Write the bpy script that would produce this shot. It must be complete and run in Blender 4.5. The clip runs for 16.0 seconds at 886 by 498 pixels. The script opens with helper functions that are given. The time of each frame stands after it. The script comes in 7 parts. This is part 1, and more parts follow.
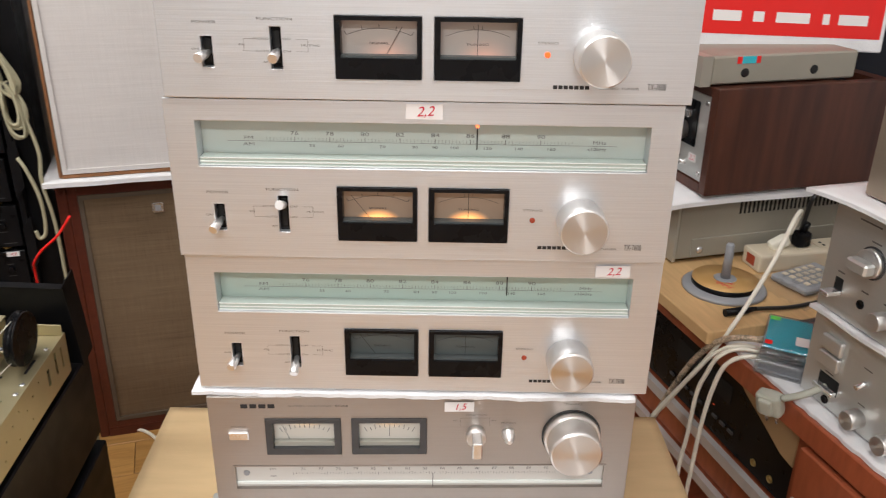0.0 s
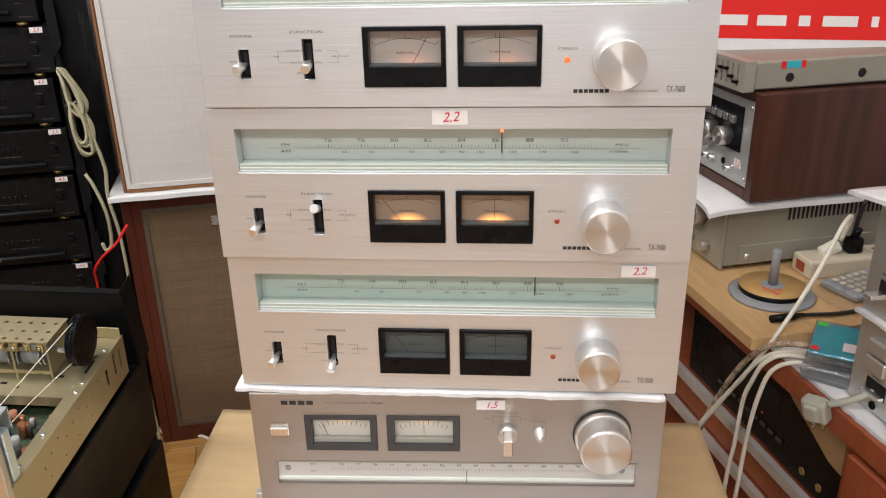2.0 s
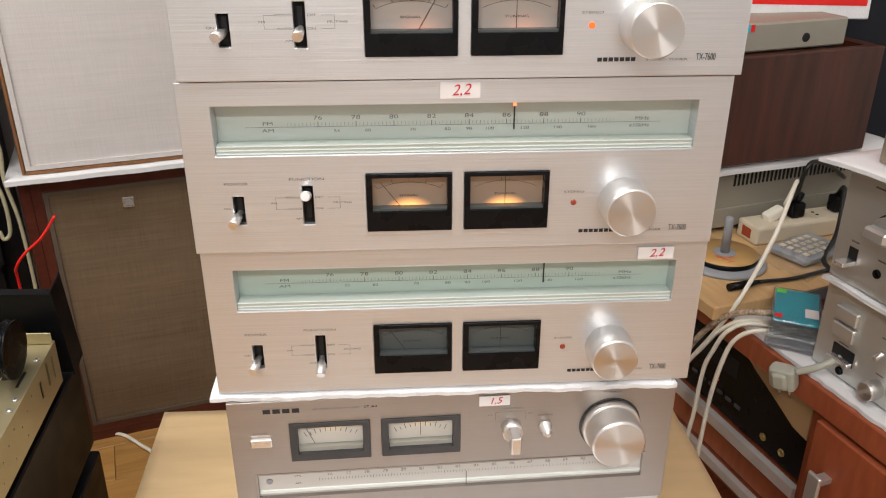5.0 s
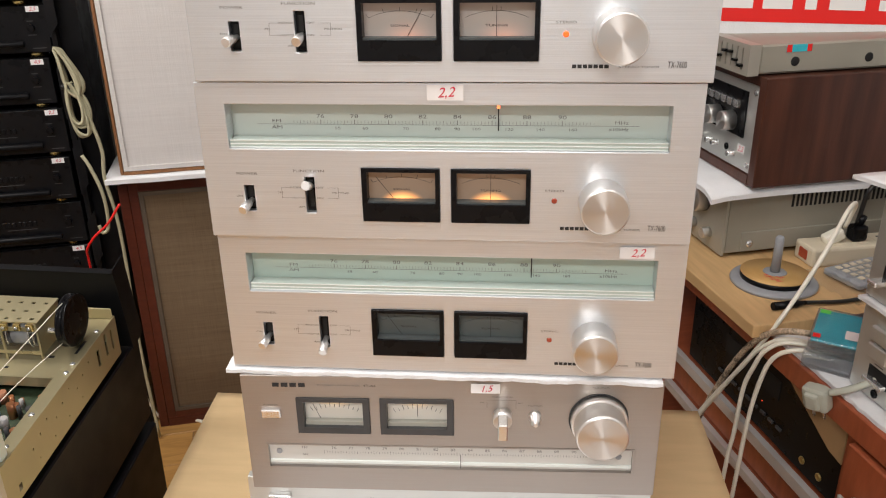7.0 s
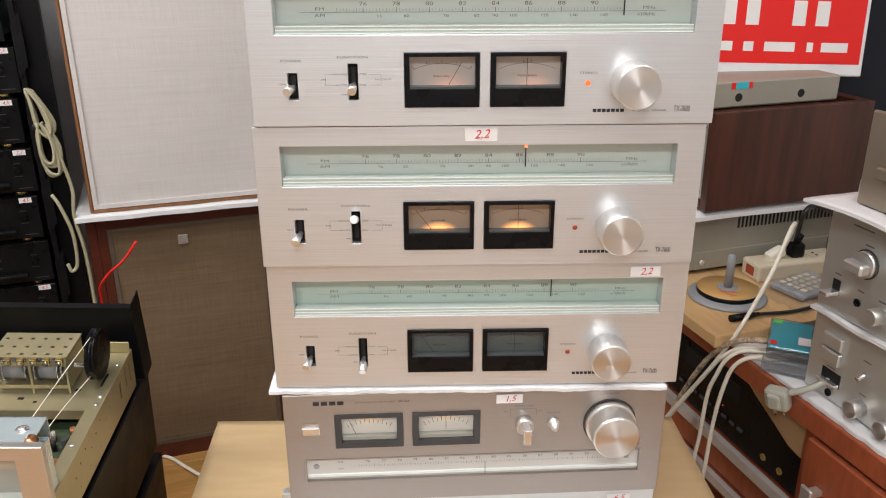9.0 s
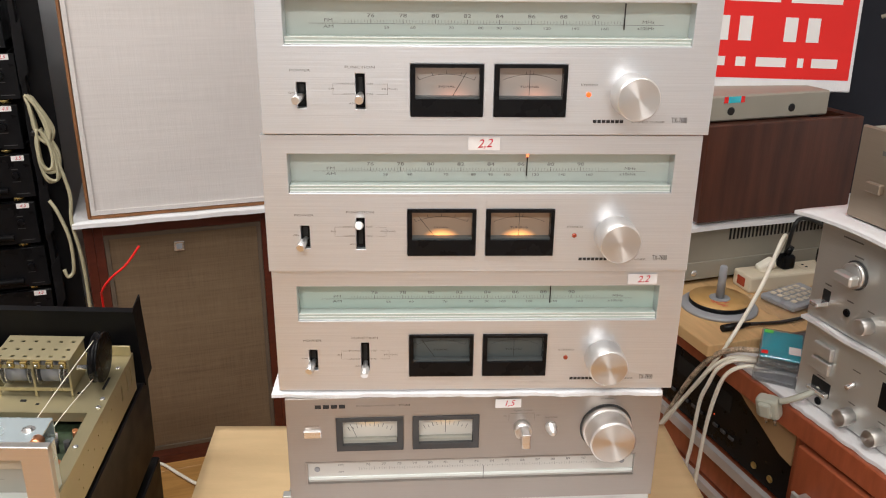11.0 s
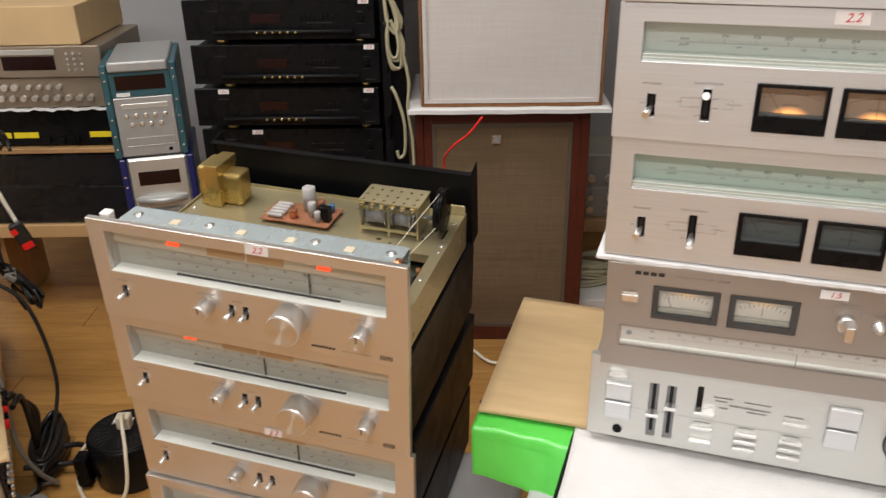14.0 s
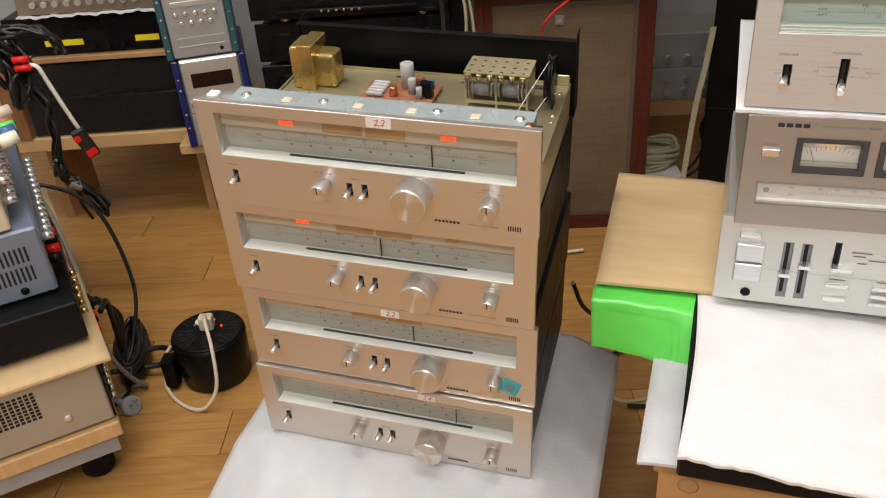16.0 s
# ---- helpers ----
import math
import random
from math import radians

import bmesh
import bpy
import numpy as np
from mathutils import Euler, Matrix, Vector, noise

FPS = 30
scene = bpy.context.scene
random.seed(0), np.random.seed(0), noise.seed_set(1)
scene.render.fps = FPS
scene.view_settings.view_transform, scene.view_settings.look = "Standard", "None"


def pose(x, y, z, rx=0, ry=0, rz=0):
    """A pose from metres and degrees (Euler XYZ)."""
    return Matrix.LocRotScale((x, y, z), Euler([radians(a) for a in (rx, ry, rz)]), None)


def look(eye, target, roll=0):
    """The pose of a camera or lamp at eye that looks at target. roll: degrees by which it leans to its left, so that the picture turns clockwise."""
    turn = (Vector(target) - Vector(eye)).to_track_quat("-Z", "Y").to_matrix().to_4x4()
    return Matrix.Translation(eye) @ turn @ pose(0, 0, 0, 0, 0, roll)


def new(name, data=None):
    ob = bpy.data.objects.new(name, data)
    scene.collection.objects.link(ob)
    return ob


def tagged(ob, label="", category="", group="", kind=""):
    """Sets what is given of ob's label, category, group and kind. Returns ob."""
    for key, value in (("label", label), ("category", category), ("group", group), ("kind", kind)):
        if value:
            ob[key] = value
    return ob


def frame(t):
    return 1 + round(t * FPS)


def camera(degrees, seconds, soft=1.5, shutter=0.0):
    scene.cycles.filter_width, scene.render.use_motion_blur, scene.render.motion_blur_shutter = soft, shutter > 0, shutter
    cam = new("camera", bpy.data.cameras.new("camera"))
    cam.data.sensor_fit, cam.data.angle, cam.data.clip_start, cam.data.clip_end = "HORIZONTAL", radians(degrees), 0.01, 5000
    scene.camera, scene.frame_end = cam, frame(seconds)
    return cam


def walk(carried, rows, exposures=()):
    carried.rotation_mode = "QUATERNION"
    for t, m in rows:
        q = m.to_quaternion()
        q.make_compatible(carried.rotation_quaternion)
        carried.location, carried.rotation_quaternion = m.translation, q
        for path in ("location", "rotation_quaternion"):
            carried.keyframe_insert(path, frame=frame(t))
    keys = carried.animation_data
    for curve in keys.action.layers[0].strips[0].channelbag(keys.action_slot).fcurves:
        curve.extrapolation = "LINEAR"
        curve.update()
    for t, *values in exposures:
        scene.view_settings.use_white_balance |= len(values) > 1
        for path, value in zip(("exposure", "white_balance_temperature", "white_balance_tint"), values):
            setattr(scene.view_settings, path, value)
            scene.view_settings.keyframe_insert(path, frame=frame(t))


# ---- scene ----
cam = camera(56.7, 16.0, soft=1.1, shutter=0.4)
PATH = [
    (0, (0.018, -0.653, 1.224), (0.014, 1.177, 0.415), 0.9),
    (0.5, (0.036, -0.673, 1.224), (-0.074, 1.168, 0.449), 0.5),
    (1, (0.048, -0.68, 1.225), (-0.095, 1.17, 0.479), -0.2),
    (1.5, (0.045, -0.684, 1.228), (-0.109, 1.164, 0.478), -0.9),
    (2, (0.049, -0.68, 1.222), (-0.107, 1.158, 0.449), -1.3),
    (2.5, (0.052, -0.68, 1.22), (-0.097, 1.153, 0.435), -1.9),
    (3, (0.052, -0.675, 1.22), (-0.085, 1.155, 0.424), -2.7),
    (3.5, (0.032, -0.655, 1.219), (-0.048, 1.172, 0.411), -2.6),
    (4, (-0.007, -0.632, 1.225), (0.02, 1.189, 0.398), -1.5),
    (4.5, (-0.043, -0.613, 1.217), (0.06, 1.199, 0.376), -0.3),
    (4.7, (-0.054, -0.61, 1.212), (0.067, 1.197, 0.364), 0.1),
    (7, (0.055, -0.668, 1.208), (-0.107, 1.159, 0.411), -0.9),
    (7.5, (0.021, -0.706, 1.235), (-0.091, 1.138, 0.468), -1.6),
    (8, (-0.016, -0.738, 1.242), (-0.061, 1.117, 0.496), -0.8),
    (8.5, (-0.038, -0.745, 1.237), (-0.02, 1.113, 0.498), -0.8),
    (11, (-0.064, -0.766, 1.239), (0.0, 1.104, 0.532), 0.6),
    (11.5, (-0.045, -0.766, 1.234), (-0.051, 1.097, 0.504), 0.5),
    (12, (0.014, -0.755, 1.232), (-0.094, 1.098, 0.486), 0.9),
    (12.5, (0.043, -0.757, 1.213), (-0.207, 1.077, 0.454), 0.9),
    (13, (0.032, -0.775, 1.209), (-0.372, 1.025, 0.436), 0.1),
    (13.5, (-0.048, -0.816, 1.209), (-0.571, 0.938, 0.402), -0.6),
    (14, (-0.11, -0.854, 1.196), (-0.697, 0.855, 0.338), -1.1),
    (14.5, (-0.161, -0.88, 1.183), (-0.775, 0.792, 0.273), -2.1),
    (15, (-0.199, -0.884, 1.16), (-0.813, 0.75, 0.183), -4.0),
    (15.5, (-0.225, -0.885, 1.157), (-0.827, 0.721, 0.129), -4.4),
    (16, (-0.241, -0.895, 1.145), (-0.83, 0.705, 0.099), -4.4),
]
TINTS = [(0, -0.34, 6250, 10), (1.5, -0.34, 6250, 10), (3, -0.36, 6400, 10), (7, -0.36, 6400, 10), (8.5, -0.34, 6250, 10), (11, -0.34, 6350, 10),
         (12.5, -0.38, 6500, 10), (13.5, -0.50, 6550, 10), (14.5, -0.55, 6600, 10), (16, -0.53, 6650, 10)]
walk(cam, [(t, look(eye, target, roll)) for t, eye, target, roll in PATH], TINTS)

# ---- light ----
world = bpy.data.worlds.new("world")
scene.world = world
world.use_nodes = True
world.node_tree.nodes["Background"].inputs[0].default_value = (0.8, 0.85, 0.95, 1)
world.node_tree.nodes["Background"].inputs[1].default_value = 0.05


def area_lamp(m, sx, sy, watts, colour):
    lamp = bpy.data.lights.new("assumed_ceiling_glow", "AREA")
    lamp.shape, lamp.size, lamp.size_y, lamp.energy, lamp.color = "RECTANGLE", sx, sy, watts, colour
    ob = new("assumed_ceiling_glow", lamp)
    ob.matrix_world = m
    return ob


# Overhead lamps are inferred, unseen; places and watts set to balance the brightness.
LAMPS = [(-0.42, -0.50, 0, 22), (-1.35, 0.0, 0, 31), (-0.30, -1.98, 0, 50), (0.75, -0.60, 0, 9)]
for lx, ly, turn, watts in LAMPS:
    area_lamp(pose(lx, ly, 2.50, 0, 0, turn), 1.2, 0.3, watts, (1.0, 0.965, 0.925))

# ---- materials ----
def material(name, colour, rough=0.5, metal=0.0, var=0.0, scale=20.0, stretch=(1, 1, 1), bump=0.0, bump_scale=None,
             aniso=0.0, axis="Z", emit=None, power=0.0, alpha=1.0, trans=0.0, coat=0.0, second=None, rvar=0.0, spec=0.5):
    """A surface: base colour varied by stretched noise at two scales, with fine relief."""
    m = bpy.data.materials.new(name)
    m.use_nodes = True
    nt = m.node_tree
    b = nt.nodes["Principled BSDF"]
    b.inputs["Base Color"].default_value = (*colour, 1)
    b.inputs["Roughness"].default_value = rough
    b.inputs["Metallic"].default_value = metal
    b.inputs["Specular IOR Level"].default_value = spec
    b.inputs["Coat Weight"].default_value = coat
    b.inputs["Transmission Weight"].default_value = trans
    b.inputs["Alpha"].default_value = alpha
    if emit:
        b.inputs["Emission Color"].default_value = (*emit, 1)
        b.inputs["Emission Strength"].default_value = power
    if aniso:
        b.inputs["Anisotropic"].default_value = aniso
        b.inputs["Anisotropic Rotation"].default_value = 0.25
        t = nt.nodes.new("ShaderNodeTangent")
        t.direction_type, t.axis = "RADIAL", axis
        nt.links.new(t.outputs[0], b.inputs["Tangent"])
    if var or bump or rvar:
        tc = nt.nodes.new("ShaderNodeTexCoord")
        mp = nt.nodes.new("ShaderNodeMapping")
        mp.inputs["Scale"].default_value = stretch
        nt.links.new(tc.outputs["Object"], mp.inputs[0])
        n1 = nt.nodes.new("ShaderNodeTexNoise")
        n1.inputs["Scale"].default_value, n1.inputs["Detail"].default_value = scale, 6
        n2 = nt.nodes.new("ShaderNodeTexNoise")
        n2.inputs["Scale"].default_value, n2.inputs["Detail"].default_value = scale * 0.17, 3
        nt.links.new(mp.outputs[0], n1.inputs["Vector"])
        nt.links.new(tc.outputs["Object"], n2.inputs["Vector"])
        add = nt.nodes.new("ShaderNodeMath")
        add.operation = "ADD"
        nt.links.new(n1.outputs[0], add.inputs[0])
        nt.links.new(n2.outputs[0], add.inputs[1])
        if var:
            ramp = nt.nodes.new("ShaderNodeValToRGB")
            lo = [max(0, c * (1 - var)) for c in colour]
            hi = [min(1, c * (1 + var)) for c in (second or colour)]
            ramp.color_ramp.elements[0].position, ramp.color_ramp.elements[1].position = 0.35, 0.65
            ramp.color_ramp.elements[0].color, ramp.color_ramp.elements[1].color = (*lo, 1), (*hi, 1)
            half = nt.nodes.new("ShaderNodeMath")
            half.operation, half.inputs[1].default_value = "MULTIPLY", 0.5
            nt.links.new(add.outputs[0], half.inputs[0])
            nt.links.new(half.outputs[0], ramp.inputs[0])
            nt.links.new(ramp.outputs[0], b.inputs["Base Color"])
        if rvar:
            mr = nt.nodes.new("ShaderNodeMapRange")
            mr.inputs[1].default_value, mr.inputs[2].default_value = 0.7, 1.3
            mr.inputs[3].default_value, mr.inputs[4].default_value = max(0.02, rough - rvar), min(1, rough + rvar)
            nt.links.new(add.outputs[0], mr.inputs[0])
            nt.links.new(mr.outputs[0], b.inputs["Roughness"])
        if bump:
            src = n1
            if bump_scale:
                src = nt.nodes.new("ShaderNodeTexNoise")
                src.inputs["Scale"].default_value, src.inputs["Detail"].default_value = bump_scale, 5
                nt.links.new(mp.outputs[0], src.inputs["Vector"])
            bp = nt.nodes.new("ShaderNodeBump")
            bp.inputs["Strength"].default_value, bp.inputs["Distance"].default_value = bump, 0.002
            nt.links.new(src.outputs[0], bp.inputs["Height"])
            nt.links.new(bp.outputs[0], b.inputs["Normal"])
    return m


def plank_floor(name):
    """Laminate boards: oak grain with cathedral figure, each board toned by its own random value."""
    m = bpy.data.materials.new(name)
    m.use_nodes = True
    nt = m.node_tree
    b = nt.nodes["Principled BSDF"]
    tc, info = nt.nodes.new("ShaderNodeTexCoord"), nt.nodes.new("ShaderNodeObjectInfo")
    off = nt.nodes.new("ShaderNodeVectorMath")
    off.operation = "MULTIPLY_ADD"
    off.inputs[1].default_value = (1, 1, 1)
    sc = nt.nodes.new("ShaderNodeVectorMath")
    sc.operation, sc.inputs[1].default_value = "SCALE", (0, 0, 0)
    comb = nt.nodes.new("ShaderNodeCombineXYZ")
    mul = nt.nodes.new("ShaderNodeMath")
    mul.operation, mul.inputs[1].default_value = "MULTIPLY", 37.0
    nt.links.new(info.outputs["Random"], mul.inputs[0])
    for i in range(3):
        nt.links.new(mul.outputs[0], comb.inputs[i])
    nt.links.new(tc.outputs["Object"], off.inputs[0])
    nt.links.new(comb.outputs[0], off.inputs[2])
    mp = nt.nodes.new("ShaderNodeMapping")
    mp.inputs["Scale"].default_value = (1.1, 9.0, 1)
    nt.links.new(off.outputs[0], mp.inputs[0])
    wav = nt.nodes.new("ShaderNodeTexNoise")
    wav.inputs["Scale"].default_value, wav.inputs["Detail"].default_value, wav.inputs["Distortion"].default_value = 2.6, 5, 1.6
    nt.links.new(mp.outputs[0], wav.inputs["Vector"])
    ring = nt.nodes.new("ShaderNodeMath")
    ring.operation, ring.inputs[1].default_value = "MULTIPLY", 7.0
    fr = nt.nodes.new("ShaderNodeMath")
    fr.operation, fr.inputs[1].default_value = "PINGPONG", 1.0
    nt.links.new(wav.outputs[0], ring.inputs[0])
    nt.links.new(ring.outputs[0], fr.inputs[0])
    fine = nt.nodes.new("ShaderNodeMapping")
    fine.inputs["Scale"].default_value = (6, 160, 1)
    nt.links.new(off.outputs[0], fine.inputs[0])
    grain = nt.nodes.new("ShaderNodeTexNoise")
    grain.inputs["Scale"].default_value, grain.inputs["Detail"].default_value = 1.0, 4
    nt.links.new(fine.outputs[0], grain.inputs["Vector"])
    ramp = nt.nodes.new("ShaderNodeValToRGB")
    ramp.color_ramp.elements[0].color, ramp.color_ramp.elements[1].color = (0.33, 0.160, 0.044, 1), (0.55, 0.300, 0.092, 1)
    mixv = nt.nodes.new("ShaderNodeMath")
    mixv.operation = "MULTIPLY_ADD"
    mixv.inputs[1].default_value = 0.45
    nt.links.new(fr.outputs[0], mixv.inputs[0])
    g2 = nt.nodes.new("ShaderNodeMath")
    g2.operation, g2.inputs[1].default_value = "MULTIPLY", 0.6
    nt.links.new(grain.outputs[0], g2.inputs[0])
    nt.links.new(g2.outputs[0], mixv.inputs[2])
    nt.links.new(mixv.outputs[0], ramp.inputs[0])
    tone = nt.nodes.new("ShaderNodeHueSaturation")
    tv = nt.nodes.new("ShaderNodeMapRange")
    tv.inputs[3].default_value, tv.inputs[4].default_value = 0.88, 1.12
    nt.links.new(info.outputs["Random"], tv.inputs[0])
    nt.links.new(tv.outputs[0], tone.inputs["Value"])
    nt.links.new(ramp.outputs[0], tone.inputs["Color"])
    nt.links.new(tone.outputs[0], b.inputs["Base Color"])
    b.inputs["Roughness"].default_value = 0.32
    bp = nt.nodes.new("ShaderNodeBump")
    bp.inputs["Strength"].default_value, bp.inputs["Distance"].default_value = 0.12, 0.001
    nt.links.new(grain.outputs[0], bp.inputs["Height"])
    nt.links.new(bp.outputs[0], b.inputs["Normal"])
    return m


def weave_cloth(name, dark, light, scale=420.0):
    """Woven grille cloth: crossed streaks of thread at two sizes."""
    m = bpy.data.materials.new(name)
    m.use_nodes = True
    nt = m.node_tree
    b = nt.nodes["Principled BSDF"]
    tc = nt.nodes.new("ShaderNodeTexCoord")
    outs = []
    for s in ((scale, 1, 14), (14, 1, scale), (3, 1, 150), (5, 1, 7)):
        mp = nt.nodes.new("ShaderNodeMapping")
        mp.inputs["Scale"].default_value = s
        nt.links.new(tc.outputs["Object"], mp.inputs[0])
        n = nt.nodes.new("ShaderNodeTexNoise")
        n.inputs["Scale"].default_value, n.inputs["Detail"].default_value = 1.0, 3
        nt.links.new(mp.outputs[0], n.inputs["Vector"])
        outs.append(n)
    last = outs[0].outputs[0]
    for n in outs[1:]:
        a = nt.nodes.new("ShaderNodeMath")
        a.operation = "ADD"
        nt.links.new(last, a.inputs[0])
        nt.links.new(n.outputs[0], a.inputs[1])
        last = a.outputs[0]
    mr = nt.nodes.new("ShaderNodeMapRange")
    mr.inputs[1].default_value, mr.inputs[2].default_value = 1.45, 2.55
    nt.links.new(last, mr.inputs[0])
    mix = nt.nodes.new("ShaderNodeMix")
    mix.data_type = "RGBA"
    mix.inputs[6].default_value, mix.inputs[7].default_value = (*dark, 1), (*light, 1)
    nt.links.new(mr.outputs[0], mix.inputs[0])
    nt.links.new(mix.outputs[2], b.inputs["Base Color"])
    b.inputs["Roughness"].default_value = 0.9
    bp = nt.nodes.new("ShaderNodeBump")
    bp.inputs["Strength"].default_value, bp.inputs["Distance"].default_value = 0.25, 0.001
    nt.links.new(last, bp.inputs["Height"])
    nt.links.new(bp.outputs[0], b.inputs["Normal"])
    return m


def backlit(name, base, glow, power, centre=(0, 0, 0), size=(1, 1, 1), rest=0.0):
    """A translucent meter plate with a glow put in that falls off from centre, as from a bulb behind."""
    m = bpy.data.materials.new(name)
    m.use_nodes = True
    nt = m.node_tree
    b = nt.nodes["Principled BSDF"]
    b.inputs["Base Color"].default_value = (*base, 1)
    b.inputs["Roughness"].default_value = 0.6
    tc = nt.nodes.new("ShaderNodeTexCoord")
    mp = nt.nodes.new("ShaderNodeMapping")
    mp.inputs["Location"].default_value = [-c * s for c, s in zip(centre, size)]
    mp.inputs["Scale"].default_value = size
    nt.links.new(tc.outputs["Generated"], mp.inputs[0])
    g = nt.nodes.new("ShaderNodeTexGradient")
    g.gradient_type = "SPHERICAL"
    nt.links.new(mp.outputs[0], g.inputs[0])
    p = nt.nodes.new("ShaderNodeMath")
    p.operation, p.inputs[1].default_value = "POWER", 1.7
    nt.links.new(g.outputs[0], p.inputs[0])
    q = nt.nodes.new("ShaderNodeMath")
    q.operation, q.inputs[1].default_value, q.inputs[2].default_value = "MULTIPLY_ADD", power, rest
    nt.links.new(p.outputs[0], q.inputs[0])
    b.inputs["Emission Color"].default_value = (*glow, 1)
    nt.links.new(q.outputs[0], b.inputs["Emission Strength"])
    return m


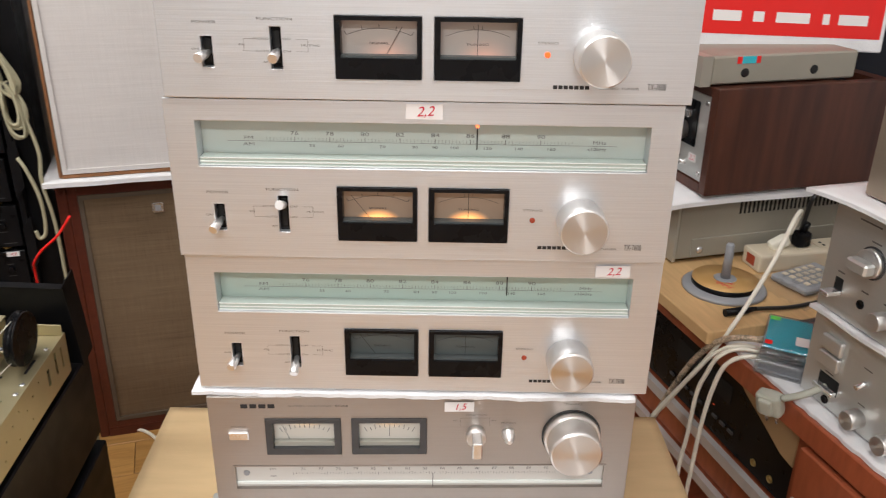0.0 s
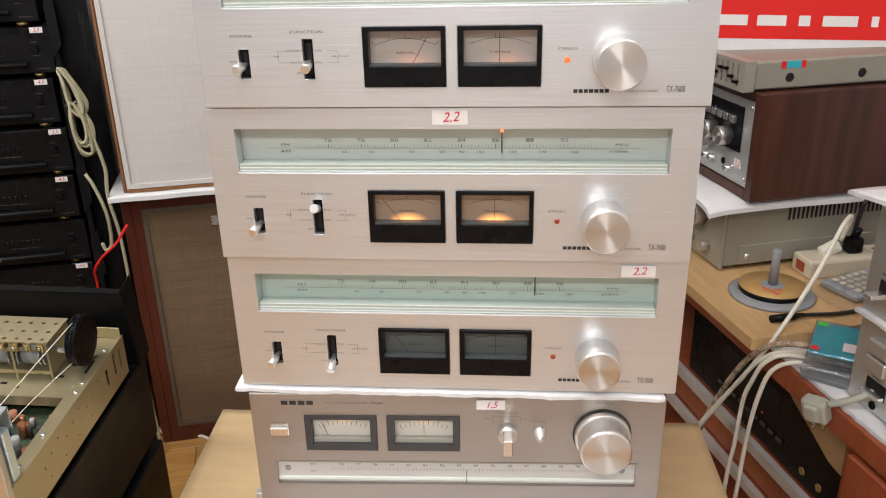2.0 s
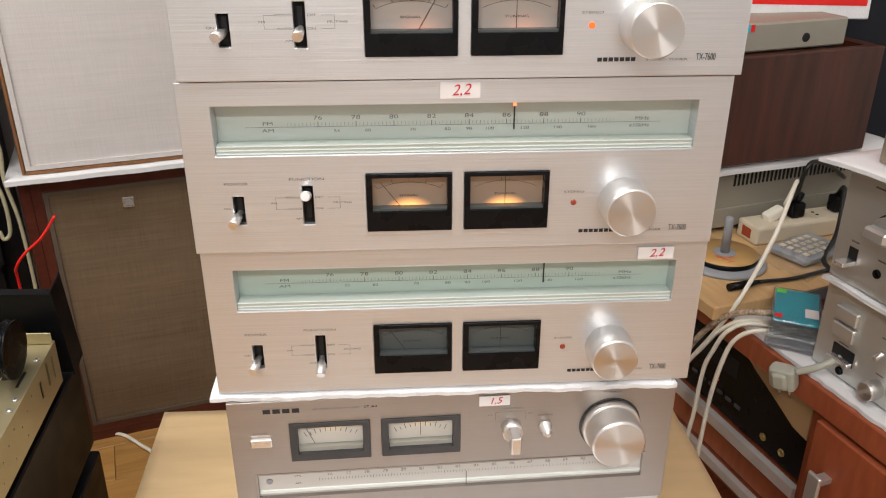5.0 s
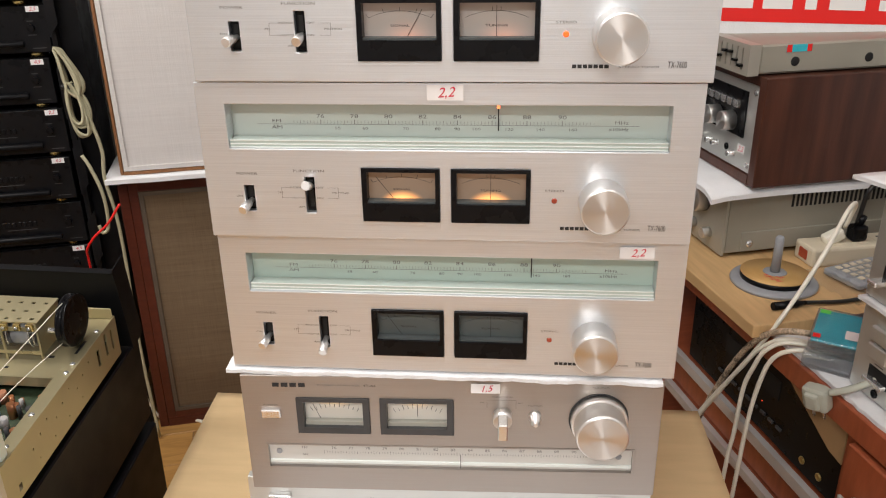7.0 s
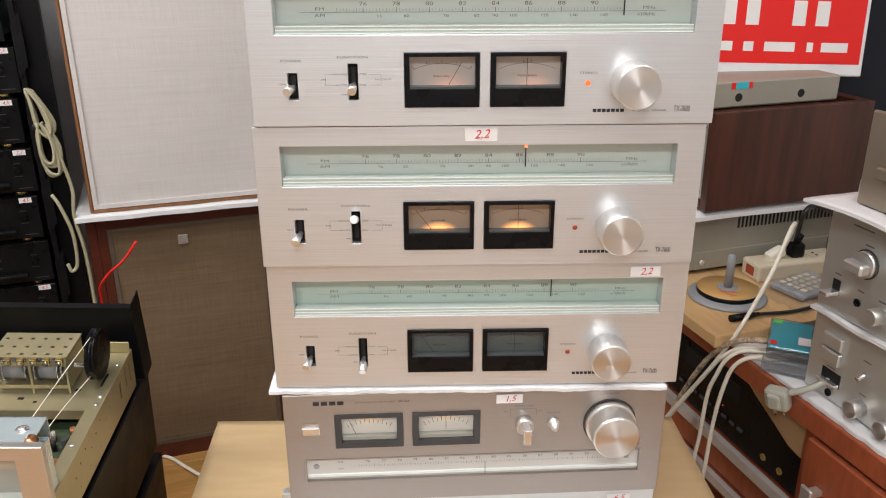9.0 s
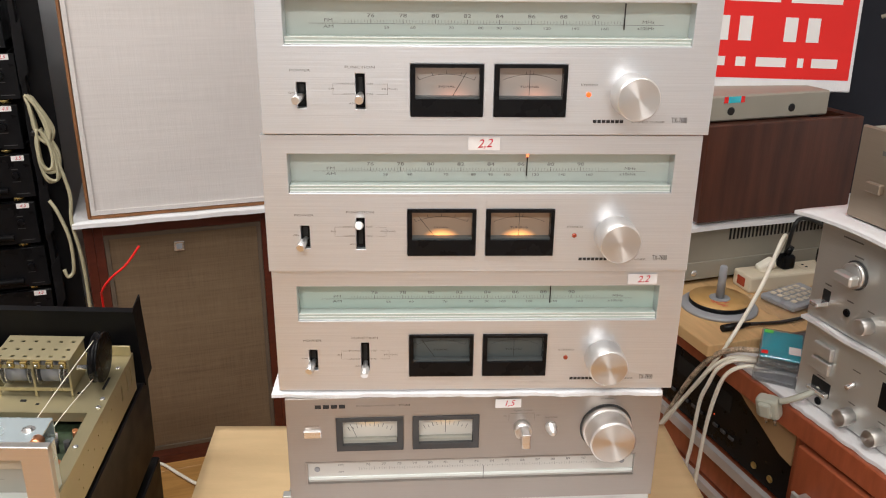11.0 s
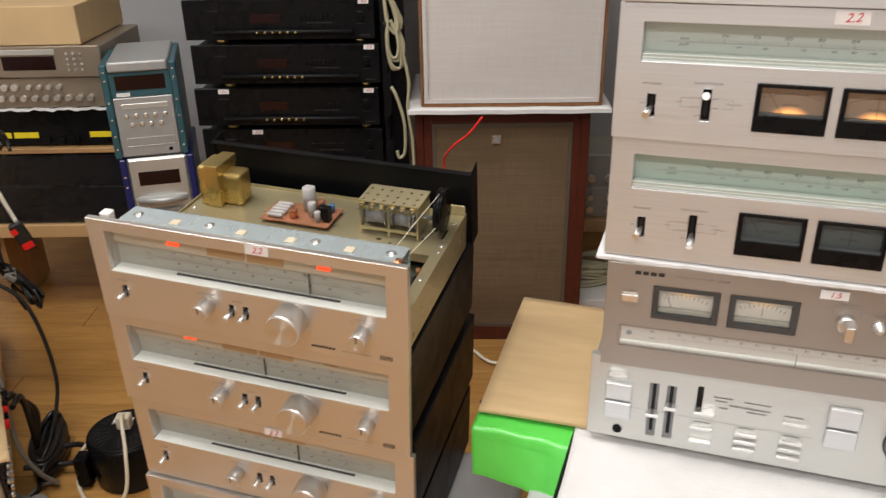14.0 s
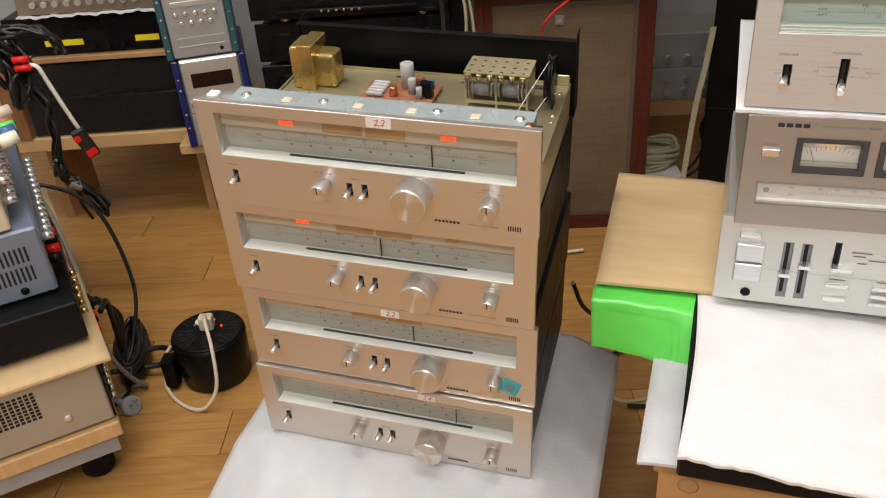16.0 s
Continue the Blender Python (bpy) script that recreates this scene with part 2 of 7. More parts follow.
MAT = dict(
    alu=material("brushed_aluminium", (0.71, 0.73, 0.755), 0.34, 0.80, 0.09, 6, (1.5, 1, 260), 0.10, 3, aniso=0.55, rvar=0.04),
    alu_mid=material("satin_champagne_aluminium", (0.40, 0.365, 0.335), 0.38, 0.78, 0.05, 6, (1.5, 1, 260), 0.10, 3, aniso=0.55, rvar=0.04),
    alu_warm=material("champagne_aluminium", (0.685, 0.655, 0.625), 0.34, 0.85, 0.05, 6, (1.5, 1, 260), 0.10, 3, aniso=0.55, rvar=0.04),
    knob=material("turned_aluminium", (0.82, 0.80, 0.78), 0.34, 0.9, 0.04, 30),
    knob_face=material("spun_aluminium", (0.70, 0.69, 0.675), 0.34, 0.9, aniso=0.95, axis="Y"),
    chrome=material("chrome", (0.80, 0.80, 0.80), 0.24, 0.85, rvar=0.05, scale=40),
    black=material("black_plastic", (0.006, 0.006, 0.007), 0.30, 0, 0.3, 40, rvar=0.08, spec=0.15),
    black_metal=material("black_painted_steel", (0.007, 0.007, 0.008), 0.40, 0, 0.25, 25, bump=0.08, bump_scale=600, rvar=0.1, spec=0.15),
    dark_grey=material("dark_grey_plastic", (0.05, 0.05, 0.052), 0.45, 0, 0.2, 40),
    slot=material("slot_black", (0.006, 0.006, 0.006), 0.7),
    pointer_glow=material("pointer_glow_patch", (0.8, 0.25, 0.08), 0.3, emit=(1.0, 0.16, 0.05), power=3.5),
    dial=material("dial_glass_green", (0.53, 0.59, 0.55), 0.35, 0, 0.05, 12),
    dial_off=material("dial_glass_green_unlit", (0.46, 0.57, 0.51), 0.35, 0, 0.05, 12),
    dial_cream=material("dial_panel_cream", (0.50, 0.455, 0.36), 0.35, 0.1, 0.08, 14),
    dial_grey=material("dial_glass_grey", (0.39, 0.385, 0.335), 0.35, 0, 0.05, 12),
    dial_white=material("dial_strip_white", (0.62, 0.605, 0.57), 0.35, 0, 0.04, 12),
    guide_bright=material("light_guide_bright", (0.80, 0.84, 0.81), 0.2),
    paper_blue=material("pale_blue_grey_paper", (0.52, 0.55, 0.62), 0.6, 0, 0.04, 20),
    guide=material("light_guide_white", (0.50, 0.575, 0.53), 0.22, 0, 0.03, 12),
    bronze=material("bronze_dial_panel", (0.42, 0.28, 0.15), 0.4, 0.2, 0.15, 20),
    ink=material("black_print", (0.02, 0.02, 0.022), 0.6),
    ink_grey=material("grey_print", (0.16, 0.155, 0.15), 0.6),
    ink_red=material("red_marker_ink", (0.62, 0.02, 0.05), 0.6),
    ink_white=material("white_print", (0.82, 0.80, 0.78), 0.6),
    paper=material("white_sticker_paper", (0.82, 0.80, 0.79), 0.6, 0, 0.04, 60),
    led_on=material("lit_orange_led", (0.9, 0.12, 0.02), 0.3, emit=(1.0, 0.10, 0.015), power=1.6),
    led_off=material("dim_red_led", (0.30, 0.05, 0.025), 0.25, emit=(1.0, 0.10, 0.02), power=0.03),
    led_red=material("lit_red_led", (0.9, 0.08, 0.03), 0.3, emit=(1.0, 0.07, 0.02), power=1.8),
    foam=material("white_foam_sheet", (0.78, 0.78, 0.79), 0.85, 0, 0.05, 30, bump=0.5, bump_scale=260),
    foam_grey=material("thin_packing_foam", (0.62, 0.63, 0.65), 0.8, 0, 0.08, 25, bump=0.5, bump_scale=300),
    card=material("kraft_cardboard", (0.61, 0.435, 0.235), 0.8, 0, 0.08, 10, (1, 6, 1), 0.15, 120),
    card_dark=material("brown_card", (0.42, 0.26, 0.12), 0.8, 0, 0.08, 10, (1, 6, 1), 0.15, 120),
    green=material("green_plastic_bag", (0.12, 0.72, 0.10), 0.28, 0, 0.12, 9, bump=0.5, bump_scale=30, coat=0.4),
    ply=material("pale_plywood", (0.62, 0.40, 0.19), 0.5, 0, 0.14, 5, (2, 22, 2), 0.1, 20),
    oldwood=material("worn_pine", (0.46, 0.27, 0.12), 0.55, 0, 0.25, 5, (2, 20, 2), 0.2, 20),
    redwood=material("red_brown_veneer", (0.33, 0.082, 0.034), 0.35, 0, 0.25, 6, (14, 2, 3), 0.08, 30, coat=0.15),
    walnut=material("dark_walnut_veneer", (0.062, 0.019, 0.011), 0.38, 0, 0.4, 5, (7, 9, 0.8), 0.1, 40, second=(0.080, 0.026, 0.014)),
    frame_wood=material("dark_mahogany_frame", (0.10, 0.022, 0.012), 0.4, 0, 0.3, 8, (3, 3, 14)),
    teak=material("orange_teak_side", (0.26, 0.115, 0.045), 0.45, 0, 0.3, 8, (8, 2, 2)),
    cloth_light=weave_cloth("pale_linen_grille_cloth", (0.59, 0.555, 0.535), (0.69, 0.655, 0.635)),
    cloth_brown=weave_cloth("brown_woven_grille_cloth", (0.128, 0.083, 0.046), (0.212, 0.148, 0.086)),
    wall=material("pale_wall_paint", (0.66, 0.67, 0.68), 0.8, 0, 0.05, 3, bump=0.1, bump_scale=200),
    # Wall colour set darker, for the north wall alone.
    wall_darker=material("darker_wall_paint", (0.44, 0.45, 0.47), 0.8, 0, 0.06, 3, bump=0.1, bump_scale=200),
    ceil=material("white_ceiling_paint", (0.8, 0.8, 0.79), 0.85, 0, 0.03, 3),
    zinc=material("gold_zinc_steel", (0.50, 0.44, 0.27), 0.36, 0.65, 0.16, 9, rvar=0.1),
    brass=material("brass_shell", (0.58, 0.44, 0.17), 0.30, 0.9, 0.15, 14, rvar=0.1),
    blue_steel=material("pale_blue_zinc_steel", (0.72, 0.84, 0.88), 0.30, 0.7, 0.05, 12, rvar=0.08),
    grey_vane=material("grey_tuning_vanes", (0.34, 0.35, 0.38), 0.55, 0.25, 0.1, 60),
    pcb=material("brown_circuit_board", (0.27, 0.115, 0.06), 0.5, 0, 0.3, 60),
    pcb_green=material("green_circuit_board", (0.035, 0.055, 0.028), 0.6, 0, 0.6, 160),
    copper=material("copper", (0.72, 0.32, 0.16), 0.3, 0.9),
    grey_cap=material("grey_sleeve", (0.42, 0.41, 0.41), 0.4, 0, 0.1, 50),
    blue_cap=material("blue_sleeve", (0.05, 0.14, 0.32), 0.35),
    beige=material("beige_plastic", (0.66, 0.58, 0.44), 0.45, 0, 0.05, 20),
    cream=material("cream_cable_sheath", (0.86, 0.82, 0.70), 0.45, 0, 0.08, 60),
    cream_dim=material("aged_cream_cable", (0.45, 0.42, 0.28), 0.5, 0, 0.12, 60),
    cable_black=material("black_rubber_cable", (0.012, 0.012, 0.012), 0.38, 0, 0.3, 90),
    cable_grey=material("grey_cable_sheath", (0.24, 0.23, 0.20), 0.5, 0, 0.1, 90),
    braid=material("braided_cable", (0.16, 0.105, 0.065), 0.7, 0, 0.9, 420, second=(0.40, 0.31, 0.22), bump=0.6),
    cable_red=material("red_wire", (0.75, 0.015, 0.012), 0.35),
    banner=material("red_printed_banner", (0.78, 0.012, 0.008), 0.45, 0, 0.05, 5),
    sil_paint=material("silver_grey_paint", (0.42, 0.40, 0.34), 0.42, 0.35, 0.06, 12, rvar=0.05),
    grey_paint=material("warm_grey_paint", (0.33, 0.31, 0.255), 0.5, 0.1, 0.06, 12),
    cool_alu=material("cool_aluminium", (0.66, 0.67, 0.65), 0.40, 0.75, 0.05, 6, (1.5, 1, 200), 0.08, 3, rvar=0.05),
    gold_alu=material("gold_anodised_front", (0.36, 0.30, 0.235), 0.4, 0.7, 0.06, 6, (1.5, 1, 200)),
    teal=material("teal_plastic", (0.03, 0.10, 0.125), 0.4, 0, 0.1, 20),
    navy=material("blue_plastic", (0.008, 0.014, 0.12), 0.35, 0, 0.1, 20),
    sil_plastic=material("silver_plastic", (0.42, 0.43, 0.43), 0.38, 0.4, 0.05, 20),
    yellow=material("yellow_label", (0.82, 0.66, 0.02), 0.5),
    slate=material("slate_blue_steel", (0.20, 0.25, 0.34), 0.4, 0.2, 0.06, 15, rvar=0.08),
    cd_gold=material("gold_disc", (0.60, 0.36, 0.13), 0.42, 0.25, 0.06, 10),
    grey_plastic=material("grey_plastic", (0.30, 0.31, 0.33), 0.45, 0, 0.06, 30),
    pale_grey=material("pale_grey_plug_plastic", (0.44, 0.45, 0.38), 0.4, 0, 0.05, 30),
    cyan=material("turquoise_printed_card", (0.015, 0.46, 0.58), 0.25, 0, 0.12, 30, coat=0.8),
    clear=material("clear_plastic", (0.85, 0.87, 0.9), 0.08, 0, trans=0.9, alpha=0.45),
    wrap=material("clear_stretch_wrap", (0.6, 0.62, 0.66), 0.12, 0, bump=0.9, bump_scale=14, trans=0.9, alpha=0.14, var=0.02),
    curtain=material("dark_navy_cloth_and_shade", (0.012, 0.014, 0.022), 0.8, 0, 0.3, 6),
    strip=material("pale_edge_strip", (0.64, 0.60, 0.57), 0.4, 0.3, 0.1, 20),
    needle=material("needle_black", (0.01, 0.01, 0.01), 0.5),
    meter_lit=backlit("lit_meter_plate", (0.30, 0.24, 0.19), (1.0, 0.40, 0.09), 7.0, (0.5, 0.5, -0.08), (2.8, 0, 2.1), 0.06),
    meter_dim=backlit("faintly_lit_meter_plate", (0.46, 0.43, 0.40), (1.0, 0.30, 0.12), 0.6, (0.6, 0.5, 0.0), (2.2, 0, 1.6), 0.02),
    meter_off=material("unlit_meter_plate", (0.10, 0.12, 0.12), 0.45, 0, 0.1, 20),
    # Cream plate given an amber glow of its own, strongest at the top edge.
    meter_cream=backlit("cream_meter_plate_glowing", (0.74, 0.72, 0.66), (1.0, 0.55, 0.16), 1.2, (0.5, 0.5, 1.0), (2.6, 0, 1.9), 0.0),
    meter_ledge=material("meter_ledge_grey", (0.075, 0.085, 0.085), 0.4),
    glass=material("clear_glass", (1, 1, 1), 0.03, 0, trans=1.0, alpha=0.14, spec=0.5),
)
FLOOR = plank_floor("oak_laminate")


# ---- building helpers ----
def box(bm, x0, x1, y0, y1, z0, z1, bevel=0.0, segs=1):
    g = bmesh.ops.create_cube(bm, size=1.0)
    vs = g["verts"]
    for v in vs:
        v.co = Vector(((x0 + x1) / 2 + v.co.x * (x1 - x0), (y0 + y1) / 2 + v.co.y * (y1 - y0), (z0 + z1) / 2 + v.co.z * (z1 - z0)))
    if bevel:
        es = list({e for v in vs for e in v.link_edges})
        bmesh.ops.bevel(bm, geom=es, offset=bevel, segments=segs, affect="EDGES", profile=0.5)


def turned(bm, origin, axis, profile, n=32, closed=True):
    """A lathe-turned solid: profile is a list of (distance along axis, radius)."""
    a = Vector(axis).normalized()
    u = a.orthogonal().normalized()
    w = a.cross(u)
    rings = []
    for d, r in profile:
        c = Vector(origin) + a * d
        rings.append([bm.verts.new(c + u * (r * math.cos(2 * math.pi * i / n)) + w * (r * math.sin(2 * math.pi * i / n))) for i in range(n)])
    for p, q in zip(rings, rings[1:]):
        for i in range(n):
            f = bm.faces.new((p[i], p[(i + 1) % n], q[(i + 1) % n], q[i]))
            f.smooth = True
    if closed:
        bm.faces.new(list(reversed(rings[0])))
        bm.faces.new(rings[-1])


def spline(points, per=8):
    """Smooth points through the given ones (Catmull-Rom)."""
    p = [Vector(q) for q in points]
    p = [p[0] * 2 - p[1]] + p + [p[-1] * 2 - p[-2]]
    out = []
    for i in range(1, len(p) - 2):
        for k in range(per):
            t = k / per
            out.append(0.5 * ((2 * p[i]) + (p[i + 1] - p[i - 1]) * t + (2 * p[i - 1] - 5 * p[i] + 4 * p[i + 1] - p[i + 2]) * t * t + (3 * p[i] - p[i - 1] - 3 * p[i + 1] + p[i + 2]) * t ** 3))
    return out + [p[-2]]


def tube(bm, points, r, n=8, per=8):
    pts = spline(points, per)
    up = Vector((0.31, 0.17, 0.93)).normalized()
    rings = []
    for i, c in enumerate(pts):
        d = (pts[min(i + 1, len(pts) - 1)] - pts[max(i - 1, 0)]).normalized()
        u = d.cross(up)
        u = (u if u.length > 0.05 else d.orthogonal()).normalized()
        w = d.cross(u)
        rings.append([bm.verts.new(c + (u * math.cos(2 * math.pi * k / n) + w * math.sin(2 * math.pi * k / n)) * r) for k in range(n)])
    for p, q in zip(rings, rings[1:]):
        for k in range(n):
            bm.faces.new((p[k], p[(k + 1) % n], q[(k + 1) % n], q[k])).smooth = True
    bm.faces.new(list(reversed(rings[0])))
    bm.faces.new(rings[-1])


def plate(bm, x0, x1, z0, z1, y0, y1, holes=()):
    """An upright slab between y0 (front) and y1 with rectangular holes right through it."""
    xs = sorted({x0, x1, *[h[0] for h in holes], *[h[1] for h in holes]})
    zs = sorted({z0, z1, *[h[2] for h in holes], *[h[3] for h in holes]})
    vs = {}

    def vert(i, j, y):
        if (i, j, y) not in vs:
            vs[i, j, y] = bm.verts.new((xs[i], y, zs[j]))
        return vs[i, j, y]

    def solid(i, j):
        if not (0 <= i < len(xs) - 1 and 0 <= j < len(zs) - 1):
            return False
        cx, cz = (xs[i] + xs[i + 1]) / 2, (zs[j] + zs[j + 1]) / 2
        return not any(h[0] < cx < h[1] and h[2] < cz < h[3] for h in holes)

    for i in range(len(xs) - 1):
        for j in range(len(zs) - 1):
            if not solid(i, j):
                continue
            bm.faces.new((vert(i, j, y0), vert(i + 1, j, y0), vert(i + 1, j + 1, y0), vert(i, j + 1, y0)))
            bm.faces.new((vert(i, j + 1, y1), vert(i + 1, j + 1, y1), vert(i + 1, j, y1), vert(i, j, y1)))
            if not solid(i - 1, j):
                bm.faces.new((vert(i, j, y0), vert(i, j + 1, y0), vert(i, j + 1, y1), vert(i, j, y1)))
            if not solid(i + 1, j):
                bm.faces.new((vert(i + 1, j, y1), vert(i + 1, j + 1, y1), vert(i + 1, j + 1, y0), vert(i + 1, j, y0)))
            if not solid(i, j - 1):
                bm.faces.new((vert(i, j, y1), vert(i + 1, j, y1), vert(i + 1, j, y0), vert(i, j, y0)))
            if not solid(i, j + 1):
                bm.faces.new((vert(i, j + 1, y0), vert(i + 1, j + 1, y0), vert(i + 1, j + 1, y1), vert(i, j + 1, y1)))


def sheet(bm, fx, nx, ny, thick):
    """A soft sheet of nx by ny cells; fx(u, v) gives its top surface."""
    top = [[bm.verts.new(fx(i / nx, j / ny)) for j in range(ny + 1)] for i in range(nx + 1)]
    low = [[bm.verts.new(Vector(v.co) - Vector((0, 0, thick))) for v in row] for row in top]
    for i in range(nx):
        for j in range(ny):
            bm.faces.new((top[i][j], top[i + 1][j], top[i + 1][j + 1], top[i][j + 1])).smooth = True
            bm.faces.new((low[i][j + 1], low[i + 1][j + 1], low[i + 1][j], low[i][j])).smooth = True
    for i in range(nx):
        bm.faces.new((low[i][0], low[i + 1][0], top[i + 1][0], top[i][0]))
        bm.faces.new((top[i][ny], top[i + 1][ny], low[i + 1][ny], low[i][ny]))
    for j in range(ny):
        bm.faces.new((top[0][j], top[0][j + 1], low[0][j + 1], low[0][j]))
        bm.faces.new((low[nx][j], low[nx][j + 1], top[nx][j + 1], top[nx][j]))


LETTERS = {}


def letters(bm, body, x, z, size, y=-0.0004, wide=1.0, align="CENTER", m=None):
    """Flat lettering in the built-in font on the plane y, upright, centred at x with its baseline near z."""
    if body not in LETTERS:
        cu = bpy.data.curves.new("lettering", "FONT")
        cu.body, cu.size, cu.align_x, cu.align_y, cu.resolution_u = body, 1.0, "CENTER", "CENTER", 3
        ob = bpy.data.objects.new("lettering", cu)
        me = bpy.data.meshes.new_from_object(ob)
        LETTERS[body] = ([tuple(v.co) for v in me.vertices], [tuple(p.vertices) for p in me.polygons])
        bpy.data.objects.remove(ob)
        bpy.data.curves.remove(cu)
        bpy.data.meshes.remove(me)
    co, polys = LETTERS[body]
    w = [bm.verts.new((m or Matrix()) @ Vector((x + c[0] * size * wide, y, z + c[1] * size))) for c in co]
    for p in polys:
        try:
            bm.faces.new([w[i] for i in p])
        except ValueError:
            pass


def bar(bm, x, z, w, h, y=-0.0004):
    """A thin printed stroke on the plane y."""
    q = [bm.verts.new((x + a * w / 2, y, z + b * h / 2)) for a, b in ((-1, -1), (1, -1), (1, 1), (-1, 1))]
    bm.faces.new(q)


def stroke(bm, a, b, w, y=-0.0004):
    """A printed line from a to b (x, z) of width w."""
    a, b = Vector(a), Vector(b)
    n = (b - a).normalized().orthogonal() * (w / 2)
    bm.faces.new([bm.verts.new((p.x, y, p.y)) for p in (a - n, b - n, b + n, a + n)])


def part(name, bm, mat, parent, label="", m=None):
    """Links a bmesh as one mesh object under a thing or a part."""
    bmesh.ops.recalc_face_normals(bm, faces=bm.faces[:])
    me = bpy.data.meshes.new(name)
    bm.to_mesh(me)
    bm.free()
    me.materials.append(MAT[mat] if isinstance(mat, str) else mat)
    ob = new(name, me)
    ob.parent = parent
    if m is not None:
        ob.matrix_basis = m
    fine_print = name in ("printed_lettering", "scale_print", "meter_print", "maker_mark", "marker_writing")
    return tagged(ob, label, kind="stuff" if fine_print else "")


def thing(name, label, category, m, group="", kind=""):
    ob = new(name)
    ob.empty_display_size = 0.05
    ob.matrix_basis = m
    return tagged(ob, label, category, group, kind)


def solid(name, bm, mat, label, category, m=None, group="", kind=""):
    ob = part(name, bm, mat, None, "", m)
    return tagged(ob, label, category, group, kind)


def B(*a, **k):
    bm = bmesh.new()
    box(bm, *a, **k)
    return bm


def T(*a, **k):
    bm = bmesh.new()
    turned(bm, *a, **k)
    return bm


def C(*a, **k):
    bm = bmesh.new()
    tube(bm, *a, **k)
    return bm


def knob(parent, x, z, r, length, name="knob", y=0.0, collar=0.0, mark=False, label=""):
    """A turned knob that stands out from a front: side, spun face."""
    k = part(name, T((x, y, z), (0, -1, 0), [(0, r * 0.98), (length * 0.9, r * 0.97), (length - 0.0012, r * 0.96), (length - 0.0002, r * 0.90)], n=40), "knob", parent, label)
    part("spun_face", T((x, y, z), (0, -1, 0), [(length - 0.0004, r * 0.905), (length + 0.0001, r * 0.90)], n=40), "knob_face", k)
    if collar:
        part("collar", T((x, y, z), (0, -1, 0), [(0, r + collar), (0.0015, r + collar)], n=40), "dark_grey", k)
    if mark:
        bm = bmesh.new()
        bar(bm, x, z + r * 0.5, r * 0.14, r * 0.9, y - length - 0.0006)
        part("pointer_mark", bm, "ink", k)
    return k


def sticker(text, m, w=0.030, h=0.0125, name="price_sticker"):
    """A small white paper sticker with a price in red marker."""
    s = solid(name, B(-w / 2, w / 2, -0.0004, 0, -h / 2, h / 2), "paper", "small white paper sticker with red handwritten price", "sticker", m, "price stickers")
    bm = bmesh.new()
    if text:
        slant = Matrix(((1, 0, 0.35, 0), (0, 1, 0, 0), (0, 0, 1, 0), (0, 0, 0, 1))) @ Matrix.Rotation(math.radians(-4), 4, "Y")
        letters(bm, text, w * 0.05, 0.0, h * 0.95, -0.0008, 0.95, m=slant)
    else:
        for i in range(3):
            stroke(bm, (-w * 0.2 + i * w * 0.15, -h * 0.25), (-w * 0.1 + i * w * 0.15, h * 0.25), h * 0.12, -0.0008)
    part("marker_writing", bm, "ink_red", s)
    return s


def scaled(m, s):
    """A pose with a uniform size factor."""
    return m @ Matrix.Scale(s, 4)


# ---- structure ----
ROOM = pose(-0.60, -0.30, 0, 0, 0, 18)


def room_piece(name, bm, mat, label, category):
    return solid(name, bm, mat, label, category, ROOM, kind="structure")


floor = room_piece("floor", B(-2.2, 2.0, -2.5, 2.15, -0.060, -0.0060), "card_dark", "oak laminate floor with visible board joints", "floor")
room_piece("ceiling", B(-2.3, 2.1, -2.6, 2.25, 2.70, 2.75), "ceil", "plain white painted ceiling", "ceiling")
room_piece("wall_north", B(-2.2, 2.0, 2.05, 2.15, -0.006, 2.70), "wall_darker", "painted wall behind the shelves, darker than the rest", "wall")
room_piece("wall_south", B(-2.2, 2.0, -2.5, -2.4, -0.006, 2.70), "wall", "plain pale grey painted wall", "wall")
room_piece("wall_west", B(-2.2, -2.1, -2.4, 2.05, -0.006, 2.70), "wall", "plain pale grey painted wall", "wall")
room_piece("wall_east", B(1.9, 2.0, -2.4, 2.05, -0.006, 2.70), "wall", "plain pale grey painted wall", "wall")

# Housings added for the assumed, unseen overhead lamps.
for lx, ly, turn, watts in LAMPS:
    fx = thing("assumed_ceiling_light", "assumed white ceiling panel light, out of view", "lamp", pose(lx, ly, 2.52, 0, 0, turn), "ceiling lights")
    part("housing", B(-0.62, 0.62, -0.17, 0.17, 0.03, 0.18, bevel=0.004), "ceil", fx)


# ---- the tuners of the middle stack ----
W, H = 0.42, 0.1385


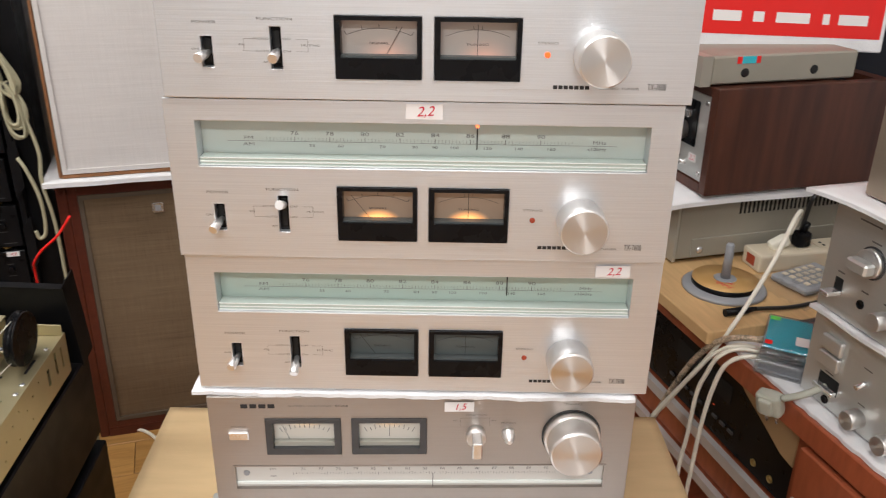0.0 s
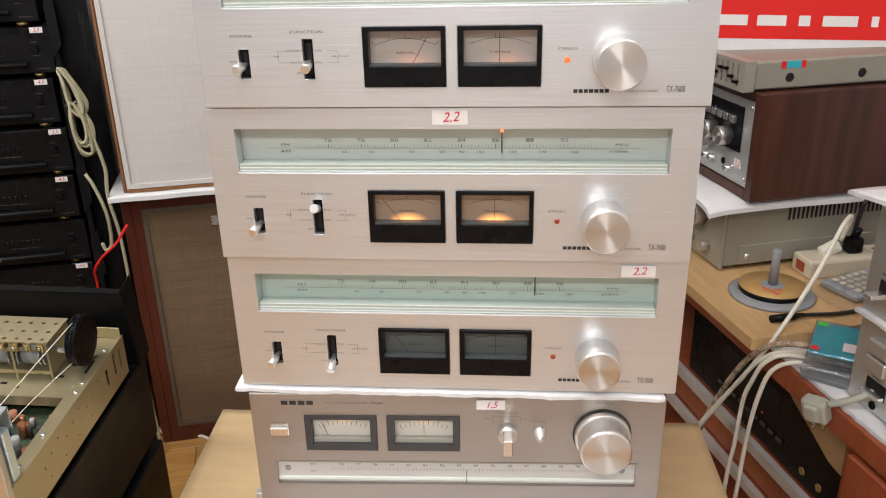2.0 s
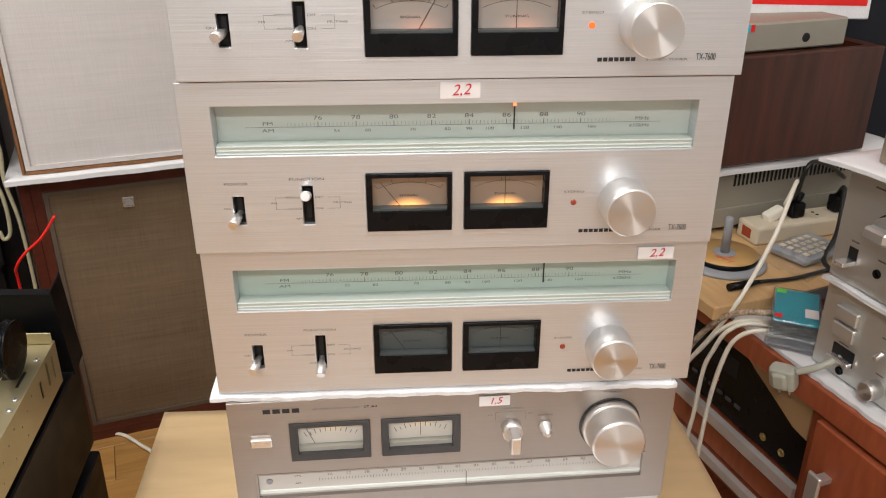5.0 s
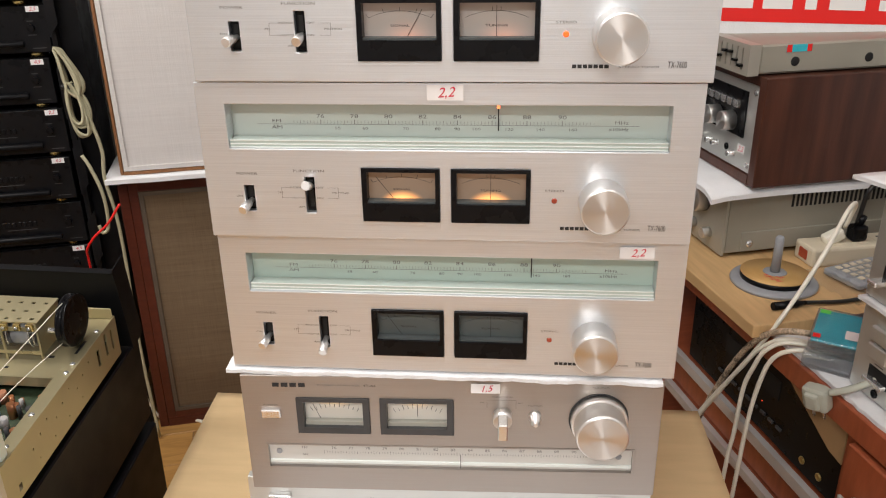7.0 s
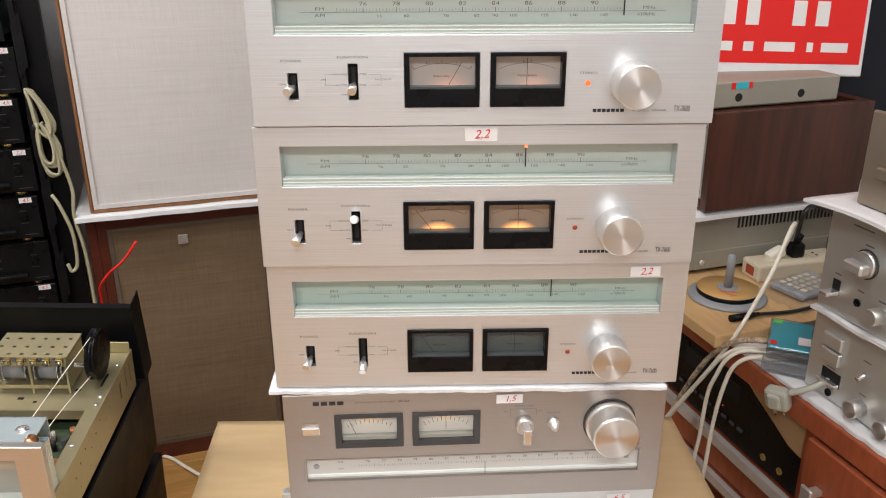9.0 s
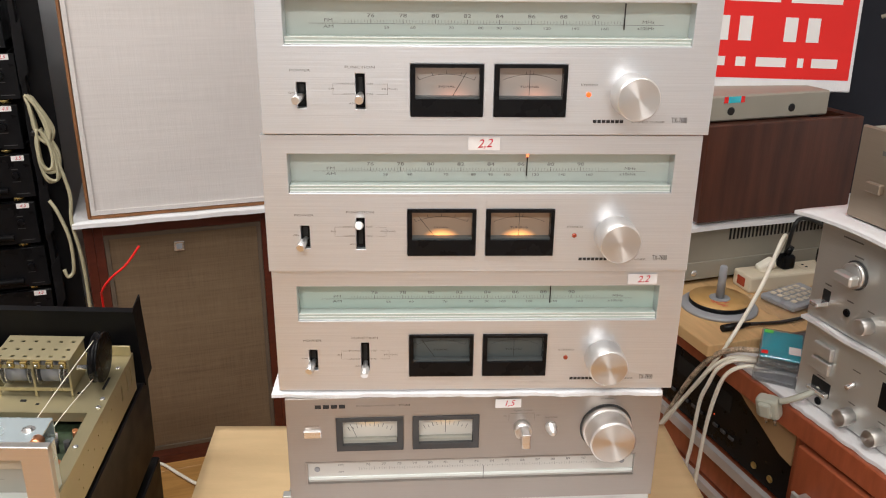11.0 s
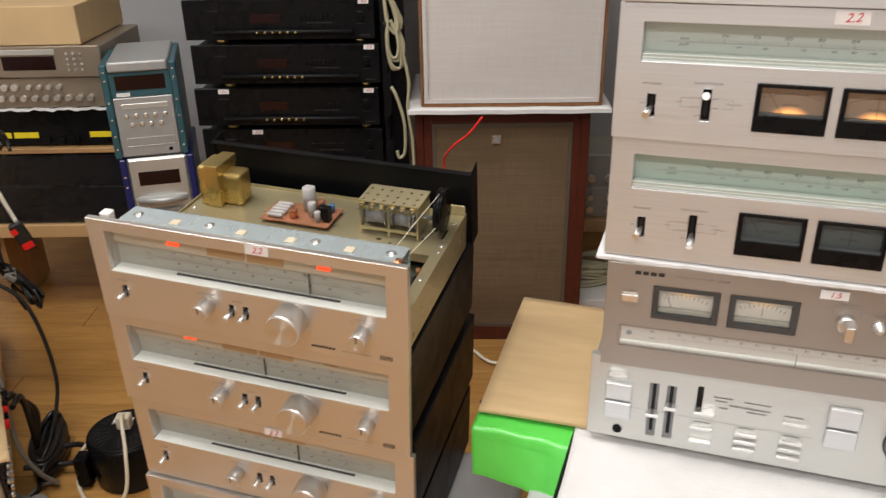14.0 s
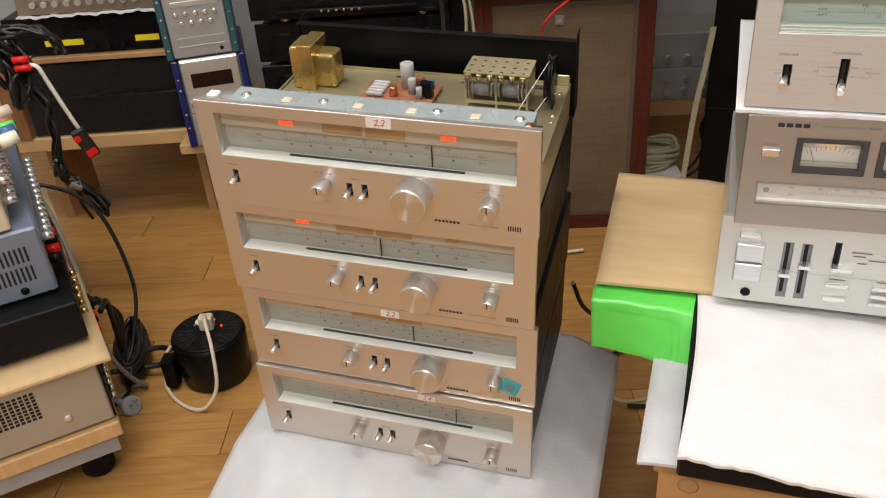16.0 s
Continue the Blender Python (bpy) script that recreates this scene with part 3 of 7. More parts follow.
def stereo_tuner(m, power_drop, fn_pos, plate_mat, dial_mat, led, needle, pointer, label):
    """Silver tuner with a long dial window, two meters, two lever switches and one large knob."""
    t = thing("stereo_tuner", label, "tuner", m, "silver tuners in the stack")
    X = lambda x: x - W / 2
    Z = lambda z: H - z
    part("chassis", B(-0.2, 0.2, 0.0205, 0.33, 0.006, H - 0.004, bevel=0.002), "black_metal", t, "black steel chassis")
    for fx in (-0.16, 0.16):
        for fy in (0.05, 0.29):
            part("foot", T((fx, fy, 0.0), (0, 0, 1), [(0, 0.012), (0.008, 0.014)], n=16), "black", t)
    holes = [(X(0.0245), X(0.3950), Z(0.0570), Z(0.0185))]
    meters = [(0.1380, 0.2050), (0.2152, 0.2822)]
    bm = bmesh.new()
    holes += [(X(a), X(b), Z(0.1213), Z(0.0733)) for a, b in meters]
    slots = [(0.0380, 0.1020, 0.0235), (0.0920, 0.0985, 0.0325)]
    holes += [(X(x - 0.0043), X(x + 0.0043), Z(z + h / 2), Z(z - h / 2)) for x, z, h in slots]
    plate(bm, -W / 2, W / 2, 0, H, 0, 0.0165, holes)
    fp = part("faceplate", bm, "alu", t, "brushed aluminium faceplate")
    bv = fp.modifiers.new("edge", "BEVEL")
    bv.width, bv.segments, bv.limit_method = 0.0007, 2, "ANGLE"
    # dial window
    dial = part("dial_panel", B(X(0.0240), X(0.3955), 0.0170, 0.0195, Z(0.0580), Z(0.0175)), dial_mat, t, "pale green tuning dial with frequency scale")
    part("light_guide", B(X(0.0247), X(0.3948), 0.0030, 0.0168, Z(0.0568), Z(0.0500), bevel=0.0004), "guide", t)
    # Pale bars put in for the highlight lines along the light guide.
    for zz in (0.0503, 0.0535, 0.0563):
        part("guide_bright", B(X(0.0248), X(0.3947), 0.0024, 0.0031, Z(zz + 0.0004), Z(zz - 0.0004)), "guide_bright", t)
    bm = bmesh.new()
    yd = 0.0165
    stroke(bm, (X(0.046), Z(0.0395)), (X(0.372), Z(0.0395)), 0.0003, yd)
    letters(bm, "FM", X(0.0635), Z(0.0368), 0.0040, yd, 1.7)
    letters(bm, "AM", X(0.0635), Z(0.0424), 0.0040, yd, 1.7)
    letters(bm, "MHz", X(0.3570), Z(0.0368), 0.0040, yd, 1.5)
    letters(bm, "x10kHz", X(0.3550), Z(0.0424), 0.0040, yd, 1.3)
    for i, f in enumerate(("76", "78", "80", "82", "84", "86", "88", "90")):
        letters(bm, f, X(0.1020 + i * 0.0294), Z(0.0325), 0.0046, yd, 1.6)
    for i in range(88):
        x = 0.0785 + i * 0.00294
        bar(bm, X(x), Z(0.0375), 0.00025 if (i - 8) % 10 else 0.0006, 0.0026 if (i - 8) % 10 else 0.0040, yd)
    for f, x in (("55", 0.1165), ("60", 0.1404), ("70", 0.1755), ("80", 0.2027), ("90", 0.2195), ("100", 0.2356), ("120", 0.2634), ("140", 0.2896), ("160", 0.3168)):
        letters(bm, f, X(x), Z(0.0430), 0.0034, yd, 1.5)
    part("scale_print", bm, "ink_grey", dial)
    part("dial_pointer", B(X(pointer) - 0.0005, X(pointer) + 0.0005, 0.0125, 0.0140, Z(0.043), Z(0.0200)), "needle", t, "thin dark tuning pointer")
    # Small glowing patch added for the reddish smear of light round the pointer.
    if led == "led_off" and needle == 0:
        part("pointer_glow_patch", B(X(pointer) - 0.0012, X(pointer) + 0.0012, 0.0115, 0.0125, Z(0.0240), Z(0.0200)), "pointer_glow", t)
    # meters
    for k, (a, b) in enumerate(meters):
        bm = bmesh.new()
        plate(bm, X(a), X(b), Z(0.1213), Z(0.0733), -0.0022, 0.0110, [(X(a + 0.0045), X(b - 0.0035), Z(0.1050), Z(0.0763))])
        mt = part("meter", bm, "black", t, "black framed signal meter")
        part("meter_plate", B(X(a + 0.003), X(b - 0.003), 0.0085, 0.0100, Z(0.1065), Z(0.0755)), plate_mat, mt)
        part("lower_ledge", B(X(a + 0.0045), X(b - 0.0035), 0.0005, 0.0095, Z(0.1052), Z(0.1032)), "meter_ledge", mt)
        bm = bmesh.new()
        cx = X((a + b) / 2)
        arc = [(cx + 0.062 * math.sin(q), Z(0.1455) + 0.062 * math.cos(q)) for q in [math.radians(-24 + 48 * i / 16) for i in range(17)]]
        for p, q in zip(arc, arc[1:]):
            stroke(bm, p, q, 0.0003, 0.0082)
        for i in (0, 4, 8, 12, 16) if k == 0 else (7, 8, 9):
            stroke(bm, arc[i], (arc[i][0] + (arc[i][0] - cx) * 0.08, arc[i][1] + 0.003), 0.0004, 0.0082)
        letters(bm, "SIGNAL" if k == 0 else "TUNING", cx, Z(0.0950), 0.0026, 0.0082, 1.8)
        part("meter_print", bm, "ink", mt)
        bm = bmesh.new()
        q = math.radians((-20, 16, -18)[needle] if k == 0 else 0)
        stroke(bm, (cx + 0.018 * math.sin(q), Z(0.1050)), (cx + 0.066 * math.sin(q), Z(0.1455) + 0.066 * math.cos(q)), 0.00045, 0.0078)
        part("needle", bm, "needle", mt)
    # switches
    for k, (x, z, h) in enumerate(slots):
        s = part("switch_slot", B(X(x - 0.0043), X(x + 0.0043), 0.0055, 0.0075, Z(z + h / 2), Z(z - h / 2)), "black", t)
        part("slot_channel", B(X(x - 0.0018), X(x + 0.0018), 0.0050, 0.0056, Z(z + h * 0.38), Z(z - h * 0.38)), "slot", s)
        pos = power_drop if k == 0 else fn_pos
        tilt = Vector((-0.22 if k == 0 else -0.04, -1, pos * 0.45)).normalized()
        part("switch_lever", T(Vector((X(x), 0.006, Z(z) + pos * h * 0.26)), tilt, [(0, 0.0022), (0.006, 0.0026), (0.007, 0.0036), (0.0185, 0.0041), (0.0194, 0.0036)], n=20), "knob", s, "small turned metal lever")
    # stereo lamp and knob
    part("stereo_lamp", T((X(0.3030), 0, Z(0.1005)), (0, -1, 0), [(0, 0.0024), (0.0008, 0.0023), (0.0013, 0.0015)], n=20), led, t)
    knob(t, X(0.3435), Z(0.1005), 0.0208, 0.0270, "tuning_knob", label="large turned aluminium tuning knob")
    # printing
    bm = bmesh.new()
    letters(bm, "POWER", X(0.0375), Z(0.0795), 0.0032, wide=1.7)
    letters(bm, "FUNCTION", X(0.0920), Z(0.0765), 0.0032, wide=1.7)
    letters(bm, "STEREO", X(0.3030), Z(0.0915), 0.0026, wide=1.8)
    letters(bm, "ON", X(0.0290), Z(0.1000), 0.0024, wide=1.6)
    for sx in (-1, 1):
        ax, bx = 0.092 + sx * 0.0075, 0.092 + sx * 0.0250
        stroke(bm, (X(ax + sx * 0.008), Z(0.0915)), (X(bx), Z(0.0915)), 0.00025)
        stroke(bm, (X(ax + sx * 0.008), Z(0.1010)), (X(bx), Z(0.1010)), 0.00025)
        stroke(bm, (X(bx), Z(0.0915)), (X(bx), Z(0.1010)), 0.00025)
    for s, x, z in (("MONO", 0.0810, 0.0915), ("OFF", 0.1010, 0.0915), ("AUTO", 0.0815, 0.1010), ("ON", 0.1005, 0.1010), ("FM", 0.0655, 0.0962), ("MUTING", 0.1190, 0.0962), ("AM", 0.0840, 0.1095)):
        letters(bm, s, X(x), Z(z), 0.0024, wide=1.6)
    letters(bm, "STEREO TUNER", X(0.3610), Z(0.1260), 0.0024, wide=1.9)
    part("printed_lettering", bm, "ink_grey", t)
    bm = bmesh.new()
    letters(bm, "TX-7600", X(0.3905), Z(0.1245), 0.0075, wide=0.55)
    for i in range(7):
        bar(bm, X(0.3105 + i * 0.0042), Z(0.1255), 0.0034, 0.0030)
    part("maker_mark", bm, "ink", t)
    return t


stereo_tuner(pose(0.0025, -0.008, 1.0671), -0.2, -0.35, "meter_dim", "dial", "led_on", 1, 0.334, "silver stereo tuner with glowing orange stereo lamp")
stereo_tuner(pose(-0.001, -0.005, 0.9275), -0.5, 0.75, "meter_lit", "dial", "led_off", 0, 0.2545, "silver stereo tuner with amber lit meters")
stereo_tuner(pose(0.0, 0.001, 0.7885), -0.5, -1.0, "meter_off", "dial_off", "led_off", 2, 0.285, "silver stereo tuner with unlit grey meters")
sticker("2,2", pose(0.0, -0.0055, 1.0580), 0.030, 0.0125)
sticker("2,2", pose(0.166, -0.0005, 0.9165), 0.030, 0.0110)

# foam between the third and fourth tuner
bm = bmesh.new()
rnd = random.Random(3)
sheet(bm, lambda u, v: Vector((-0.218 + 0.418 * u, -0.0030 + 0.33 * v + 0.0005 * math.sin(23 * u) + 0.0004 * math.sin(57 * u) + 0.0006 * math.sin(131 * u + 2), 0.7870 - 0.0016 * (max(0, 0.06 - v) / 0.06) + 0.0004 * math.sin(31 * u + 9 * v))), 90, 20, 0.0036)
solid("foam_sheet", bm, "foam", "thin white packing foam sheet with ragged edge", "foam sheet")


def meter_tuner(m):
    """The fourth tuner: two meters above a long narrow dial strip, a large deep knob."""
    w, h = 0.408, 0.1355
    t = thing("stereo_tuner", "champagne silver tuner with cream meters and narrow dial", "tuner", m, "silver tuners in the stack")
    X = lambda x: x - w / 2
    Z = lambda z: h - z
    part("chassis", B(-0.195, 0.195, 0.014, 0.31, 0.004, h - 0.003, bevel=0.002), "grey_paint", t, "grey steel chassis")
    part("side_panel", B(-0.200, -0.1955, 0.013, 0.30, 0.006, h - 0.006), "cool_alu", t)
    meters = [(0.0530, 0.1250), (0.1355, 0.2075)]
    holes = [(X(a), X(b), Z(0.0655), Z(0.0245)) for a, b in meters] + [(X(0.0180), X(0.3860), Z(0.1090), Z(0.0795))]
    bm = bmesh.new()
    plate(bm, -w / 2, w / 2, 0, h, 0, 0.012, holes)
    fp = part("faceplate", bm, "alu_mid", t, "brushed champagne aluminium faceplate")
    bv = fp.modifiers.new("edge", "BEVEL")
    bv.width, bv.segments, bv.limit_method = 0.0006, 2, "ANGLE"
    for k, (a, b) in enumerate(meters):
        bm = bmesh.new()
        plate(bm, X(a), X(b), Z(0.0655), Z(0.0245), -0.0015, 0.0118, [(X(a + 0.0065), X(b - 0.0065), Z(0.0585), Z(0.0290))])
        mt = part("meter", bm, "dark_grey", t, "dark grey framed meter with cream plate")
        part("meter_plate", B(X(a + 0.006), X(b - 0.006), 0.0090, 0.0105, Z(0.0590), Z(0.0285)), "meter_cream", mt)
        part("mirror_strip", B(X(a + 0.007), X(b - 0.007), 0.0030, 0.0088, Z(0.0583), Z(0.0540)), "dial_grey", mt)
        bm = bmesh.new()
        cx = X((a + b) / 2)
        for i in range(11):
            q = math.radians(-26 + 5.2 * i)
            r0, r1 = 0.050, 0.0535 if i % 2 else 0.0555
            stroke(bm, (cx + r0 * math.sin(q), Z(0.0910) + r0 * math.cos(q)), (cx + r1 * math.sin(q), Z(0.0910) + r1 * math.cos(q)), 0.0005, 0.0087)
        q = math.radians(-22 if k == 0 else 0)
        stroke(bm, (cx + 0.040 * math.sin(q), Z(0.0910) + 0.040 * math.cos(q)), (cx + 0.058 * math.sin(q), Z(0.0910) + 0.058 * math.cos(q)), 0.0005, 0.0084)
        part("meter_print", bm, "ink", mt)
    dial = part("dial_panel", B(X(0.0182), X(0.3858), 0.0040, 0.0065, Z(0.1088), Z(0.0797)), "dial_white", t, "narrow pale tuning scale")
    bm = bmesh.new()
    plate(bm, X(0.0180), X(0.3860), Z(0.1090), Z(0.0795), -0.0006, 0.0038, [(X(0.0200), X(0.3840), Z(0.1078), Z(0.0808))])
    part("dial_frame", bm, "alu_mid", dial)
    part("light_guide", B(X(0.0202), X(0.3838), 0.0020, 0.0039, Z(0.1042), Z(0.1012)), "guide_bright", dial)
    bm = bmesh.new()
    for i, f in enumerate(("76", "77", "78", "79", "80", "81", "82", "83", "84", "85", "86", "87", "88", "89", "90")):
        letters(bm, f, X(0.0860 + i * 0.0172), Z(0.0868), 0.0042, 0.0037, 1.2)
    letters(bm, "FM", X(0.056), Z(0.0868), 0.0037, 0.0037, 1.3)
    letters(bm, "AM", X(0.056), Z(0.0955), 0.0032, 0.0037, 1.3)
    for i in range(96):
        bar(bm, X(0.0760 + i * 0.0028), Z(0.0920), 0.00035, 0.0022 if i % 6 else 0.0036, 0.0037)
    bar(bm, X(0.214), Z(0.1010), 0.0008, 0.020, 0.0015)
    part("scale_print", bm, "ink_grey", dial)
    for x in (0.030, 0.371):
        part("screw", T((X(x), 0.0040, Z(0.0915)), (0, -1, 0), [(0, 0.0032), (0.001, 0.0028)], n=16), "grey_plastic", dial)
    btn = part("power_button", B(X(0.0180), X(0.0370), -0.0040, 0.0, Z(0.0470), Z(0.0380), bevel=0.0008), "chrome", t, "chromed rectangular power button")
    k = knob(t, X(0.2550), Z(0.0415), 0.0095, 0.0120, "function_knob")
    part("pointer_bar", B(X(0.2550) - 0.0045, X(0.2550) + 0.0045, -0.0300, -0.0115, Z(0.0415) - 0.0090, Z(0.0415) + 0.0090, bevel=0.0010), "chrome", k)
    tg = part("muting_switch", T((X(0.2865), 0, Z(0.0415)), (0, -1, 0), [(0, 0.0062), (0.004, 0.0062), (0.0045, 0.0045), (0.012, 0.0045), (0.0125, 0.0022), (0.0160, 0.0022)], n=24), "knob", t)
    part("knob_ring", T((X(0.3480), 0.0, Z(0.0440)), (0, -1, 0), [(0.0, 0.0289), (0.0010, 0.0287), (0.0012, 0.0280), (0.0002, 0.0278)], n=48), "dark_grey", t)
    part("knob_base", T((X(0.3480), 0.0, Z(0.0440)), (0, -1, 0), [(0.0001, 0.0274), (0.0085, 0.0272), (0.0095, 0.0262)], n=48), "knob", t)
    knob(t, X(0.3480), Z(0.0440), 0.0255, 0.0330, "tuning_knob", label="large deep turned aluminium tuning knob")
    bm = bmesh.new()
    letters(bm, "POWER", X(0.0275), Z(0.0335), 0.0026, wide=1.6)
    letters(bm, "FUNCTION", X(0.2550), Z(0.0205), 0.0026, wide=1.5)
    letters(bm, "MUTING", X(0.2865), Z(0.0300), 0.0026, wide=1.4)
    letters(bm, "TUNING", X(0.3480), Z(0.0085), 0.0026, wide=1.7)
    letters(bm, "FM STEREO / FM-AM TUNER", X(0.0960), Z(0.0100), 0.0027, wide=1.25)
    letters(bm, "FM", X(0.2350), Z(0.0270), 0.0022, wide=1.4)
    letters(bm, "AM", X(0.2720), Z(0.0270), 0.0022, wide=1.4)
    stroke(bm, (X(0.2400), Z(0.0240)), (X(0.2680), Z(0.0240)), 0.0003)
    stroke(bm, (X(0.2400), Z(0.0240)), (X(0.2400), Z(0.0330)), 0.0003)
    stroke(bm, (X(0.2680), Z(0.0240)), (X(0.2680), Z(0.0330)), 0.0003)
    part("printed_lettering", bm, "ink_grey", t)
    bm = bmesh.new()
    letters(bm, "ST-A4", X(0.1265), Z(0.0100), 0.0036, wide=1.3)
    for i in range(4):
        bar(bm, X(0.0345 + i * 0.0085), Z(0.0100), 0.0066, 0.0046)
    part("maker_mark", bm, "ink", t)
    return t


meter_tuner(pose(0.0, 0.001, 0.6460, 0, 0, 1.9))
sticker("1,5", pose(0.0345, 0.0010, 0.7710, 0, 0, 1.9), 0.028, 0.0105)


def amplifier(m):
    """Silver integrated amplifier: sliders, paired keys and a round volume knob."""
    w, h = 0.42, 0.1175
    t = thing("stereo_amplifier", "silver integrated amplifier with slider controls", "amplifier", m)
    X = lambda x: x - w / 2
    Z = lambda z: h - z
    part("chassis", B(-0.205, 0.205, 0.012, 0.34, 0.008, h - 0.003, bevel=0.002), "cool_alu", t)
    for fx in (-0.16, 0.16):
        for fy in (0.03, 0.29):
            part("foot", T((fx, fy, 0.0), (0, 0, 1), [(0, 0.012), (0.010, 0.014)], n=16), "black", t)
    holes = [(X(x - 0.0055), X(x + 0.0055), Z(0.106), Z(0.028)) for x in (0.0785, 0.0990)] + [(X(0.1285), X(0.1355), Z(0.060), Z(0.022))]
    bm = bmesh.new()
    plate(bm, -w / 2, w / 2, 0, h, 0, 0.010, holes)
    fp = part("faceplate", bm, "cool_alu", t, "brushed aluminium faceplate")
    bv = fp.modifiers.new("edge", "BEVEL")
    bv.width, bv.segments, bv.limit_method = 0.0007, 2, "ANGLE"
    for x, p in ((0.0785, 0.070), (0.0990, 0.056)):
        s = part("slider_slot", B(X(x - 0.0055), X(x + 0.0055), 0.0060, 0.0080, Z(0.106), Z(0.028)), "grey_plastic", t)
        part("slot_channel", B(X(x - 0.0022), X(x + 0.0022), 0.0055, 0.0061, Z(0.102), Z(0.032)), "slot", s)
        part("slider_cap", B(X(x - 0.0075), X(x + 0.0075), -0.010, 0.004, Z(p + 0.0025), Z(p - 0.0025), bevel=0.0008), "chrome", s)
    s = part("lever_slot", B(X(0.1285), X(0.1355), 0.006, 0.008, Z(0.060), Z(0.022)), "slot", t)
    part("lever_cap", B(X(0.127), X(0.151), -0.010, 0.004, Z(0.0575), Z(0.0525), bevel=0.0008), "chrome", s)
    for x, z, kw, kh in ((0.0345, 0.021, 0.024, 0.006), (0.0365, 0.0450, 0.032, 0.024), (0.0365, 0.0725, 0.032, 0.024), (0.138, 0.079, 0.026, 0.005), (0.138, 0.099, 0.026, 0.005),
                         (0.189, 0.077, 0.026, 0.005), (0.189, 0.088, 0.026, 0.005), (0.189, 0.099, 0.026, 0.005), (0.239, 0.077, 0.026, 0.005), (0.239, 0.088, 0.026, 0.005), (0.239, 0.099, 0.026, 0.005),
                         (0.240, 0.050, 0.028, 0.005), (0.290, 0.031, 0.034, 0.026), (0.290, 0.0605, 0.034, 0.026)):
        part("key", B(X(x - kw / 2), X(x + kw / 2), -0.0070, 0.0, Z(z + kh / 2), Z(z - kh / 2), bevel=0.0010), "chrome" if kh < 0.01 else "alu", t)
    part("headphone_jack", T((X(0.038), 0, Z(0.1045)), (0, -1, 0), [(0, 0.0060), (0.0015, 0.0058), (0.0016, 0.0034), (0.0003, 0.0032)], n=24), "black", t)
    knob(t, X(0.363), Z(0.056), 0.027, 0.024, "volume_knob", collar=0.002, label="large turned aluminium volume knob")
    bm = bmesh.new()
    for x, z, bw in ((0.197, 0.034, 0.030), (0.189, 0.042, 0.046), (0.197, 0.047, 0.022), (0.158, 0.033, 0.022), (0.156, 0.038, 0.014), (0.160, 0.047, 0.010), (0.138, 0.0725, 0.018), (0.189, 0.0705, 0.018), (0.239, 0.0705, 0.018), (0.238, 0.0435, 0.020), (0.352, 0.024, 0.02)):
        bar(bm, X(x), Z(z), bw, 0.0014)
    stroke(bm, (X(0.045), Z(0.068)), (X(0.262), Z(0.068)), 0.0003)
    part("printed_lettering", bm, "ink_grey", t, "small grey printed lettering")
    return t


amplifier(pose(-0.007, 0.013, 0.5265))
sticker("6,5", pose(0.163, 0.0125, 0.6320), 0.026, 0.0110)


# ---- the stack of four tuners on the low stand ----
STACK = pose(-0.6493, -0.0661, 0.2195, 3.99, 2.56, 2.26)
HS = 0.1447


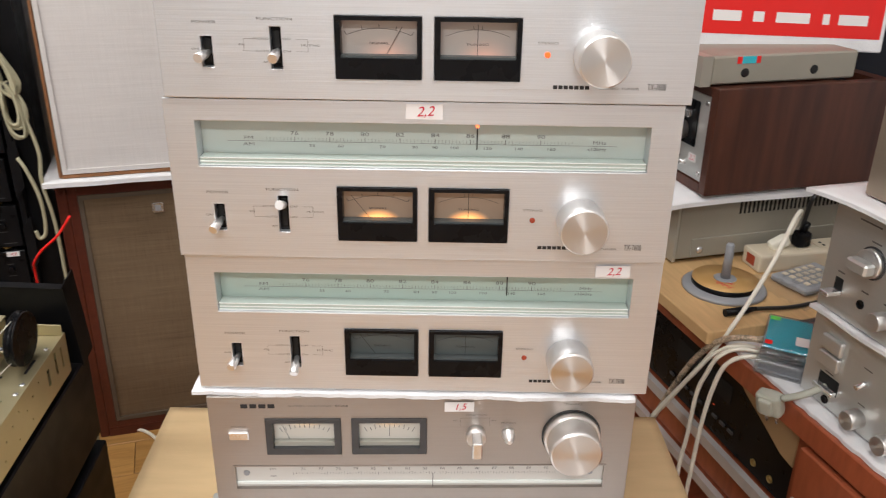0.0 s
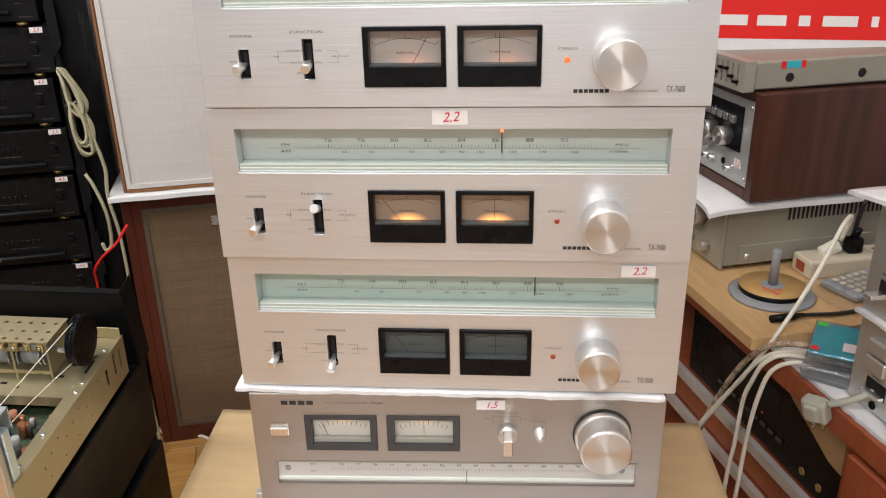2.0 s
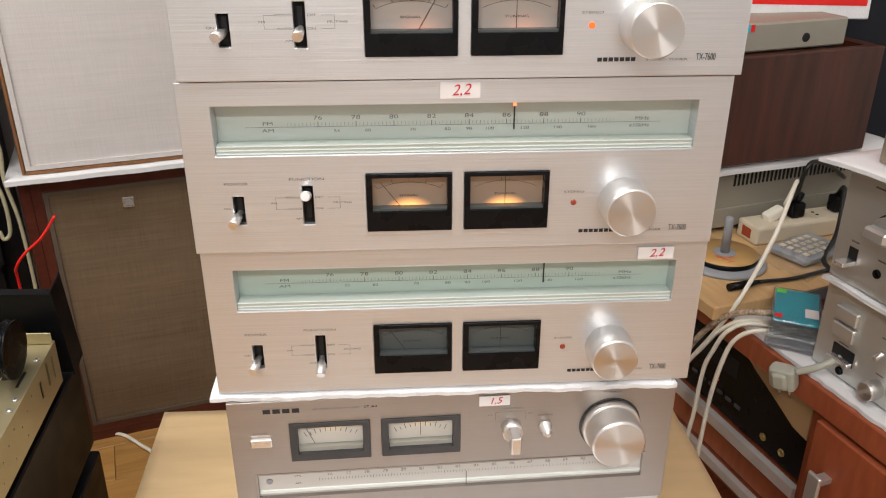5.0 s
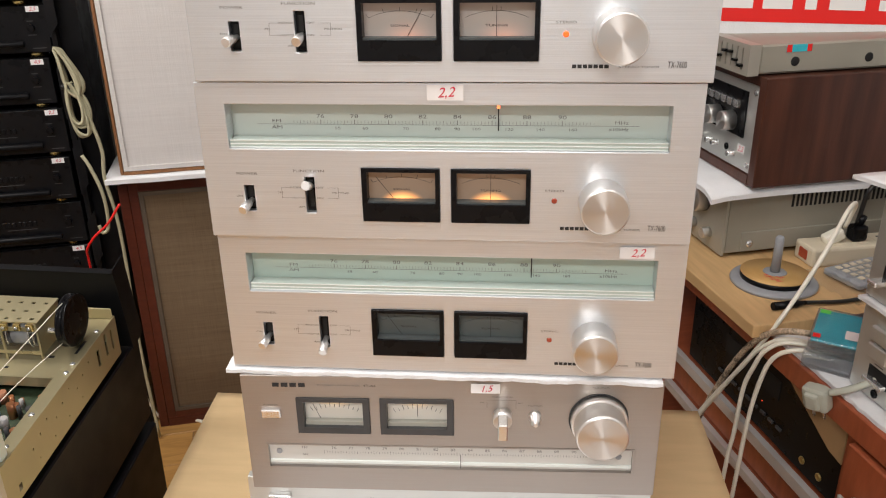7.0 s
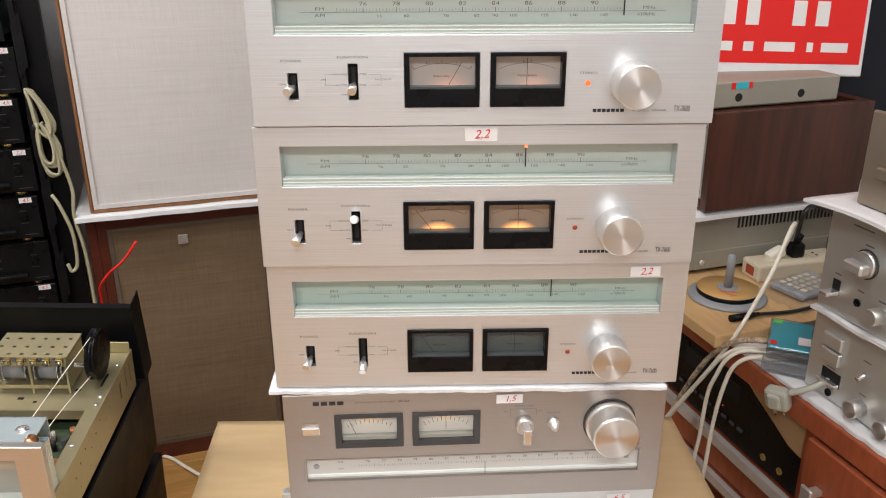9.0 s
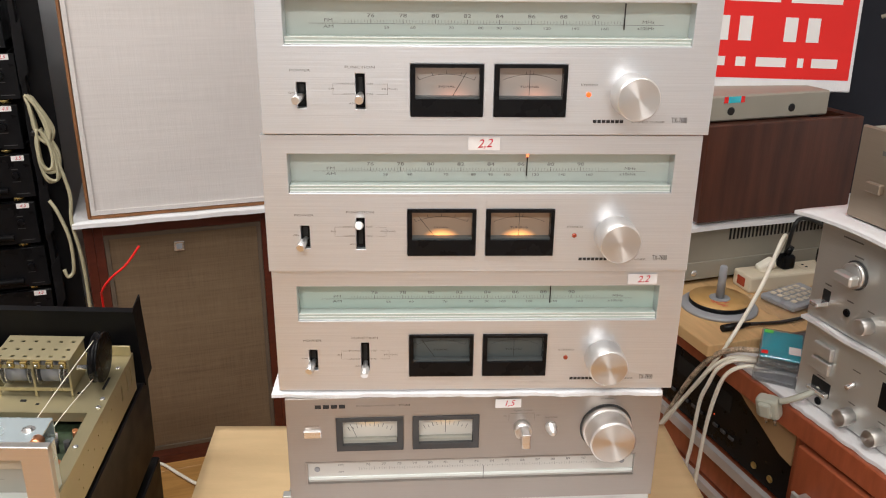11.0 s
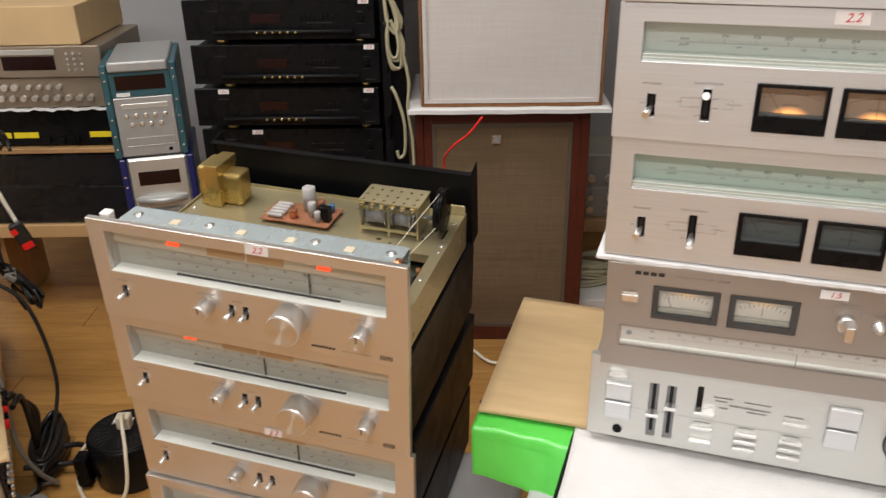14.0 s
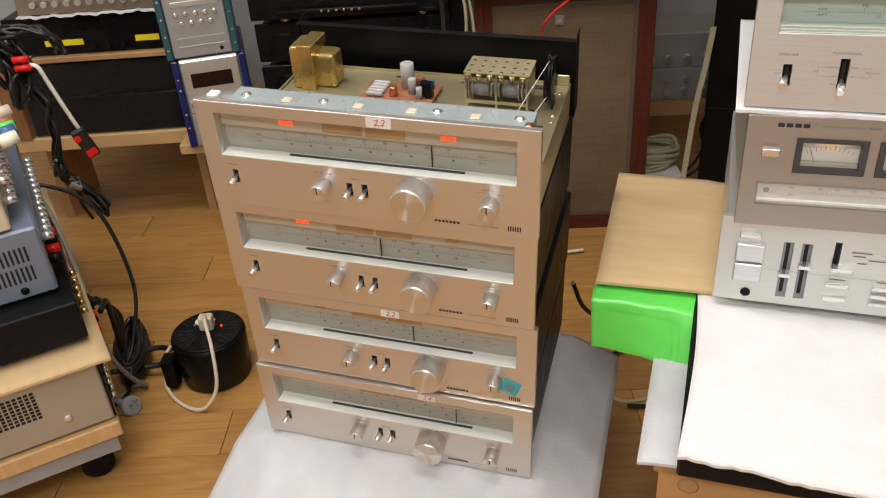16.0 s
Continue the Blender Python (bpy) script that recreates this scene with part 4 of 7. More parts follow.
def dial_tuner(i, tone, leds, pointer, cover=True):
    """Silver tuner with a tall dial window, small knobs, two toggles and a large tuning knob."""
    t = thing("dial_tuner", "brushed silver tuner with tall dial window" if cover else "silver tuner with its cover off, chassis open", "tuner", STACK @ pose((0.0, 0.002, -0.002, 0.0)[i], (0.0, 0.006, 0.004, 0.0)[i], i * HS), "tuners on the low stand")
    X = lambda x: x - W / 2
    Z = lambda z: HS - z * 1.045
    hole = (X(0.0235), X(0.3930), Z(0.0700), Z(0.0155))
    slots = [(0.0375, 0.0975), (0.1890, 0.0985), (0.2085, 0.0985)]
    bm = bmesh.new()
    plate(bm, -W / 2, W / 2, 0.0012, HS - 0.0010, 0, 0.009, [hole] + [(X(x - 0.0035), X(x + 0.0035), Z(z + 0.0085), Z(z - 0.0085)) for x, z in slots])
    fp = part("faceplate", bm, "alu_warm", t, "brushed champagne aluminium faceplate")
    bv = fp.modifiers.new("edge", "BEVEL")
    bv.width, bv.segments, bv.limit_method = 0.0007, 2, "ANGLE"
    if cover:
        part("cover", B(-0.203, 0.203, 0.0235, 0.345, 0.012, HS - 0.003, bevel=0.002), "black_metal", t, "black painted steel cover")
        for fx in (-0.17, 0.17):
            for fy in (0.03, 0.30):
                part("foot", T((fx, fy, 0.0), (0, 0, 1), [(0, 0.011), (0.012, 0.013)], n=16), "black", t)
    dial = part("dial_panel", B(X(0.0220), X(0.3945), 0.0200, 0.0220, Z(0.0715), Z(0.0140)), "dial_grey", t, "grey green tuning dial")
    for n, a in (("window_cheek", 0.0225), ("window_cheek", 0.3925)):
        part(n, B(X(a), X(a + 0.0015), 0.0090, 0.0205, Z(0.0700), Z(0.0155)), "alu_warm", t)
    part("upper_panel", B(X(0.0242), X(0.3925), 0.0150, 0.0200, Z(0.0370), Z(0.0155)), "dial_cream", t, "cream upper dial panel")
    for a, b in ((0.157, 0.207), (0.211, 0.259)):
        part("meter_window", B(X(a), X(b), 0.0140, 0.0149, Z(0.0345), Z(0.0215)), "bronze", t)
    part("sill", B(X(0.0242), X(0.3925), -0.0010, 0.0200, Z(0.0705), Z(0.0685), bevel=0.0004), "guide_bright", t, "pale window sill strip")
    part("pointer_rail", B(X(0.110), X(0.330), 0.0120, 0.0150, Z(0.0684), Z(0.0670)), "dark_grey", t)
    for x, on in zip((0.1105, 0.3115), leds):
        part("indicator_lamp", B(X(x - 0.0085), X(x + 0.0085), 0.0130, 0.0148, Z(0.0292), Z(0.0250)), "led_red" if on else "bronze", t)
    bm = bmesh.new()
    stroke(bm, (X(0.055), Z(0.0525)), (X(0.365), Z(0.0525)), 0.0004, 0.0195)
    for k in range(9):
        x = 0.105 + k * 0.0255
        letters(bm, str(74 + 2 * k), X(x), Z(0.0440), 0.0052, 0.0195, 1.0)
        for q in range(5):
            bar(bm, X(x + q * 0.0051), Z(0.0500), 0.0004, 0.0060 if q == 0 else 0.0034, 0.0195)
        bar(bm, X(x + 0.006), Z(0.0570), 0.0035, 0.0024, 0.0195)
    letters(bm, "FM", X(0.068), Z(0.0490), 0.0040, 0.0195, 1.5)
    letters(bm, "AM", X(0.068), Z(0.0570), 0.0040, 0.0195, 1.5)
    letters(bm, "MHz", X(0.350), Z(0.0490), 0.0038, 0.0195, 1.5)
    letters(bm, "kHz", X(0.350), Z(0.0570), 0.0038, 0.0195, 1.5)
    part("scale_print", bm, "ink_grey", dial)
    part("dial_pointer", B(X(pointer) - 0.0006, X(pointer) + 0.0006, 0.0160, 0.0175, Z(0.0665), Z(0.0400)), "needle", t)
    for k, (x, z) in enumerate(slots):
        s = part("switch_slot", B(X(x - 0.0035), X(x + 0.0035), 0.0045, 0.0065, Z(z + 0.0085), Z(z - 0.0085)), "slot", t)
        part("switch_lever", T((X(x), 0.005, Z(z)), Vector((-0.18, -1, -0.35)), [(0, 0.0020), (0.006, 0.0024), (0.0065, 0.0036), (0.0180, 0.0040), (0.0190, 0.0034)], n=18), "knob", s)
    knob(t, X(0.1560), Z(0.0960), 0.0105, 0.0230, "output_level_knob", mark=True)
    knob(t, X(0.2710), Z(0.0940), 0.0225, 0.0300, "tuning_knob", label="large turned aluminium tuning knob")
    knob(t, X(0.3635), Z(0.0960), 0.0105, 0.0230, "function_knob", mark=True)
    bm = bmesh.new()
    letters(bm, "POWER", X(0.036), Z(0.0815), 0.0026, wide=1.6)
    letters(bm, "OUTPUT LEVEL", X(0.156), Z(0.0800), 0.0026, wide=1.4)
    letters(bm, "MUTING", X(0.1985), Z(0.0840), 0.0024, wide=1.4)
    letters(bm, "FUNCTION", X(0.363), Z(0.0790), 0.0026, wide=1.4)
    stroke(bm, (X(0.347), Z(0.0825)), (X(0.379), Z(0.0825)), 0.0003)
    letters(bm, "STEREO TUNER MODEL", X(0.3530), Z(0.1270), 0.0025, wide=1.4)
    part("printed_lettering", bm, "ink_grey", t)
    bm = bmesh.new()
    for q in range(7):
        bar(bm, X(0.2960 + q * 0.0046), Z(0.1265), 0.0034, 0.0034)
    for q in range(6):
        bar(bm, X(0.3845 + q * 0.0028), Z(0.1260), 0.0016, 0.0070)
    part("maker_mark", bm, "ink", t)
    return t


dial_tuner(0, 0, (False, False), 0.305)
dial_tuner(1, 1, (False, False), 0.245)
dial_tuner(2, 2, (True, False), 0.215)
top_tuner = dial_tuner(3, 3, (True, True), 0.290, cover=False)
sticker("2,2", STACK @ pose(0.0243, -0.0005, 4 * HS - 0.0088), 0.030, 0.0125)
sticker("2,2", STACK @ pose(0.0120, 0.0055, 2 * HS - 0.0095), 0.026, 0.0120)
sticker("2,4", STACK @ pose(0.0568, -0.0005, 1 * HS - 0.0095), 0.026, 0.0115)
bm = bmesh.new()
box(bm, -0.013, 0.013, -0.0012, 0, -0.012, 0.012)
tri = solid("paper_sticker", bm, "cyan", "small turquoise paper sticker with a dark patch", "sticker", STACK @ pose(0.177, 0.0055, HS + 0.035, 0, 20, 0))
bm = bmesh.new()
bar(bm, 0.0, -0.002, 0.014, 0.010, -0.0016)
part("dark_patch", bm, "slate", tri)

# open chassis of the uppermost tuner
part("chassis_floor", B(-0.200, 0.200, 0.010, 0.292, 0.010, 0.0115), "zinc", top_tuner)
part("main_board", B(-0.190, 0.190, 0.055, 0.285, 0.030, 0.0320), "pcb_green", top_tuner, "green circuit board inside the chassis")
bm = bmesh.new()
side_holes = [(0.235, 0.241, 0.030, 0.052), (0.258, 0.263, 0.030, 0.060), (0.275, 0.279, 0.028, 0.056), (0.040, 0.046, 0.018, 0.026)]
side_holes += [(0.075 + 0.017 * k, 0.0775 + 0.017 * k, 0.040 + 0.006 * (k % 3), 0.0425 + 0.006 * (k % 3)) for k in range(9)]
side_holes += [(0.083 + 0.034 * k, 0.0855 + 0.034 * k, 0.022, 0.0245) for k in range(4)]
plate(bm, 0.010, 0.294, 0.010, 0.066, -0.0007, 0.0007, side_holes)
for name, x in (("side_wall", 0.2010), ("side_wall", -0.2010)):
    me = bm.copy()
    part(name, me, "zinc", top_tuner, "gold zinc plated side wall", Matrix.Translation((x, 0, 0)) @ Matrix.Rotation(math.radians(90), 4, "Z"))
bm.free()
part("rear_wall", B(-0.200, 0.200, 0.2925, 0.2940, 0.010, 0.066), "zinc", top_tuner)
part("rear_flap", B(0.166, 0.2000, 0.2905, 0.2922, 0.0625, 0.0780, bevel=0.0008), "zinc", top_tuner)
deck = part("deck", B(-0.199, 0.199, 0.169, 0.2920, 0.0608, 0.0623), "zinc", top_tuner, "gold zinc plated chassis deck")
part("deck_lip", B(-0.199, 0.199, 0.1672, 0.1688, 0.050, 0.0623), "zinc", top_tuner)
part("deck_brace", B(0.060, 0.085, 0.054, 0.167, 0.0600, 0.0615), "zinc", top_tuner)
part("folded_rim", B(0.186, 0.2002, 0.010, 0.1665, 0.0646, 0.0660), "zinc", top_tuner)
for sx, sy in ((0.192, 0.05), (0.193, 0.10), (0.193, 0.178), (0.193, 0.195), (0.192, 0.262), (0.120, 0.285), (-0.19, 0.20)):
    part("screw", T((sx, sy, 0.0622 if sy > 0.168 else 0.0659), (0, 0, 1), [(0, 0.0034), (0.0014, 0.0030), (0.0020, 0.0015)], n=16), "chrome", top_tuner)
for sx, sy, w, d in ((0.186, 0.215, 0.003, 0.026), (0.160, 0.205, 0.006, 0.004), (0.100, 0.188, 0.007, 0.004), (-0.05, 0.275, 0.01, 0.004), (0.120, 0.182, 0.004, 0.003)):
    part("deck_slot", B(sx, sx + w, sy, sy + d, 0.0621, 0.0628), "slot", top_tuner)
bk = part("front_bracket", B(-0.172, 0.196, 0.010, 0.052, HS - 0.006, HS - 0.0045), "blue_steel", top_tuner, "pale blue zinc bracket behind the front")
part("bracket_lip", B(-0.172, 0.196, 0.0505, 0.0520, HS - 0.030, HS - 0.0045), "blue_steel", bk)
for sx in (-0.155, -0.055, 0.085, 0.180):
    part("bracket_screw", T((sx, 0.032, HS - 0.0046), (0, 0, 1), [(0, 0.0065), (0.0008, 0.0063), (0.0009, 0.0040), (0.0026, 0.0036), (0.0030, 0.0020)], n=20), "chrome", bk)
for sx in (-0.105, -0.015, 0.050, 0.125):
    part("glue_tab", B(sx, sx + 0.012, 0.020, 0.032, HS - 0.0046, HS - 0.0026, bevel=0.001), "beige", bk)
part("lamp_holder", B(-0.198, -0.184, 0.012, 0.026, HS - 0.016, HS + 0.002, bevel=0.002), "paper", top_tuner)
part("copper_clip", T((0.193, 0.010, HS - 0.008), (0, 1, 0), [(0, 0.006), (0.012, 0.006)], n=16), "copper", top_tuner)
part("spring_post", B(0.188, 0.2000, 0.028, 0.040, 0.0662, 0.126, bevel=0.001), "blue_steel", top_tuner)

tr = part("transformer", B(-0.150, -0.118, 0.166, 0.216, 0.0962, 0.158, bevel=0.004, segs=2), "brass", top_tuner, "brass cased mains transformer", Matrix.Translation((-0.036, 0.048, -0.0339)))
part("coil_shell", B(-0.119, -0.086, 0.174, 0.209, 0.0965, 0.147, bevel=0.006, segs=3), "brass", tr)
part("core_band", B(-0.136, -0.114, 0.163, 0.219, 0.0962, 0.162, bevel=0.001), "brass", tr)
bd = part("small_board", B(-0.052, 0.052, 0.145, 0.203, 0.1010, 0.1026), "pcb", top_tuner, "brown circuit board with components", Matrix.Translation((-0.024, 0.043, -0.0335)))
for k in range(5):
    part("resistor", T((-0.044, 0.152 + k * 0.009, 0.1075), (1, 0, 0), [(0, 0.0012), (0.003, 0.0030), (0.022, 0.0030), (0.025, 0.0012)], n=10), "grey_cap", bd)
for cx, cy, r, h, mt in ((0.006, 0.190, 0.0095, 0.036, "grey_cap"), (0.018, 0.172, 0.0060, 0.022, "grey_cap"), (0.024, 0.190, 0.006, 0.018, "pcb"), (-0.006, 0.160, 0.006, 0.014, "copper"), (0.036, 0.170, 0.006, 0.020, "black"), (0.032, 0.158, 0.0045, 0.016, "grey_cap"), (0.040, 0.192, 0.004, 0.012, "blue_cap")):
    part("capacitor", T((cx, cy, 0.1026), (0, 0, 1), [(0, r), (h - 0.001, r), (h, r * 0.85)], n=18), mt, bd)
part("transistor", B(0.040, 0.049, 0.158, 0.170, 0.1026, 0.124), "black", bd)
part("small_board_post", B(-0.06, 0.04, 0.170, 0.174, 0.0960, 0.1010), "zinc", bd)
rv = random.Random(5)
for k in range(60):
    cx, cy = rv.uniform(0.09, 0.185), rv.uniform(0.060, 0.160)
    r = rv.uniform(0.002, 0.005)
    part("board_component", T((cx, cy, 0.032), (0, 0, 1), [(0, r), (rv.uniform(0.006, 0.02), r)], n=10), rv.choice(["blue_cap", "grey_cap", "black", "pcb", "dark_grey", "copper"]), top_tuner)

vc = part("tuning_capacitor_frame", B(0.0905, 0.0925, 0.140, 0.190, 0.100, 0.142), "zinc", top_tuner, "ganged tuning capacitor with gold frame", Matrix.Translation((-0.018, 0.061, -0.0300)))
part("end_plate", B(0.1745, 0.1765, 0.140, 0.190, 0.100, 0.142), "zinc", vc)
bm = bmesh.new()
xs, ys = [0.0895 + 0.0146 * k for k in range(7)], [0.138, 0.154, 0.172, 0.192]
holes = [(x + 0.004, x + 0.0085, y + 0.005, y + 0.009) for x in xs[:-1] for y in ys[:-1]]
plate(bm, 0.0895, 0.1775, 0.138, 0.192, -0.1440, -0.1425, holes)
part("top_plate", bm, "zinc", vc, "perforated gold top plate", Matrix.Rotation(math.radians(-90), 4, "X"))
for k in range(3):
    part("frame_rail", B(0.091 + 0.0415 * k, 0.0935 + 0.0415 * k, 0.1375, 0.1395, 0.0926, 0.144), "zinc", vc)
for k in range(6):
    part("trimmer", B(0.0930 + 0.0146 * k, 0.1005 + 0.0146 * k, 0.1330, 0.1378, 0.1340, 0.1432, bevel=0.0008), "brass", vc)
    part("trimmer_screw", T((0.0968 + 0.0146 * k, 0.1330, 0.1388), (0, -1, 0), [(0, 0.0022), (0.0016, 0.0018)], n=10), "chrome", vc)
for z in (0.1010, 0.1320):
    part("frame_rail", B(0.0905, 0.1765, 0.1372, 0.1388, z, z + 0.0045), "zinc", vc)
for k in range(2):
    x0 = 0.1010 + k * 0.0390
    part("rotor_drum", T((x0, 0.160, 0.120), (1, 0, 0), [(0, 0.017), (0.022, 0.017)], n=28), "grey_vane", vc)
for k in range(16):
    x = 0.0945 + k * 0.0052
    if not any(abs(x - c) < 0.010 for c in (0.112, 0.151)):
        part("stator_vane", T((x, 0.160, 0.120), (1, 0, 0), [(0, 0.0205), (0.0012, 0.0205)], n=24), "chrome", vc)
part("shaft", T((0.080, 0.160, 0.120), (1, 0, 0), [(0, 0.003), (0.118, 0.003)], n=14), "chrome", vc)
dr = part("dial_drum", T((0.184, 0.160, 0.124), (1, 0, 0), [(0, 0.031), (0.002, 0.031), (0.003, 0.0285), (0.007, 0.0285), (0.008, 0.031), (0.0105, 0.0305)], n=44), "black", top_tuner, "black plastic dial cord drum", Matrix.Translation((-0.006, 0.070, -0.0245)))
bm = bmesh.new()
tube(bm, [(0.188, 0.150, 0.153), (0.172, 0.060, 0.138), (0.160, -0.030, 0.126)], 0.0005, 6)
part("dial_cord", bm, "cream", dr)
bm = bmesh.new()
tube(bm, [(0.188, 0.132, 0.110), (0.180, 0.050, 0.115), (0.174, -0.040, 0.116)], 0.0005, 6)
part("dial_cord", bm, "cream", dr)

# the cover that was taken off stands behind the open tuner
lid = thing("tuner_cover", "black painted steel tuner cover standing on edge", "cover", STACK @ pose(-0.002, 0.3255, 3 * HS - 0.002, 9.5, 0, 0))
bm = bmesh.new()
plate(bm, -0.2075, 0.2075, 0, 0.1300, 0, 0.0014)
part("sheet", bm, "black_metal", lid)
part("folded_edge", B(-0.2075, 0.2075, -0.008, 0, 0.1286, 0.1300), "black_metal", lid)
part("folded_edge", B(0.2061, 0.2075, -0.004, 0.030, 0, 0.1300), "black_metal", lid)
part("folded_edge", B(-0.2075, -0.2061, -0.004, 0.030, 0, 0.1300), "black_metal", lid)

# low stand with foam
stand = thing("low_stand", "low wooden stand under packing foam", "stand", STACK @ pose(0, 0, 0))
part("top_board", B(-0.19, 0.22, 0.02, 0.33, -0.038, -0.0105), "oldwood", stand)
for sx in (-0.17, 0.19):
    for sy in (0.04, 0.30):
        part("leg", B(sx - 0.015, sx + 0.015, sy - 0.015, sy + 0.015, -0.226, -0.038), "oldwood", stand)


def foam_shape(u, v):
    x = -0.300 + 0.610 * u + 0.02 * math.sin(3 * v) * (1 - u)
    y = -0.105 + 0.44 * v - 0.030 * (1 - u) * (1 - v) + 0.012 * math.sin(7 * u)
    d = max(0, abs(x - 0.015) - 0.21) + max(0, 0.0 - y) * 0.6 + max(0, y - 0.34)
    z = -0.0015 - 0.55 * d * (1 if d > 0 else 0) + 0.0012 * math.sin(40 * u) * math.sin(33 * v) * (d > 0)
    return Vector((x, y, z))


bm = bmesh.new()
sheet(bm, foam_shape, 48, 44, 0.006)
solid("foam_sheet", bm, "foam_grey", "crumpled white packing foam sheet under the tuners", "foam sheet", STACK)


# ---- what carries the middle stack ----
cab = thing("wooden_cabinet", "worn pine box that carries the tuner stack", "cabinet", pose(0, 0, 0))
part("top_board", B(-0.262, 0.300, -0.205, 0.420, 0.425, 0.446, bevel=0.002), "oldwood", cab)
part("front_board", B(-0.256, 0.294, -0.197, -0.180, 0.0, 0.4245), "oldwood", cab)
part("side_board", B(-0.256, -0.239, -0.1795, 0.410, 0.0, 0.4245), "oldwood", cab)
part("side_board", B(0.277, 0.294, -0.1795, 0.410, 0.0, 0.4245), "oldwood", cab)
part("wood_knot", T((-0.222, -0.1972, 0.405), (0, -1, 0), [(0, 0.012), (0.0006, 0.010)], n=14), "card_dark", cab)
bm = bmesh.new()
sheet(bm, lambda u, v: Vector((-0.280 + 0.585 * u, -0.215 + 0.61 * v, 0.4505 - 0.004 * max(0, 0.05 - u) / 0.05 + 0.0006 * math.sin(21 * u + 13 * v))), 30, 30, 0.004)
solid("foam_sheet", bm, "foam_grey", "thin grey white packing foam on the pine box", "foam sheet")
deck_box = thing("black_component", "flat black audio component under the white foam", "amplifier", pose(0.025, 0, 0.4515))
part("case", B(-0.262, 0.262, -0.235, 0.330, 0.004, 0.058, bevel=0.003), "black_metal", deck_box)
for fx in (-0.2, 0.2):
    for fy in (-0.15, 0.28):
        part("foot", T((fx, fy, 0.0), (0, 0, 1), [(0, 0.014), (0.004, 0.014)], n=16), "black", deck_box)
re = random.Random(8)
jag = [re.uniform(-0.0014, 0.0014) + 0.002 * math.sin(0.31 * k) + 0.0012 * math.sin(0.83 * k + 1) for k in range(61)]


def white_shape(u, v):
    k = int(u * 60)
    edge = -0.258 - 0.02 * u + jag[k] * (1 - v)
    return Vector((-0.238 + 0.012 * math.sin(5 * v) * (1 - u) * 0.6 + 0.54 * u, edge + (0.30 - edge) * v, 0.5135 + 0.0009 * math.sin(27 * u + 3) * math.sin(19 * v) - 0.006 * max(0, 0.03 - v) / 0.03))


bm = bmesh.new()
sheet(bm, white_shape, 60, 40, 0.0038)
solid("foam_sheet", bm, "foam", "thick white foam sheet with torn edge under the amplifier", "foam sheet")
bm = bmesh.new()
sheet(bm, lambda u, v: Vector((-0.366 - 0.012 * v + 0.70 * u + 0.006 * v * u, 0.027 + 0.318 * v + 0.018 * u * (1 - v), 0.5205 + 0.004 * (1 - u) * math.sin(2.2 * v) * (u < 0.22) - 0.010 * max(0, 0.2 - u) * (1 - v))), 40, 20, 0.004)
solid("cardboard_sheet", bm, "card", "flat sheet of plain brown cardboard under the amplifier", "cardboard")


def bag_shape(u, v):
    x = -0.370 + 0.155 * u + 0.006 * v
    fold = min(1, v / 0.35)
    y = 0.135 - 0.135 * fold + 0.004 * math.sin(6 * u) * v - 0.045 * max(0, v - 0.35) * (0.3 + 1.1 * u)
    z = 0.5110 - 0.004 * fold - 0.100 * max(0, v - 0.35) * (1.05 - 0.10 * u) + 0.0012 * math.sin(17 * u) * math.sin(14 * v)
    return Vector((x, y, z))


bm = bmesh.new()
sheet(bm, bag_shape, 30, 34, 0.0028)
bag = solid("plastic_bag", bm, "green", "bright green glossy plastic bag hanging below the cardboard", "bag")
bm = bmesh.new()
for u0, u1, v0, v1 in ((0.04, 0.68, 0.44, 0.462), (0.04, 0.68, 0.95, 0.966), (0.04, 0.058, 0.44, 0.966), (0.66, 0.68, 0.44, 0.966), (0.72, 0.735, 0.44, 0.97)):
    n = 14
    for k in range(n):
        a, b = k / n, (k + 1) / n
        if u1 - u0 > v1 - v0:
            q = [bag_shape(u0 + (u1 - u0) * a, v0), bag_shape(u0 + (u1 - u0) * b, v0), bag_shape(u0 + (u1 - u0) * b, v1), bag_shape(u0 + (u1 - u0) * a, v1)]
        else:
            q = [bag_shape(u0, v0 + (v1 - v0) * a), bag_shape(u1, v0 + (v1 - v0) * a), bag_shape(u1, v0 + (v1 - v0) * b), bag_shape(u0, v0 + (v1 - v0) * b)]
        bm.faces.new([bm.verts.new(c + Vector((0, -0.0012, 0.0006))) for c in q])
part("welded_seam", bm, "green", bag)


# ---- the bench with receivers ----
BENCH = scaled(pose(0.4688, 0.3528, 0, 0, 0, -73.48), 0.984)
bench = thing("workbench", "red brown veneered workbench with open shelves", "bench", BENCH)
part("top", B(-1.10, 0.95, 0.0, 0.62, 0.562, 0.600, bevel=0.002), "redwood", bench)
part("shelf", B(-1.10, 0.090, 0.02, 0.60, 0.340, 0.412, bevel=0.002), "redwood", bench)
part("edge_strip", B(-1.10, 0.090, 0.008, 0.0195, 0.395, 0.414), "strip", bench, "pale metal edging strip")
part("edge_strip", B(-1.10, 0.090, 0.008, 0.0195, 0.318, 0.334), "strip", bench)
part("lower_shelf", B(-1.10, 0.090, 0.02, 0.60, 0.300, 0.334), "redwood", bench)
part("bottom_shelf", B(-1.10, 0.95, 0.02, 0.60, 0.0, 0.09), "redwood", bench)
part("side_panel", B(0.092, 0.110, 0.012, 0.60, 0.09, 0.5615), "redwood", bench)
part("side_panel", B(0.930, 0.948, 0.012, 0.60, 0.09, 0.5615), "redwood", bench)
part("back_panel", B(-1.10, 0.95, 0.602, 0.62, 0.0, 0.5615), "redwood", bench)
